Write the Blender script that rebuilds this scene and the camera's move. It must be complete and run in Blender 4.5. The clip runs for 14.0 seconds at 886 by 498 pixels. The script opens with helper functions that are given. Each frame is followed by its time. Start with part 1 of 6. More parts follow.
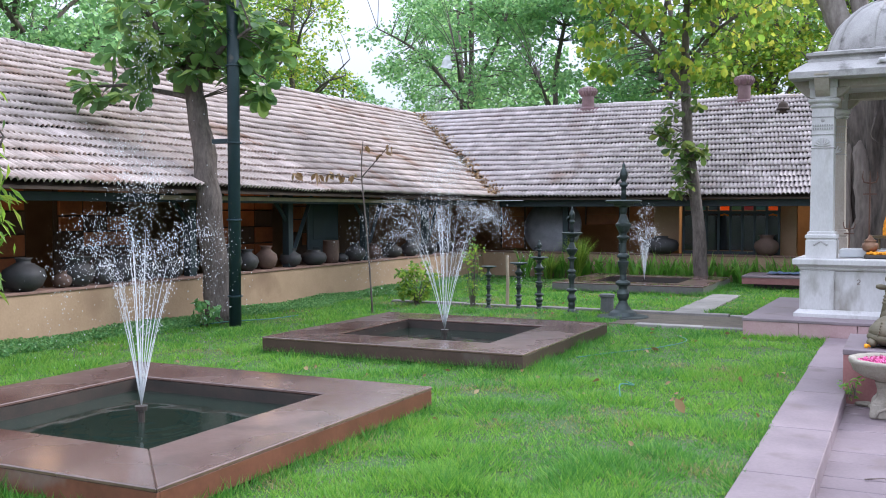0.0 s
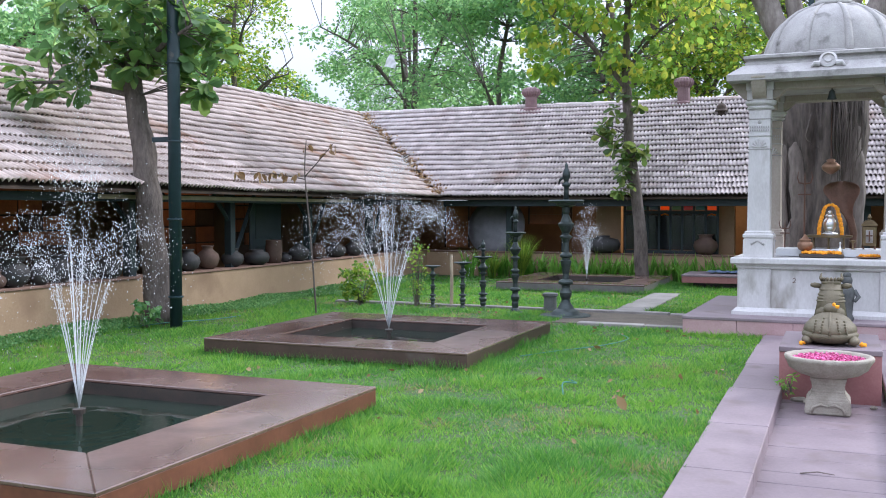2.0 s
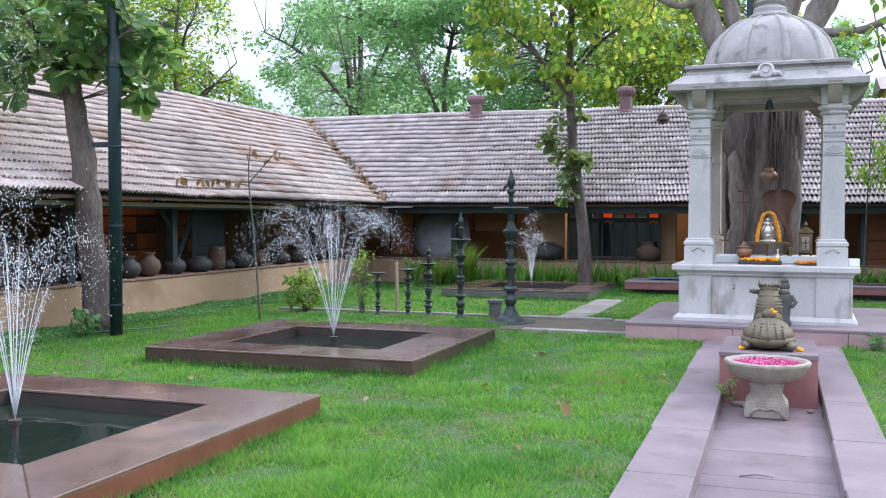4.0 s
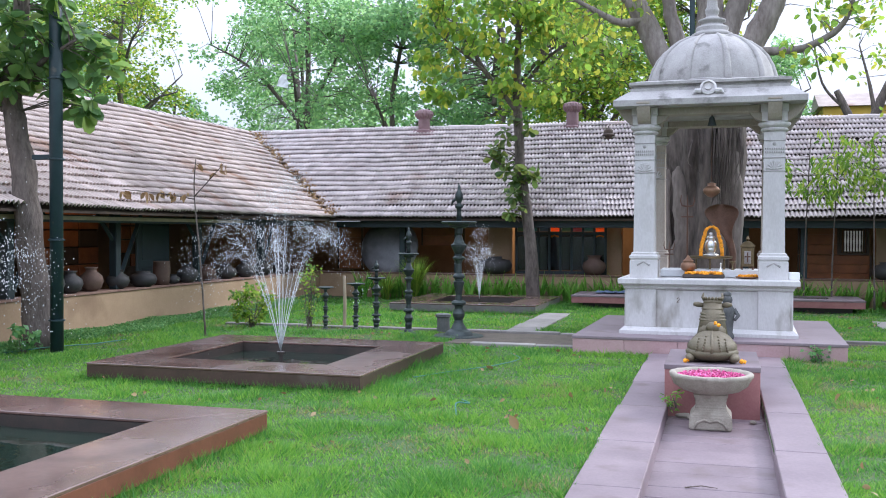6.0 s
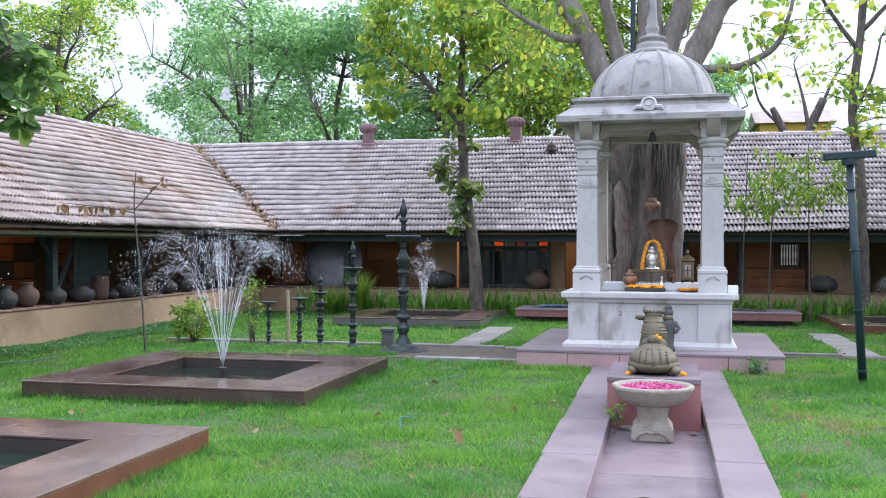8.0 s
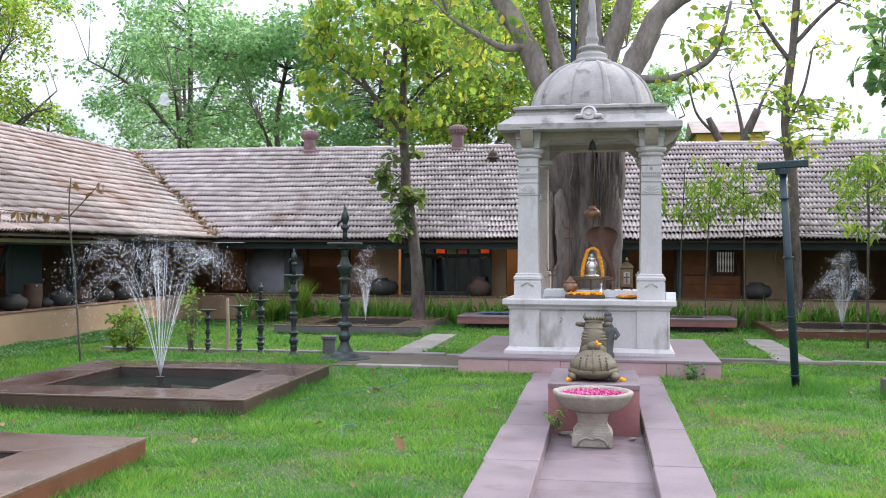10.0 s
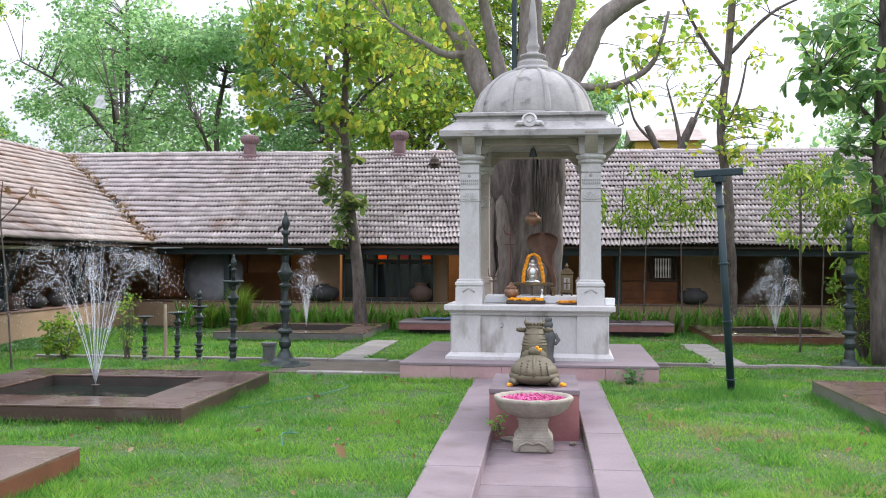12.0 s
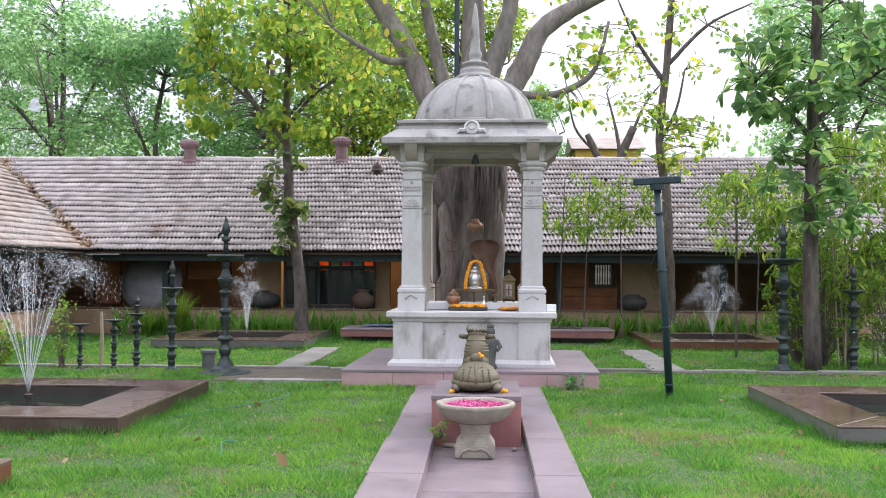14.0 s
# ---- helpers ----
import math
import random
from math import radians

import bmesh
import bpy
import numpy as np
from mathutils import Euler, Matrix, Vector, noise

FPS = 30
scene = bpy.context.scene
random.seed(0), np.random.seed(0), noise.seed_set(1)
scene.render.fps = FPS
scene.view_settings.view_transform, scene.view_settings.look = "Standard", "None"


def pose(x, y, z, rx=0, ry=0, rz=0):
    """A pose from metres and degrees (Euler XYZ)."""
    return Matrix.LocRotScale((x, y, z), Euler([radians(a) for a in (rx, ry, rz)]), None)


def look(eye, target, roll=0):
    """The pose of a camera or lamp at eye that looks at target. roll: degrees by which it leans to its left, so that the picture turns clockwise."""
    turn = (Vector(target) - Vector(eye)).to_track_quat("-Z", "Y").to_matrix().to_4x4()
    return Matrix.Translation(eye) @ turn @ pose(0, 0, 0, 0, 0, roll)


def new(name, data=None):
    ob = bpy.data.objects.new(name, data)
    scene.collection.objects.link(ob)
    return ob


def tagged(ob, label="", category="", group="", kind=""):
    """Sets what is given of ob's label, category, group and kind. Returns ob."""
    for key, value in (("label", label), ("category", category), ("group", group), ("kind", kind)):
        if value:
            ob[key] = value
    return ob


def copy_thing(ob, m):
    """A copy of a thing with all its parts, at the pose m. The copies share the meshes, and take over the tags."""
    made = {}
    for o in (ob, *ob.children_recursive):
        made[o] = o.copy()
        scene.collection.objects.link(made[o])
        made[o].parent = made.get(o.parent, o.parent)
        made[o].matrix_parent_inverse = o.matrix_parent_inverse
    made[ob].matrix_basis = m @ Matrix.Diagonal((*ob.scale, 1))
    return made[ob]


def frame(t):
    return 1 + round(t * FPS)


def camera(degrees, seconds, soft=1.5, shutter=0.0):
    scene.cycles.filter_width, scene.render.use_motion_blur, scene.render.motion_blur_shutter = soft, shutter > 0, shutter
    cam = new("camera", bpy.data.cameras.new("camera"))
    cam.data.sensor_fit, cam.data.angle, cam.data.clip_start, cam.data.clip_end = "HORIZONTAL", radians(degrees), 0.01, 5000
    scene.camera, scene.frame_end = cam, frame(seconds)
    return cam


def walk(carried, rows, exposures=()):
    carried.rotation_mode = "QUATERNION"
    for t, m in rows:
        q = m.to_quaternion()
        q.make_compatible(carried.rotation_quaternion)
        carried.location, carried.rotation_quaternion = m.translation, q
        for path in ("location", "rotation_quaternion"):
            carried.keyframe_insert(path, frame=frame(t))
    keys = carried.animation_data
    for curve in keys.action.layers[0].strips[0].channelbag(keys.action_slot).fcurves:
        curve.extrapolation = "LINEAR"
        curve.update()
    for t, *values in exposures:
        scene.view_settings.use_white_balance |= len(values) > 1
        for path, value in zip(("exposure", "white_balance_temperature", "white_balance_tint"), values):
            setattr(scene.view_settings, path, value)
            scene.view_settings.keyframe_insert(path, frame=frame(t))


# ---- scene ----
cam = camera(49.06, 14.0, soft=1.0)
EYE = 1.85
# seconds, yaw, pitch, roll: the camera turns where it stands
ROWS = [
    (0.0, 25.567, -2.258, -0.019),
    (0.5, 24.711, -2.273, 0.032),
    (1.0, 23.888, -2.277, 0.021),
    (1.5, 23.071, -2.281, 0.017),
    (2.0, 22.266, -2.282, 0.039),
    (2.5, 21.442, -2.270, 0.071),
    (3.0, 20.639, -2.184, 0.107),
    (5.5, 16.723, -1.260, 0.165),
    (6.0, 15.978, -1.027, 0.183),
    (6.5, 15.158, -0.778, 0.180),
    (7.0, 14.355, -0.534, 0.164),
    (7.5, 13.566, -0.329, 0.164),
    (8.0, 12.702, -0.187, 0.162),
    (10.5, 8.416, 0.346, 0.212),
    (11.0, 7.554, 0.433, 0.225),
    (11.5, 6.700, 0.531, 0.217),
    (12.0, 5.829, 0.617, 0.240),
    (12.5, 4.976, 0.715, 0.224),
    (13.0, 4.123, 0.821, 0.216),
    (13.5, 3.268, 0.931, 0.255),
    (14.0, 2.434, 1.024, 0.276),
]
walk(cam, [(t, pose(0, 0, EYE, 90 + pitch, 0, yaw) @ pose(0, 0, 0, 0, 0, roll)) for t, yaw, pitch, roll in ROWS],
     exposures=[(0.0, 1.93, 5600, 15), (8.0, 1.92, 5560, 15), (10.5, 1.90, 6020, 15), (14.0, 1.88, 6060, 15)])

# ---- world and sun ----
SUN_AZ, SUN_EL = 48.0, 34.0
world = bpy.data.worlds.new("world")
scene.world = world
world.use_nodes = True
wn = world.node_tree
sky = wn.nodes.new("ShaderNodeTexSky")
sky.sky_type, sky.sun_disc = "NISHITA", False
sky.sun_elevation, sky.sun_rotation = radians(SUN_EL), radians(SUN_AZ)
sky.air_density, sky.dust_density, sky.ozone_density = 1.0, 4.0, 1.0
# bright overcast: the zenith three times as bright as the horizon
geo_w = wn.nodes.new("ShaderNodeTexCoord")
sep_w = wn.nodes.new("ShaderNodeSeparateXYZ")
wn.links.new(geo_w.outputs["Generated"], sep_w.inputs[0])
rise_w = wn.nodes.new("ShaderNodeMapRange")
rise_w.inputs[1].default_value, rise_w.inputs[2].default_value, rise_w.inputs[3].default_value, rise_w.inputs[4].default_value = 0.0, 1.0, 0.30, 1.22
wn.links.new(sep_w.outputs[2], rise_w.inputs[0])
cloud = wn.nodes.new("ShaderNodeMix")
cloud.data_type, cloud.blend_type = "RGBA", "MULTIPLY"
cloud.inputs[0].default_value = 1.0
cloud.inputs[6].default_value = (4.15, 4.25, 4.45, 1)
wn.links.new(rise_w.outputs[0], cloud.inputs[7])
haze = wn.nodes.new("ShaderNodeMix")
haze.data_type = "RGBA"
haze.inputs[0].default_value = 0.95
wn.links.new(cloud.outputs[2], haze.inputs[7])
wn.links.new(sky.outputs[0], haze.inputs[6])
wn.links.new(haze.outputs[2], wn.nodes["Background"].inputs[0])
wn.nodes["Background"].inputs[1].default_value = 0.15
sun = new("sun", bpy.data.lights.new("sun", "SUN"))
sun.data.energy, sun.data.angle, sun.data.color = 0.75, radians(10), (1.0, 0.93, 0.82)
sd = Vector((math.sin(radians(SUN_AZ)) * math.cos(radians(SUN_EL)), math.cos(radians(SUN_AZ)) * math.cos(radians(SUN_EL)), math.sin(radians(SUN_EL))))
sun.matrix_world = look(sd * 60, (0, 0, 0))

# ---- materials ----
def mat(name, c1, c2, scale=8.0, rough=0.7, bump=0.2, metal=0.0, fine=60.0, vary=0.12, rough2=None, spec=0.5, wet=0.0, island=False, dirt=None, tall=1.0):
    """Two colours mixed by coarse and fine noise, with relief; a little change of value from piece to piece."""
    m = bpy.data.materials.new(name)
    m.use_nodes = True
    n, l = m.node_tree.nodes, m.node_tree.links
    b = n["Principled BSDF"]
    tc = n.new("ShaderNodeTexCoord")
    oi = n.new("ShaderNodeObjectInfo")
    geo = n.new("ShaderNodeNewGeometry")
    rnd = geo.outputs["Random Per Island"] if island else oi.outputs["Random"]
    a = n.new("ShaderNodeTexNoise"); a.inputs["Scale"].default_value = scale; a.inputs["Detail"].default_value = 6; a.inputs["Roughness"].default_value = 0.62
    f = n.new("ShaderNodeTexNoise"); f.inputs["Scale"].default_value = fine; f.inputs["Detail"].default_value = 3
    mp = n.new("ShaderNodeMapping"); mp.inputs["Scale"].default_value = (1, 1, 1 / tall)
    l.new(tc.outputs["Object"], mp.inputs["Vector"]); l.new(oi.outputs["Location"], mp.inputs["Location"])
    l.new(mp.outputs[0], a.inputs["Vector"]); l.new(mp.outputs[0], f.inputs["Vector"])
    add = n.new("ShaderNodeMath"); add.operation = "MULTIPLY_ADD"
    l.new(f.outputs[0], add.inputs[0]); add.inputs[1].default_value = 0.45; l.new(a.outputs[0], add.inputs[2])
    ramp = n.new("ShaderNodeMapRange"); ramp.inputs[1].default_value, ramp.inputs[2].default_value = 0.5, 0.98
    l.new(add.outputs[0], ramp.inputs[0])
    mix = n.new("ShaderNodeMix"); mix.data_type = "RGBA"
    mix.inputs[6].default_value, mix.inputs[7].default_value = (*c1, 1), (*c2, 1)
    l.new(ramp.outputs[0], mix.inputs[0])
    col = mix.outputs[2]
    if dirt:
        d = n.new("ShaderNodeTexNoise"); d.inputs["Scale"].default_value = dirt[1]; d.inputs["Detail"].default_value = 5
        l.new(mp.outputs[0], d.inputs["Vector"])
        dr = n.new("ShaderNodeMapRange"); dr.inputs[1].default_value, dr.inputs[2].default_value = dirt[2], dirt[2] + 0.15
        l.new(d.outputs[0], dr.inputs[0])
        dm = n.new("ShaderNodeMix"); dm.data_type = "RGBA"; dm.inputs[7].default_value = (*dirt[0], 1)
        l.new(dr.outputs[0], dm.inputs[0]); l.new(col, dm.inputs[6]); col = dm.outputs[2]
    hsv = n.new("ShaderNodeHueSaturation")
    vr = n.new("ShaderNodeMapRange"); vr.inputs[3].default_value, vr.inputs[4].default_value = 1 - vary, 1 + vary
    l.new(rnd, vr.inputs[0]); l.new(vr.outputs[0], hsv.inputs["Value"]); l.new(col, hsv.inputs["Color"])
    l.new(hsv.outputs[0], b.inputs["Base Color"])
    b.inputs["Metallic"].default_value = metal
    b.inputs["Specular IOR Level"].default_value = spec
    rr = n.new("ShaderNodeMapRange"); rr.inputs[3].default_value, rr.inputs[4].default_value = rough, rough2 if rough2 is not None else min(1, rough + 0.15)
    if wet:
        w = n.new("ShaderNodeTexNoise"); w.inputs["Scale"].default_value = wet; w.inputs["Detail"].default_value = 4
        l.new(tc.outputs["Object"], w.inputs["Vector"])
        rr.inputs[1].default_value, rr.inputs[2].default_value = 0.25, 0.75
        l.new(w.outputs[0], rr.inputs[0])
    else:
        l.new(a.outputs[0], rr.inputs[0])
    l.new(rr.outputs[0], b.inputs["Roughness"])
    if bump:
        bp = n.new("ShaderNodeBump"); bp.inputs["Strength"].default_value = bump; bp.inputs["Distance"].default_value = 0.01
        l.new(add.outputs[0], bp.inputs["Height"]); l.new(bp.outputs[0], b.inputs["Normal"])
    return m


def leafmat(name, c1, c2, c3, trans=0.45, rough=0.45):
    """Leaf: gloss in front, light let through; colour changes from leaf to leaf."""
    m = bpy.data.materials.new(name)
    m.use_nodes = True
    n, l = m.node_tree.nodes, m.node_tree.links
    b = n["Principled BSDF"]
    geo = n.new("ShaderNodeNewGeometry")
    ramp = n.new("ShaderNodeValToRGB")
    e = ramp.color_ramp.elements
    e[0].color, e[1].color = (*c1, 1), (*c3, 1)
    e.new(0.55).color = (*c2, 1)
    l.new(geo.outputs["Random Per Island"], ramp.inputs[0])
    l.new(ramp.outputs[0], b.inputs["Base Color"])
    b.inputs["Roughness"].default_value = rough
    t = n.new("ShaderNodeBsdfTranslucent")
    hs = n.new("ShaderNodeHueSaturation"); hs.inputs["Value"].default_value = 1.9; hs.inputs["Hue"].default_value = 0.485
    l.new(ramp.outputs[0], hs.inputs["Color"]); l.new(hs.outputs[0], t.inputs[0])
    mx = n.new("ShaderNodeMixShader"); mx.inputs[0].default_value = trans
    l.new(b.outputs[0], mx.inputs[1]); l.new(t.outputs[0], mx.inputs[2])
    l.new(mx.outputs[0], n["Material Output"].inputs[0])
    return m


def clear(name, color, rough, trans, ior=1.33):
    m = bpy.data.materials.new(name)
    m.use_nodes = True
    b = m.node_tree.nodes["Principled BSDF"]
    b.inputs["Base Color"].default_value = (*color, 1)
    b.inputs["Roughness"].default_value = rough
    b.inputs["Transmission Weight"].default_value = trans
    b.inputs["IOR"].default_value = ior
    return m


M_SOIL = mat("lawn_soil", (0.04, 0.09, 0.022), (0.075, 0.10, 0.035), 1.2, 0.95, 0.5, fine=40, vary=0)
M_EARTH = mat("bare_earth", (0.075, 0.06, 0.045), (0.14, 0.115, 0.085), 3, 0.95, 0.5, vary=0)
M_POOLTOP = mat("wet_brown_stone", (0.10, 0.055, 0.044), (0.175, 0.112, 0.092), 2.2, 0.06, 0.08, wet=1.1, rough2=0.42, fine=30, dirt=((0.08, 0.046, 0.038), 1.5, 0.56))
for key, value in (("Coat Weight", 0.5), ("Coat Roughness", 0.15)):
    M_POOLTOP.node_tree.nodes["Principled BSDF"].inputs[key].default_value = value
M_POOLSIDE = mat("rust_brown_stone", (0.12, 0.042, 0.027), (0.20, 0.072, 0.043), 2.5, 0.4, 0.1, fine=25, dirt=((0.20, 0.165, 0.15), 1.8, 0.62))
M_POOLIN = mat("dark_pool_lining", (0.03, 0.028, 0.025), (0.07, 0.05, 0.04), 4, 0.35, 0.1)
M_WATER = mat("pool_water", (0.012, 0.022, 0.016), (0.02, 0.03, 0.022), 2, 0.02, 0.12, fine=14, vary=0, rough2=0.06)
M_JET = clear("fountain_water", (0.95, 0.97, 1.0), 0.15, 0.25)
M_STRAND = clear("clear_water_strand", (0.95, 0.97, 1.0), 0.15, 0.38)
M_PLASTER = mat("ochre_plaster", (0.30, 0.205, 0.125), (0.41, 0.29, 0.185), 1.3, 0.9, 0.15, fine=35, vary=0.02, dirt=((0.24, 0.16, 0.10), 0.9, 0.58))
M_COPING = mat("brown_coping", (0.16, 0.09, 0.07), (0.25, 0.16, 0.12), 5, 0.7, 0.15)
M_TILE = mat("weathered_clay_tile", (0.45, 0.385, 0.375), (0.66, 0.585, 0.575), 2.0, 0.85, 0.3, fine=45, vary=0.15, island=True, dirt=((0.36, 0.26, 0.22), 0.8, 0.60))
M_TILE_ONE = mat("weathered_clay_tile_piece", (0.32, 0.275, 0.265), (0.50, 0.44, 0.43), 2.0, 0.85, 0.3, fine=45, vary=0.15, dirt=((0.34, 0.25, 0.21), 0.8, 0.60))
M_TILE_WEST = mat("brown_weathered_tile", (0.36, 0.29, 0.26), (0.55, 0.47, 0.435), 1.6, 0.85, 0.3, fine=45, vary=0.16, island=True, dirt=((0.27, 0.16, 0.11), 0.7, 0.56))
M_TILE_WEST_ONE = mat("brown_weathered_tile_piece", (0.36, 0.29, 0.26), (0.55, 0.47, 0.435), 1.6, 0.85, 0.3, fine=45, vary=0.16, dirt=((0.27, 0.16, 0.11), 0.7, 0.56))
M_TEAL = mat("dark_teal_paint", (0.012, 0.024, 0.029), (0.024, 0.04, 0.046), 4, 0.5, 0.08)
M_CREAM = mat("faded_cream_paint", (0.28, 0.22, 0.15), (0.40, 0.33, 0.24), 3, 0.7, 0.1)
M_DARKWOOD = mat("dark_roof_timber", (0.035, 0.025, 0.02), (0.07, 0.045, 0.03), 6, 0.7, 0.2)
M_RUST = mat("rust_orange_wood", (0.15, 0.05, 0.018), (0.30, 0.105, 0.032), 3, 0.6, 0.2)
M_BROWNWALL = mat("brown_mud_wall", (0.16, 0.10, 0.06), (0.26, 0.17, 0.10), 1.5, 0.9, 0.2)
M_FLOOR = mat("dark_stone_floor", (0.06, 0.05, 0.045), (0.10, 0.08, 0.07), 3, 0.6, 0.1)
M_WHITE = mat("weathered_white_stone", (0.46, 0.44, 0.43), (0.63, 0.61, 0.605), 1.6, 0.75, 0.25, fine=45, vary=0.03, tall=2.5, dirt=((0.30, 0.275, 0.245), 3.0, 0.585))
M_GREYSTONE = mat("grey_weathered_dome", (0.28, 0.265, 0.255), (0.46, 0.44, 0.425), 2.6, 0.8, 0.35, fine=50, vary=0.03, dirt=((0.12, 0.115, 0.105), 3.2, 0.57))
M_PINK = mat("pink_sandstone", (0.36, 0.22, 0.22), (0.47, 0.32, 0.32), 2.0, 0.6, 0.12, fine=45, vary=0.08, dirt=((0.42, 0.36, 0.36), 1.7, 0.58))
M_REDSTONE = mat("red_sandstone", (0.26, 0.10, 0.10), (0.36, 0.17, 0.16), 2.5, 0.65, 0.12, fine=45, vary=0.06)
M_PATH = mat("pale_pink_paving", (0.17, 0.13, 0.145), (0.26, 0.205, 0.22), 1.6, 0.42, 0.1, fine=40, vary=0.08, dirt=((0.16, 0.12, 0.12), 2.6, 0.58))
M_GREYSLAB = mat("grey_stone_edging", (0.17, 0.155, 0.14), (0.28, 0.26, 0.24), 3, 0.8, 0.25, vary=0.2)
M_BOWL = mat("rough_carved_stone", (0.24, 0.21, 0.17), (0.40, 0.36, 0.30), 7, 0.9, 0.8, fine=70)
M_BRONZE = mat("dark_green_bronze", (0.03, 0.04, 0.04), (0.07, 0.085, 0.08), 6, 0.42, 0.15, metal=0.6)
M_NANDI = mat("aged_brass_stone", (0.10, 0.083, 0.05), (0.175, 0.145, 0.092), 8, 0.55, 0.6, metal=0.15)
M_DARKSTONE = mat("dark_carved_stone", (0.07, 0.075, 0.075), (0.13, 0.13, 0.125), 8, 0.7, 0.4)
M_SILVER = mat("polished_silver", (0.62, 0.62, 0.62), (0.75, 0.75, 0.74), 10, 0.22, 0.3, metal=1.0)
M_COPPER = mat("dull_copper", (0.20, 0.11, 0.07), (0.32, 0.19, 0.12), 6, 0.42, 0.2, metal=0.7)
M_HOOD = mat("dark_old_copper", (0.10, 0.055, 0.04), (0.18, 0.105, 0.075), 5, 0.5, 0.3, metal=0.5)
M_BRASS = mat("old_brass", (0.14, 0.105, 0.06), (0.23, 0.18, 0.105), 8, 0.38, 0.2, metal=0.85)
M_IRON = mat("rusty_iron", (0.10, 0.055, 0.04), (0.17, 0.09, 0.06), 8, 0.7, 0.3, metal=0.3)
M_MARIGOLD = mat("marigold_petals", (0.75, 0.26, 0.01), (0.85, 0.40, 0.02), 30, 0.8, 0.4, island=True, vary=0.2)
M_PETAL = mat("pink_rose_petals", (0.52, 0.05, 0.22), (0.78, 0.24, 0.45), 20, 0.6, 0.1, island=True, vary=0.3)
M_CLAY = mat("dark_fired_clay", (0.03, 0.03, 0.032), (0.06, 0.056, 0.056), 5, 0.6, 0.2, vary=0.3)
M_CLAYRED = mat("brown_fired_clay", (0.085, 0.05, 0.038), (0.14, 0.088, 0.068), 5, 0.7, 0.2, vary=0.2)
M_BARK = mat("grey_brown_bark", (0.07, 0.056, 0.048), (0.20, 0.165, 0.145), 9, 0.95, 1.0, fine=30, tall=3.0)
M_MARBLE = mat("white_marble", (0.70, 0.72, 0.74), (0.80, 0.81, 0.82), 3, 0.35, 0.03, fine=20)
M_DARKBROWN = mat("dark_brown_stone", (0.055, 0.032, 0.026), (0.10, 0.058, 0.047), 2.5, 0.4, 0.1, fine=25, dirt=((0.12, 0.10, 0.09), 1.8, 0.62))
M_WETGREY = mat("wet_grey_stone", (0.11, 0.10, 0.10), (0.20, 0.185, 0.18), 2.5, 0.35, 0.1, fine=25)
# dark brown bark with the shade on the trunks put into its colour
M_BARKDARK = mat("shade_darkened_bark", (0.028, 0.023, 0.020), (0.19, 0.155, 0.135), 3.0, 0.95, 1.0, fine=16, tall=4.0)
M_ROOT = mat("old_root_bark", (0.075, 0.06, 0.052), (0.25, 0.21, 0.185), 3.2, 0.95, 1.0, fine=18, tall=4.0)
# darker and more beige than the white stone: back pillars, brackets, beams, soffit
M_BEIGE = mat("beige_stone", (0.30, 0.255, 0.21), (0.45, 0.40, 0.345), 2.2, 0.8, 0.25, fine=45, tall=2.0)
M_BARKPALE = mat("pale_banyan_bark", (0.14, 0.115, 0.10), (0.33, 0.29, 0.26), 5, 0.9, 0.9, fine=22, tall=3.0)
for m_ in (M_BARK, M_BARKPALE, M_BARKDARK, M_ROOT):
    for nd in m_.node_tree.nodes:
        if nd.type == "BUMP":
            nd.inputs["Distance"].default_value = 0.035
M_POLE = mat("dark_green_pole_paint", (0.010, 0.026, 0.033), (0.02, 0.042, 0.05), 5, 0.35, 0.06, dirt=((0.10, 0.09, 0.07), 6, 0.66))
M_VENT = mat("dull_maroon_vent", (0.17, 0.09, 0.10), (0.25, 0.16, 0.165), 5, 0.5, 0.15)
M_DISC = mat("grey_iron_disc", (0.16, 0.16, 0.18), (0.30, 0.30, 0.32), 3, 0.45, 0.1, metal=0.4)
M_YELLOW = mat("yellow_wall", (0.62, 0.40, 0.06), (0.72, 0.50, 0.12), 1, 0.9, 0.1)
M_PIPE = mat("white_plastic", (0.7, 0.72, 0.72), (0.8, 0.8, 0.8), 5, 0.4, 0.02)
M_HOSE = mat("teal_hose", (0.04, 0.16, 0.125), (0.06, 0.22, 0.175), 6, 0.4, 0.05)
M_DEADLEAF = leafmat("dry_leaf", (0.21, 0.125, 0.055), (0.29, 0.18, 0.08), (0.38, 0.28, 0.15), 0.1, 0.7)
M_LEAF_BROAD = leafmat("broad_leaf", (0.055, 0.125, 0.04), (0.10, 0.20, 0.055), (0.20, 0.29, 0.07), 0.5)
M_LEAF_LIGHT = leafmat("light_broad_leaf", (0.07, 0.16, 0.06), (0.12, 0.24, 0.08), (0.22, 0.33, 0.09), 0.64)
M_LEAF_PEEPAL = leafmat("heart_leaf", (0.08, 0.17, 0.03), (0.17, 0.30, 0.04), (0.38, 0.38, 0.05), 0.66)
# distant foliage: aerial haze is mixed into these paler leaf colours
M_LEAF_FAR = leafmat("hazed_far_leaf", (0.12, 0.235, 0.10), (0.18, 0.32, 0.14), (0.28, 0.42, 0.17), 0.70, 0.8)
M_LEAF_DARK = leafmat("olive_leaf", (0.05, 0.10, 0.028), (0.09, 0.15, 0.04), (0.17, 0.20, 0.05), 0.5)
M_LEAF_LONG = leafmat("long_drooping_leaf", (0.06, 0.14, 0.02), (0.14, 0.26, 0.03), (0.27, 0.34, 0.05), 0.55)
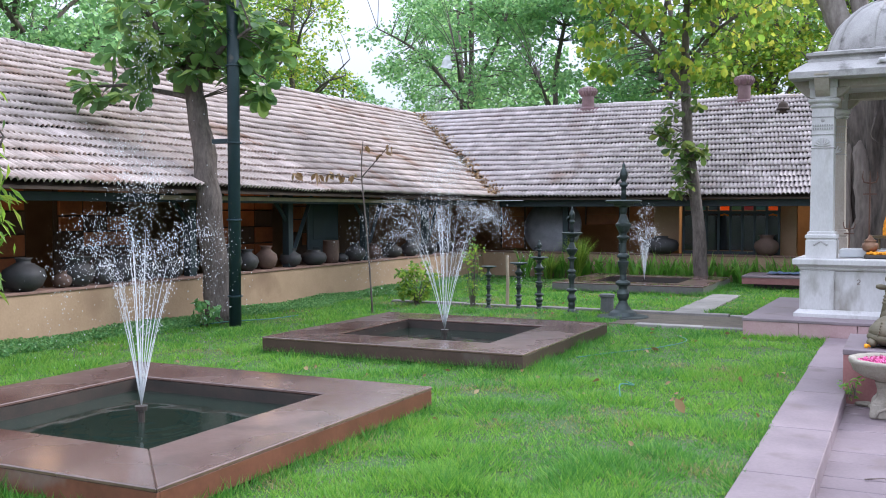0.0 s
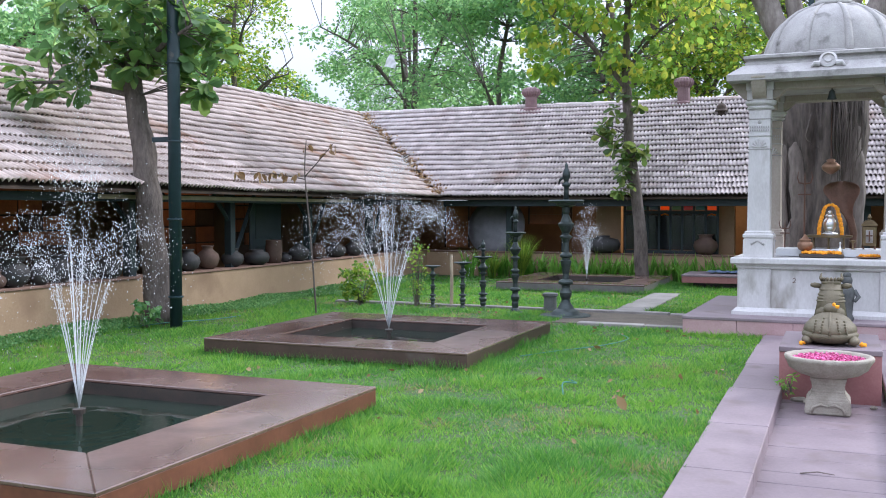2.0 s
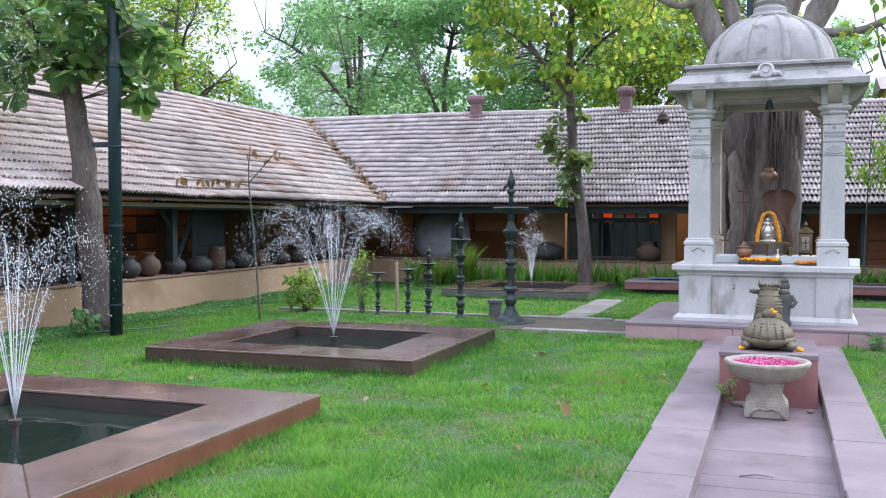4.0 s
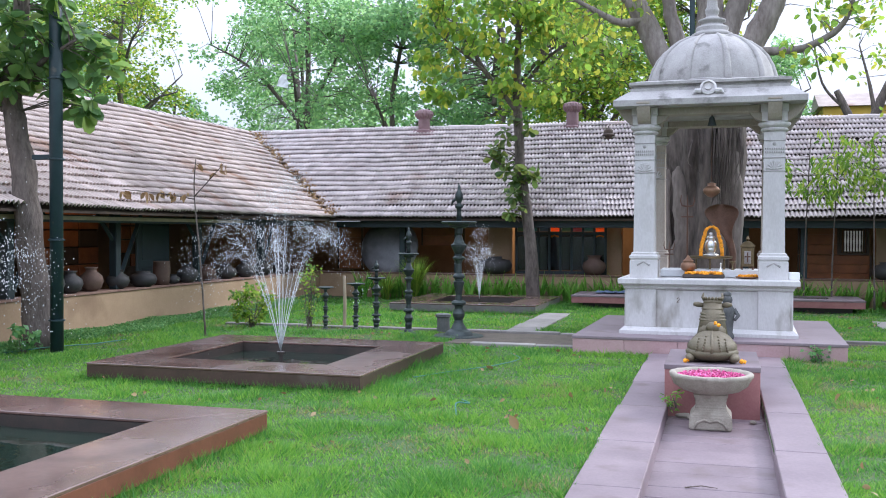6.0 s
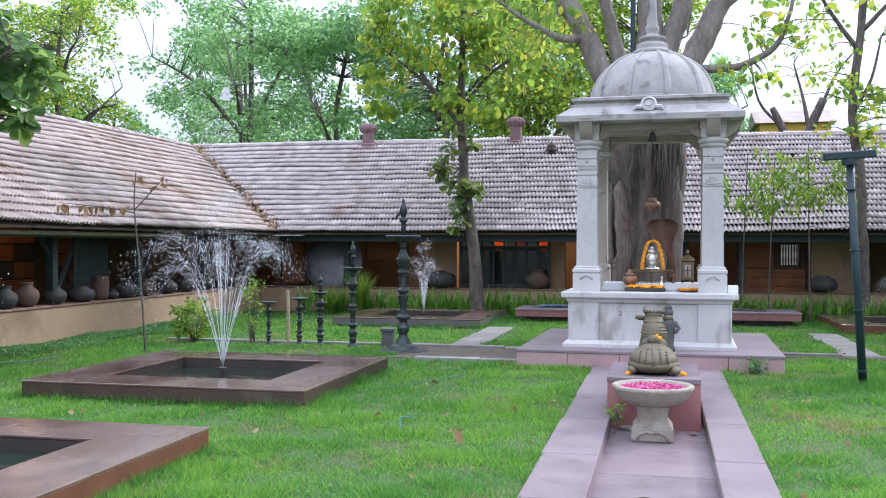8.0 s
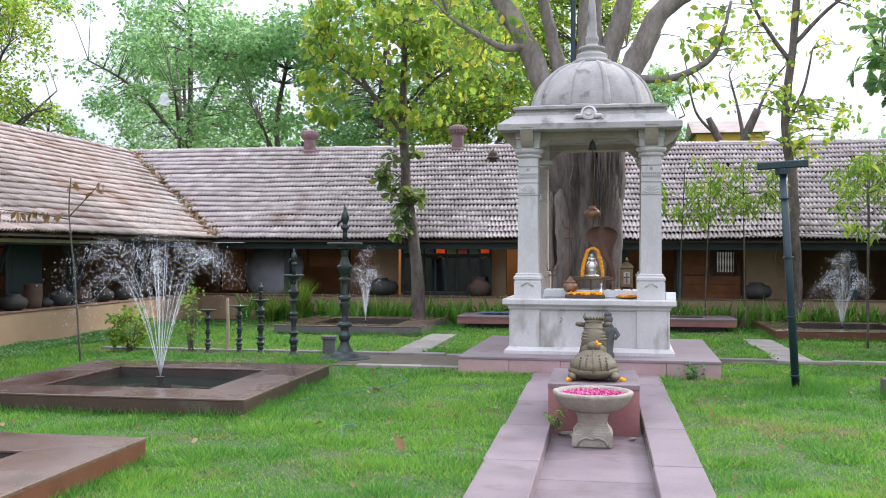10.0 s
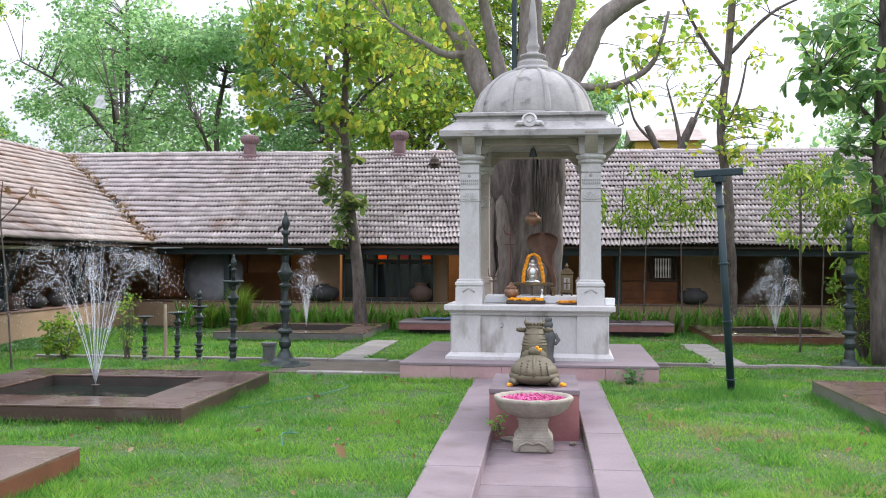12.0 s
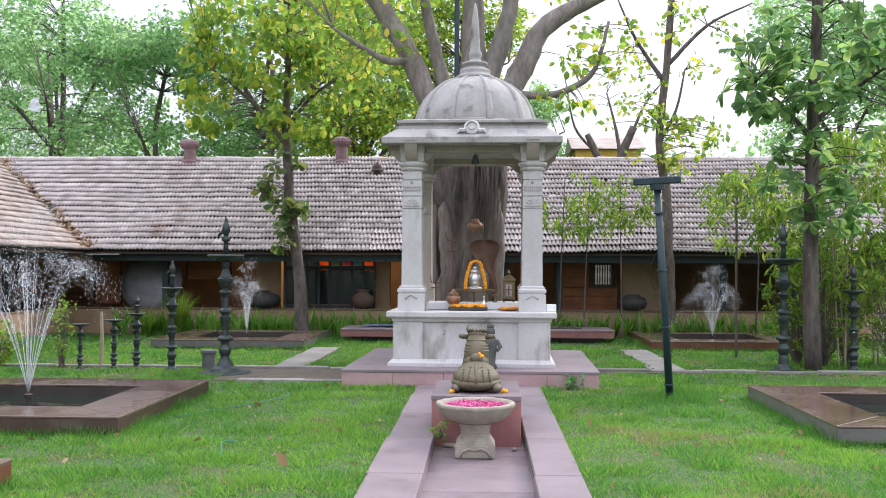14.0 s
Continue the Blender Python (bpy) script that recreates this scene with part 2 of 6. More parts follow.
M_HEDGE = leafmat("ground_cover_leaf", (0.06, 0.17, 0.05), (0.10, 0.25, 0.075), (0.20, 0.35, 0.12), 0.42)
M_BLADE = leafmat("lily_leaf", (0.08, 0.22, 0.03), (0.14, 0.33, 0.045), (0.25, 0.44, 0.09), 0.5)
M_GRASS = leafmat("grass_blade", (0.034, 0.145, 0.018), (0.066, 0.22, 0.027), (0.14, 0.30, 0.05), 0.4, 0.6)
M_GRASSLIGHT = leafmat("fresh_grass_blade", (0.075, 0.22, 0.022), (0.12, 0.29, 0.03), (0.21, 0.36, 0.055), 0.45, 0.6)
M_GRASSDRY = leafmat("dry_grass_blade", (0.16, 0.20, 0.05), (0.24, 0.23, 0.08), (0.32, 0.27, 0.13), 0.3, 0.7)


# ---- builders ----
def part(name, bm, material, parent=None, label="", smooth=False):
    """A bmesh as one mesh object, under a thing or a part."""
    me = bpy.data.meshes.new(name)
    bm.to_mesh(me)
    bm.free()
    me.materials.append(material)
    if smooth:
        me.shade_smooth()
    ob = new(name, me)
    ob.parent = parent
    return tagged(ob, label)


def thing(name, x, y, z, label, category, group="", kind="", turn=0.0):
    ob = new(name)
    ob.empty_display_size = 0.1
    ob.matrix_basis = pose(x, y, z, 0, 0, turn)
    return tagged(ob, label, category, group, kind)


def box(x0, x1, y0, y1, z0, z1, bevel=0.0, bm=None, seg=1):
    b = bmesh.new()
    bmesh.ops.create_cube(b, size=1)
    for v in b.verts:
        v.co = Vector(((x0 + x1) / 2 + v.co.x * (x1 - x0), (y0 + y1) / 2 + v.co.y * (y1 - y0), (z0 + z1) / 2 + v.co.z * (z1 - z0)))
    if bevel:
        bmesh.ops.bevel(b, geom=b.edges[:], offset=bevel, segments=seg, affect="EDGES")
    if bm is None:
        return b
    return joined(bm, b)


def joined(bm, b):
    me = bpy.data.meshes.new("tmp")
    b.to_mesh(me)
    b.free()
    bm.from_mesh(me)
    bpy.data.meshes.remove(me)
    return bm


def prism(rings, n, closed=True):
    """Rings of n points each, skinned; ends capped when closed."""
    b = bmesh.new()
    vs = [[b.verts.new(p) for p in r] for r in rings]
    for lo, hi in zip(vs, vs[1:]):
        for i in range(n):
            b.faces.new((lo[i], lo[(i + 1) % n], hi[(i + 1) % n], hi[i]))
    if closed:
        b.faces.new(vs[0][::-1])
        b.faces.new(vs[-1])
    return b


def lathe(profile, n=20, x=0.0, y=0.0, z=0.0, square=False, ribs=0, rib=0.0):
    rings = []
    for r, h in profile:
        ring = []
        for i in range(n):
            a = 2 * math.pi * i / n + (math.pi / 4 if square else 0)
            rr = max(r, 0.0005) * (1 + (rib * abs(math.cos(ribs * a / 2)) ** 6 if ribs else 0))
            ring.append((x + rr * math.cos(a), y + rr * math.sin(a), z + h))
        rings.append(ring)
    return prism(rings, n)


def squares(profile, x=0.0, y=0.0, z=0.0):
    """A square section that changes with height: (half width, height)."""
    return prism([[(x - h, y - h, z + k), (x + h, y - h, z + k), (x + h, y + h, z + k), (x - h, y + h, z + k)] for h, k in profile], 4)


def tube(points, radii, n=8, rough=0.0, seed=0):
    rng = random.Random(seed)
    pts = [Vector(p) for p in points]
    rings = []
    for i, p in enumerate(pts):
        d = (pts[min(i + 1, len(pts) - 1)] - pts[max(i - 1, 0)]).normalized()
        u = d.cross(Vector((0.31, 0.95, 0.05))).normalized()
        w = d.cross(u)
        ring = []
        for k in range(n):
            a = 2 * math.pi * k / n
            r = radii[i] * (1 + rough * rng.uniform(-1, 1))
            ring.append(p + u * (r * math.cos(a)) + w * (r * math.sin(a)))
        rings.append(ring)
    return prism(rings, n)


def bent(points, steps=5):
    """A smooth line through the points."""
    p = [Vector(q) for q in points]
    p = [2 * p[0] - p[1]] + p + [2 * p[-1] - p[-2]]
    out = []
    for i in range(1, len(p) - 2):
        for k in range(steps):
            t = k / steps
            a, b, c, d = p[i - 1], p[i], p[i + 1], p[i + 2]
            out.append(0.5 * (2 * b + (c - a) * t + (2 * a - 5 * b + 4 * c - d) * t * t + (3 * b - a - 3 * c + d) * t ** 3))
    return out + [p[-2]]


def limb(name, points, r0, r1, material, parent, steps=5, n=10, seed=1, rough=0.08):
    line = bent(points, steps)
    rng = random.Random(seed)
    rad = [r0 + (r1 - r0) * i / (len(line) - 1) for i in range(len(line))]
    line = [q + Vector((rng.uniform(-1, 1), rng.uniform(-1, 1), 0)) * (0.12 * r) for q, r in zip(line, rad)]
    return part(name, tube(line, rad, n, rough, seed), material, parent, smooth=True)


def fastmesh(name, verts, faces, material, parent=None, smooth=False):
    """A mesh from arrays of points and of equal-sided faces."""
    me = bpy.data.meshes.new(name)
    k = faces.shape[1]
    me.vertices.add(len(verts)); me.vertices.foreach_set("co", np.ascontiguousarray(verts, dtype=np.float32).ravel())
    me.loops.add(faces.size); me.loops.foreach_set("vertex_index", np.ascontiguousarray(faces, dtype=np.int32).ravel())
    me.polygons.add(len(faces)); me.polygons.foreach_set("loop_start", np.arange(0, faces.size, k, dtype=np.int32))
    me.update(calc_edges=True)
    me.materials.append(material)
    if smooth:
        me.shade_smooth()
    ob = new(name, me)
    ob.parent = parent
    return ob


LEAF4 = np.array([(0, 0, 0), (0.34, 0.45, 0.10), (0, 1, -0.05), (-0.34, 0.45, 0.10)])
F4 = np.array([(0, 1, 2), (0, 2, 3)])
LEAF6 = np.array([(0, 0, 0), (0.22, 0.28, 0.06), (0.27, 0.62, 0.03), (0, 1, -0.14), (-0.27, 0.62, 0.03), (-0.22, 0.28, 0.06), (0, 0.5, -0.03)])
F6 = np.array([(0, 1, 6), (1, 2, 6), (2, 3, 6), (3, 4, 6), (4, 5, 6), (5, 0, 6)])


LEAFO = np.array([(0, 0, 0), (0.10, 0.3, 0.05), (0.22, 0.66, 0.05), (0.17, 0.88, -0.02), (0, 1, -0.09), (-0.17, 0.88, -0.02), (-0.22, 0.66, 0.05), (-0.10, 0.3, 0.05), (0, 0.5, -0.03)])
FO = np.array([(i, (i + 1) % 8, 8) for i in range(8)])


def whorls(name, centres, per, size, material, parent, rng, wide=1.0):
    """Rosettes of long blunt leaves round the tips of the twigs."""
    n = len(centres)
    ax = rng.normal(size=(n, 3)) * 0.45 + np.array((0, 0, 0.8)); ax /= np.linalg.norm(ax, axis=1)[:, None]
    e1 = np.cross(ax, np.array((0.3, 0.9, 0.1))); e1 /= np.linalg.norm(e1, axis=1)[:, None]
    e2 = np.cross(ax, e1)
    P, A = np.repeat(centres, per, axis=0), np.repeat(ax, per, axis=0)
    E1, E2 = np.repeat(e1, per, axis=0), np.repeat(e2, per, axis=0)
    th = (np.tile(np.arange(per), n) * 2.4 + rng.uniform(0, 6.28, n * per) * 0.15)[:, None]
    lift = rng.uniform(-0.75, 0.45, n * per)[:, None]
    d = np.cos(th) * E1 + np.sin(th) * E2 + lift * A + np.array((0, 0, -0.22))
    d /= np.linalg.norm(d, axis=1)[:, None]
    u = np.cross(d, A + rng.normal(size=d.shape) * 0.25); u /= np.linalg.norm(u, axis=1)[:, None]
    w = np.cross(u, d)
    s = size * rng.uniform(0.6, 1.15, n * per)
    V = P[:, None, :] + s[:, None, None] * (LEAFO[None, :, 0:1] * wide * u[:, None, :] + LEAFO[None, :, 1:2] * d[:, None, :] + LEAFO[None, :, 2:3] * w[:, None, :])
    return fastmesh(name, V.reshape(-1, 3), (FO[None] + (np.arange(n * per) * 9)[:, None, None]).reshape(-1, 3), material, parent)


def gnarled(name, points, radii, material, parent, seed, n=56, steps=16, deep=0.3):
    """An old trunk: fluted, folded and knotted round its line."""
    line = bent(points, steps)
    m = len(line)
    rings = []
    for i, p in enumerate(line):
        r0 = np.interp(i / (m - 1), np.linspace(0, 1, len(radii)), radii)
        ring = []
        for k in range(n):
            a = 2 * math.pi * k / n
            c, q = math.cos(a), math.sin(a)
            fold = noise.noise((c * 2.6 + seed, q * 2.6, p.z * 0.30)) + 0.55 * noise.noise((c * 5.5, q * 5.5 + seed, p.z * 0.55))
            knot = noise.noise((c * 3, q * 3, p.z * 2.1 + seed)) + 0.5 * noise.noise((c * 8, q * 8, p.z * 4 + seed))
            r = r0 * (1 + deep * (1.1 * fold if fold > 0 else 1.5 * fold) + 0.07 * knot)
            ring.append((p.x + r * c, p.y + r * q, p.z))
        rings.append(ring)
    return part(name, prism(rings, n), material, parent, smooth=True)


def leaves(name, places, size, material, parent, rng, droop=0.5, shape=6, wide=1.0, spread=0.35):
    """One leaf at each place, pointing outward and hanging by droop."""
    n = len(places)
    d = rng.normal(size=(n, 3)); d[:, 2] = d[:, 2] * 0.5 - droop
    d /= np.linalg.norm(d, axis=1)[:, None]
    u = np.cross(d, rng.normal(size=(n, 3))); u /= np.linalg.norm(u, axis=1)[:, None]
    w = np.cross(u, d)
    flip = np.sign(w[:, 2:3]) ; w = w * np.where(flip == 0, 1, flip); u = np.cross(d, w)
    s = size * (1 + spread * rng.uniform(-1, 1, size=n))
    T, F = (LEAF6, F6) if shape == 6 else (LEAF4, F4)
    V = places[:, None, :] + s[:, None, None] * (T[None, :, 0:1] * wide * u[:, None, :] + T[None, :, 1:2] * d[:, None, :] + T[None, :, 2:3] * w[:, None, :])
    k = len(T)
    return fastmesh(name, V.reshape(-1, 3), (F[None] + (np.arange(n) * k)[:, None, None]).reshape(-1, 3), material, parent)


def clumps(rng, centres, radius, per, flat=0.75, stretch=0.0):
    """Places for leaves: sprays round many centres, thicker outward."""
    c = np.repeat(np.asarray(centres, dtype=float), per, axis=0)
    d = rng.normal(size=c.shape); d /= np.linalg.norm(d, axis=1)[:, None]
    r = radius * rng.uniform(0.15, 1.0, size=len(c)) ** 0.6
    d = d * r[:, None]; d[:, 2] = d[:, 2] * flat - stretch * rng.uniform(0, 1, size=len(c))
    return c + d


def ball(rng, centre, radii, n, low=-1.0, hollow=0.35):
    """Scattered places inside an ellipsoid."""
    d = rng.normal(size=(n * 2, 3)); d /= np.linalg.norm(d, axis=1)[:, None]
    d = d * rng.uniform(hollow, 1.0, size=len(d))[:, None] ** 0.6
    d = d[d[:, 2] > low][:n]
    return np.array(centre) + d * np.array(radii)


def twigs(name, starts, ends, r, material, parent, sag=0.1):
    b = bmesh.new()
    for i, (s, e) in enumerate(zip(starts, ends)):
        s, e = Vector(s), Vector(e)
        m = (s + e) / 2 + Vector((0, 0, sag * (e - s).length))
        joined(b, tube([s, m, e], [r, r * 0.7, r * 0.3], 4))
    return part(name, b, material, parent)


# ---- plan ----
EAVE_X, EAVE_Y, EAVE_Z = -10.44, 25.06, 2.19
RUN, RISE = 4.95, 2.91
WALL_X, WALL_Y, SILL = -11.05, 25.8, 0.72
POOLS = [(-5.78, 6.21, 3.64, 3.68, 1), (-5.73, 12.03, 3.62, 3.45, 1), (-5.64, 22.92, 3.42, 3.50, 1), (5.42, 11.99, 3.51, 3.45, 1), (5.45, 23.45, 3.51, 3.45, 1)]
CH0, CH1, KERB0, KERB1 = -0.53, 0.44, -1.02, 0.86

# ---- ground ----
gb = bmesh.new()
for gx0, gx1, gy0, gy1 in ((-600, CH0, -600, 900), (CH1, 600, -600, 900), (CH0, CH1, -600, -2), (CH0, CH1, 14.6, 900)):
    gb.faces.new([gb.verts.new(p) for p in ((gx0, gy0, 0), (gx1, gy0, 0), (gx1, gy1, 0), (gx0, gy1, 0))])
tagged(part("ground", gb, M_SOIL), "green lawn earth under short grass", "ground", kind="structure")

# sunken stone channel between two kerbs, leading to the shrine
path = thing("pavement", 0, 0, 0, "pale pink sandstone path with a sunken channel between kerbs", "pavement", kind="structure")
rng = random.Random(4)
y = -2.0
while y < 14.2:
    ln = rng.uniform(1.5, 2.1)
    y1 = min(y + ln, 14.84)
    for x0, x1 in ((KERB0, CH0), (CH1, KERB1)):
        part("kerb_stone", box(x0 + rng.uniform(-0.012, 0.012), x1, y + 0.004, y1 - 0.004, -0.16, 0.035 + rng.uniform(0, 0.008), 0.008), M_PATH, path)
    y = y1
y = -2.0
while y < 14.8:
    ln = rng.uniform(0.32, 0.5)
    part("channel_slab", box(CH0 - 0.02, CH1 + 0.02, y + 0.004, min(y + ln, 14.85) - 0.004, -0.2, -0.105 + rng.uniform(-0.005, 0.005), 0.006), M_PATH, path)
    y += ln

part("earth_bed", box(CH0 - 0.015, CH1 + 0.015, -1.995, 14.84, -0.26, -0.125), M_EARTH, path)

# drain strip with stone edging, and flagged side paths
drain = thing("drain", 0, 0, 0, "bare earth drain strip edged with grey stone", "drain", kind="structure")
part("earth_bed", box(-4.4, -2.15, 15.45, 17.25, -0.1, 0.012), M_EARTH, drain)
part("earth_bed", box(1.85, 12.0, 17.05, 17.3, -0.1, 0.012), M_EARTH, drain)
for y0, wd, xs in ((15.2, 0.2, (-3.9, -2.2)), (17.2, 0.18, (-9.4, -2.2)), (17.25, 0.16, (1.9, 12))):
    x = xs[0]
    while x < xs[1]:
        ln = rng.uniform(0.6, 1.1)
        o = rng.uniform(-0.02, 0.02)
        part("edging_stone", box(x, min(x + ln, xs[1]) - 0.01, y0 + o, y0 + wd + o, -0.05, 0.045 + rng.uniform(-0.01, 0.012), 0.01), M_GREYSLAB, drain)
        x += ln
side = thing("side_path", 0, 0, 0, "grey stone slabs laid in the grass", "path", kind="structure")
for sx in (-3.52, 3.3):
    y = 17.45
    while y < 21.6:
        part("flagstone", box(sx - 0.3 + rng.uniform(-0.03, 0.03), sx + 0.3, y, y + 0.82, -0.03, 0.03, 0.008), M_GREYSLAB, side)
        y += 0.84

# ---- walls of the open gallery ----
wl = thing("wall_west", 0, 0, 0, "low ochre plastered gallery wall with a brown coping", "wall", kind="structure")
part("plaster", box(WALL_X - 0.34, WALL_X, -4, WALL_Y + 0.34, -0.1, SILL - 0.04), M_PLASTER, wl)
part("coping", box(WALL_X - 0.40, WALL_X + 0.03, -4, WALL_Y + 0.3, SILL - 0.04, SILL, 0.008), M_COPING, wl)
wn_ = thing("wall_north", 0, 0, 0, "low ochre plastered gallery wall behind the plants", "wall", kind="structure")
part("plaster", box(WALL_X - 0.34, 24, WALL_Y, WALL_Y + 0.34, -0.1, SILL - 0.06), M_PLASTER, wn_)
part("coping", box(WALL_X, 24, WALL_Y - 0.03, WALL_Y + 0.4, SILL - 0.06, SILL - 0.02, 0.008), M_COPING, wn_)
for x0, x1 in ((-6.33, -5.63), (-3.1, -2.6), (-2.18, -1.76), (3.79, 5.08), (9.85, 11.4)):
    part("pier", box(x0, x1, WALL_Y + 0.95, WALL_Y + 1.25, 0.1, 2.75), M_PLASTER, wn_)
tagged(part("wall_inner_west", box(-15.0, -14.7, -4, 31, -0.1, 4.25), M_BROWNWALL), "brown mud wall inside the gallery", "wall", kind="structure")
tagged(part("wall_inner_north", box(-15.0, 24, 29.6, 29.9, -0.1, 4.4), M_BROWNWALL), "brown mud wall inside the gallery", "wall", kind="structure")
tagged(part("wall_end_east", box(24, 24.3, 25.8, 36, -0.1, 5.0), M_BROWNWALL), "brown end wall of the gallery", "wall", kind="structure")
tagged(part("floor", box(-14.9, WALL_X - 0.3, -4, 29.7, -0.1, 0.12), M_FLOOR), "dark stone gallery floor", "floor", kind="structure")
tagged(part("floor", box(WALL_X - 0.3, 24, WALL_Y + 0.3, 29.7, -0.1, 0.12), M_FLOOR), "dark stone gallery floor", "floor", kind="structure")

# ---- roofs ----
def tile_mesh(name):
    """One clay tile with two rolls: x along the eave, y up the slope."""
    ln = 0.37
    half = ((0.0, -0.014), (0.009, 0.002), (0.026, 0.027), (0.048, 0.034), (0.070, 0.024), (0.092, -0.006))
    prof = [(0.105 * j + x, z) for j in (0, 1) for x, z in half] + [(0.21, -0.014)]
    k = len(prof)
    V = np.array([(x, 0, z + 0.056) for x, z in prof] + [(x, ln, z) for x, z in prof] + [(x, 0.020, z + 0.056 - 0.034) for x, z in prof])
    F = [(i, i + 1, k + i + 1, k + i) for i in range(k - 1)] + [(2 * k + i, 2 * k + i + 1, i + 1, i) for i in range(k - 1)]
    return V, np.array(F)


TV, TF = tile_mesh("roof_tile")
GAUGE, TW = 0.31, 0.21
SLOPE = math.hypot(RUN, RISE)


def west_sag(y, h):
    """The old west roof has sunk towards its near end."""
    return -0.15 * min(1.4, max(0.0, (23.0 - y) / 10.0)) * h / RUN


def tile_frames(origin, along, inward, length0, length1, limit, seed, sink=None):
    """Places of the tiles of one slope: the eave's line, the way up, and where the valley cuts it off."""
    r = np.random.default_rng(seed)
    up = (np.array(inward) * RUN + np.array((0, 0, RISE))) / SLOPE
    nrm = np.cross(np.array(along), up)
    nrm = nrm if nrm[2] > 0 else -nrm
    out = []
    for row in range(int((SLOPE - 0.05) / GAUGE) + 1):
        s = row * GAUGE - 0.05
        h = s * RUN / SLOPE
        a = length0 + (0.035 if row % 2 else 0)
        while a < length1:
            if limit(a, h):
                sag = 0.042 * noise.noise((a * 0.35, s * 0.5, seed)) + 0.012 * noise.noise((a * 1.7, s * 2, seed + 3))
                p = np.array(origin) + np.array(along) * a + up * (s + 0.055 * noise.noise((a * 0.3, row * 0.7, seed + 7)) + r.uniform(-0.012, 0.012)) + nrm * (0.058 + sag + r.uniform(-0.004, 0.006))
                if sink:
                    p = p + np.array((0, 0, sink(a, h)))
                th = r.normal(0, 0.012) + (r.normal(0, 0.12) if r.random() < 0.006 else 0)
                out.append((p, math.cos(th) * np.array(along) + math.sin(th) * up, math.cos(th) * up - math.sin(th) * np.array(along), nrm))
            a += TW
    return out


def roof(name, label, frames, near, many, one):
    top = thing(name, 0, 0, 0, label, "roof", kind="structure")
    me = bpy.data.meshes.new("roof_tile")
    me.from_pydata(TV.tolist(), [], TF.tolist())
    me.materials.append(one)
    rest, count = [], 0
    for p, a, u, n in frames:
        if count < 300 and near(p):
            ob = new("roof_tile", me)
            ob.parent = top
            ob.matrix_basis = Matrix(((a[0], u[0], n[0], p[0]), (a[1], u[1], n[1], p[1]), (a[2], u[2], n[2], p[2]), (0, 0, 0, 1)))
            count += 1
        else:
            rest.append(p + TV[:, 0:1] * a + TV[:, 1:2] * u + TV[:, 2:3] * n)
    V = np.concatenate(rest)
    F = (TF[None] + (np.arange(len(rest)) * len(TV))[:, None, None]).reshape(-1, 4)
    tagged(fastmesh("tiling", V, F, many, top), "rows of weathered clay tiles", kind="stuff")
    return top


RIDGE_Z = EAVE_Z + RISE
west = roof("roof_west", "sagging roof of weathered grey-brown clay tiles", tile_frames((EAVE_X, 0, EAVE_Z), (0, 1, 0), (-1, 0, 0), -3.0, 31.0, lambda a, h: a < EAVE_Y + h - 0.05, 5, west_sag), lambda p: 10.5 < p[1] < 16.5 and p[2] < 3.2, M_TILE_WEST, M_TILE_WEST_ONE)
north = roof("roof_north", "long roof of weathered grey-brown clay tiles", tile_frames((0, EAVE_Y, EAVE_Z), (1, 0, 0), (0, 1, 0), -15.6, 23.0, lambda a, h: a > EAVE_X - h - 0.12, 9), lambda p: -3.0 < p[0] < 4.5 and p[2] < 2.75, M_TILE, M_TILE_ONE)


def deck(parent, quad, drop=0.05):
    b = bmesh.new()
    lo = [b.verts.new((x, y, z - drop)) for x, y, z in quad]
    hi = [b.verts.new((x, y, z - 0.005)) for x, y, z in quad]
    b.faces.new(hi); b.faces.new(lo[::-1])
    for i in range(4):
        b.faces.new((lo[i], lo[(i + 1) % 4], hi[(i + 1) % 4], hi[i]))
    part("roof_boards", b, M_DARKWOOD, parent)


RX, RY = EAVE_X - RUN, EAVE_Y + RUN
for y0, y1 in ((-3, 5), (5, 9), (9, 13), (13, 18), (18, 23)):
    deck(west, [(EAVE_X, y0, EAVE_Z), (EAVE_X, y1, EAVE_Z), (RX, y1, RIDGE_Z + west_sag(y1, RUN)), (RX, y0, RIDGE_Z + west_sag(y0, RUN))])
deck(west, [(EAVE_X, 23, EAVE_Z), (EAVE_X, EAVE_Y, EAVE_Z), (RX, RY, RIDGE_Z), (RX, 23, RIDGE_Z)])
deck(north, [(EAVE_X, EAVE_Y, EAVE_Z), (23, EAVE_Y, EAVE_Z), (23, RY, RIDGE_Z), (RX, RY, RIDGE_Z)])
deck(west, [(RX, -3, RIDGE_Z - 0.32), (RX, RY, RIDGE_Z - 0.16), (RX - RUN, RY + RUN, EAVE_Z), (RX - RUN, -3, EAVE_Z)])
deck(north, [(RX, RY, RIDGE_Z), (23, RY, RIDGE_Z), (23, RY + RUN, EAVE_Z), (RX - RUN, RY + RUN, EAVE_Z)])
rng = random.Random(6)
a = -3.0
while a < RY:
    b = bmesh.new()
    r = 0.19
    pr = [(-r * 1.1, -0.17), (-r * 0.75, 0.02), (0, 0.075), (r * 0.75, 0.02), (r * 1.1, -0.17)]
    j, tw = rng.uniform(-0.015, 0.015), rng.uniform(-0.01, 0.01)
    sg = west_sag(a, RUN)
    ring0 = [(RX + px + tw, a, RIDGE_Z + 0.075 + pz + j + sg) for px, pz in pr]
    ring1 = [(RX + px * 0.9, a + 0.43, RIDGE_Z + 0.06 + pz + j + sg) for px, pz in pr]
    part("ridge_tile", prism([ring0, ring1], 5), M_TILE_ONE, west)
    a += 0.41
a = RX
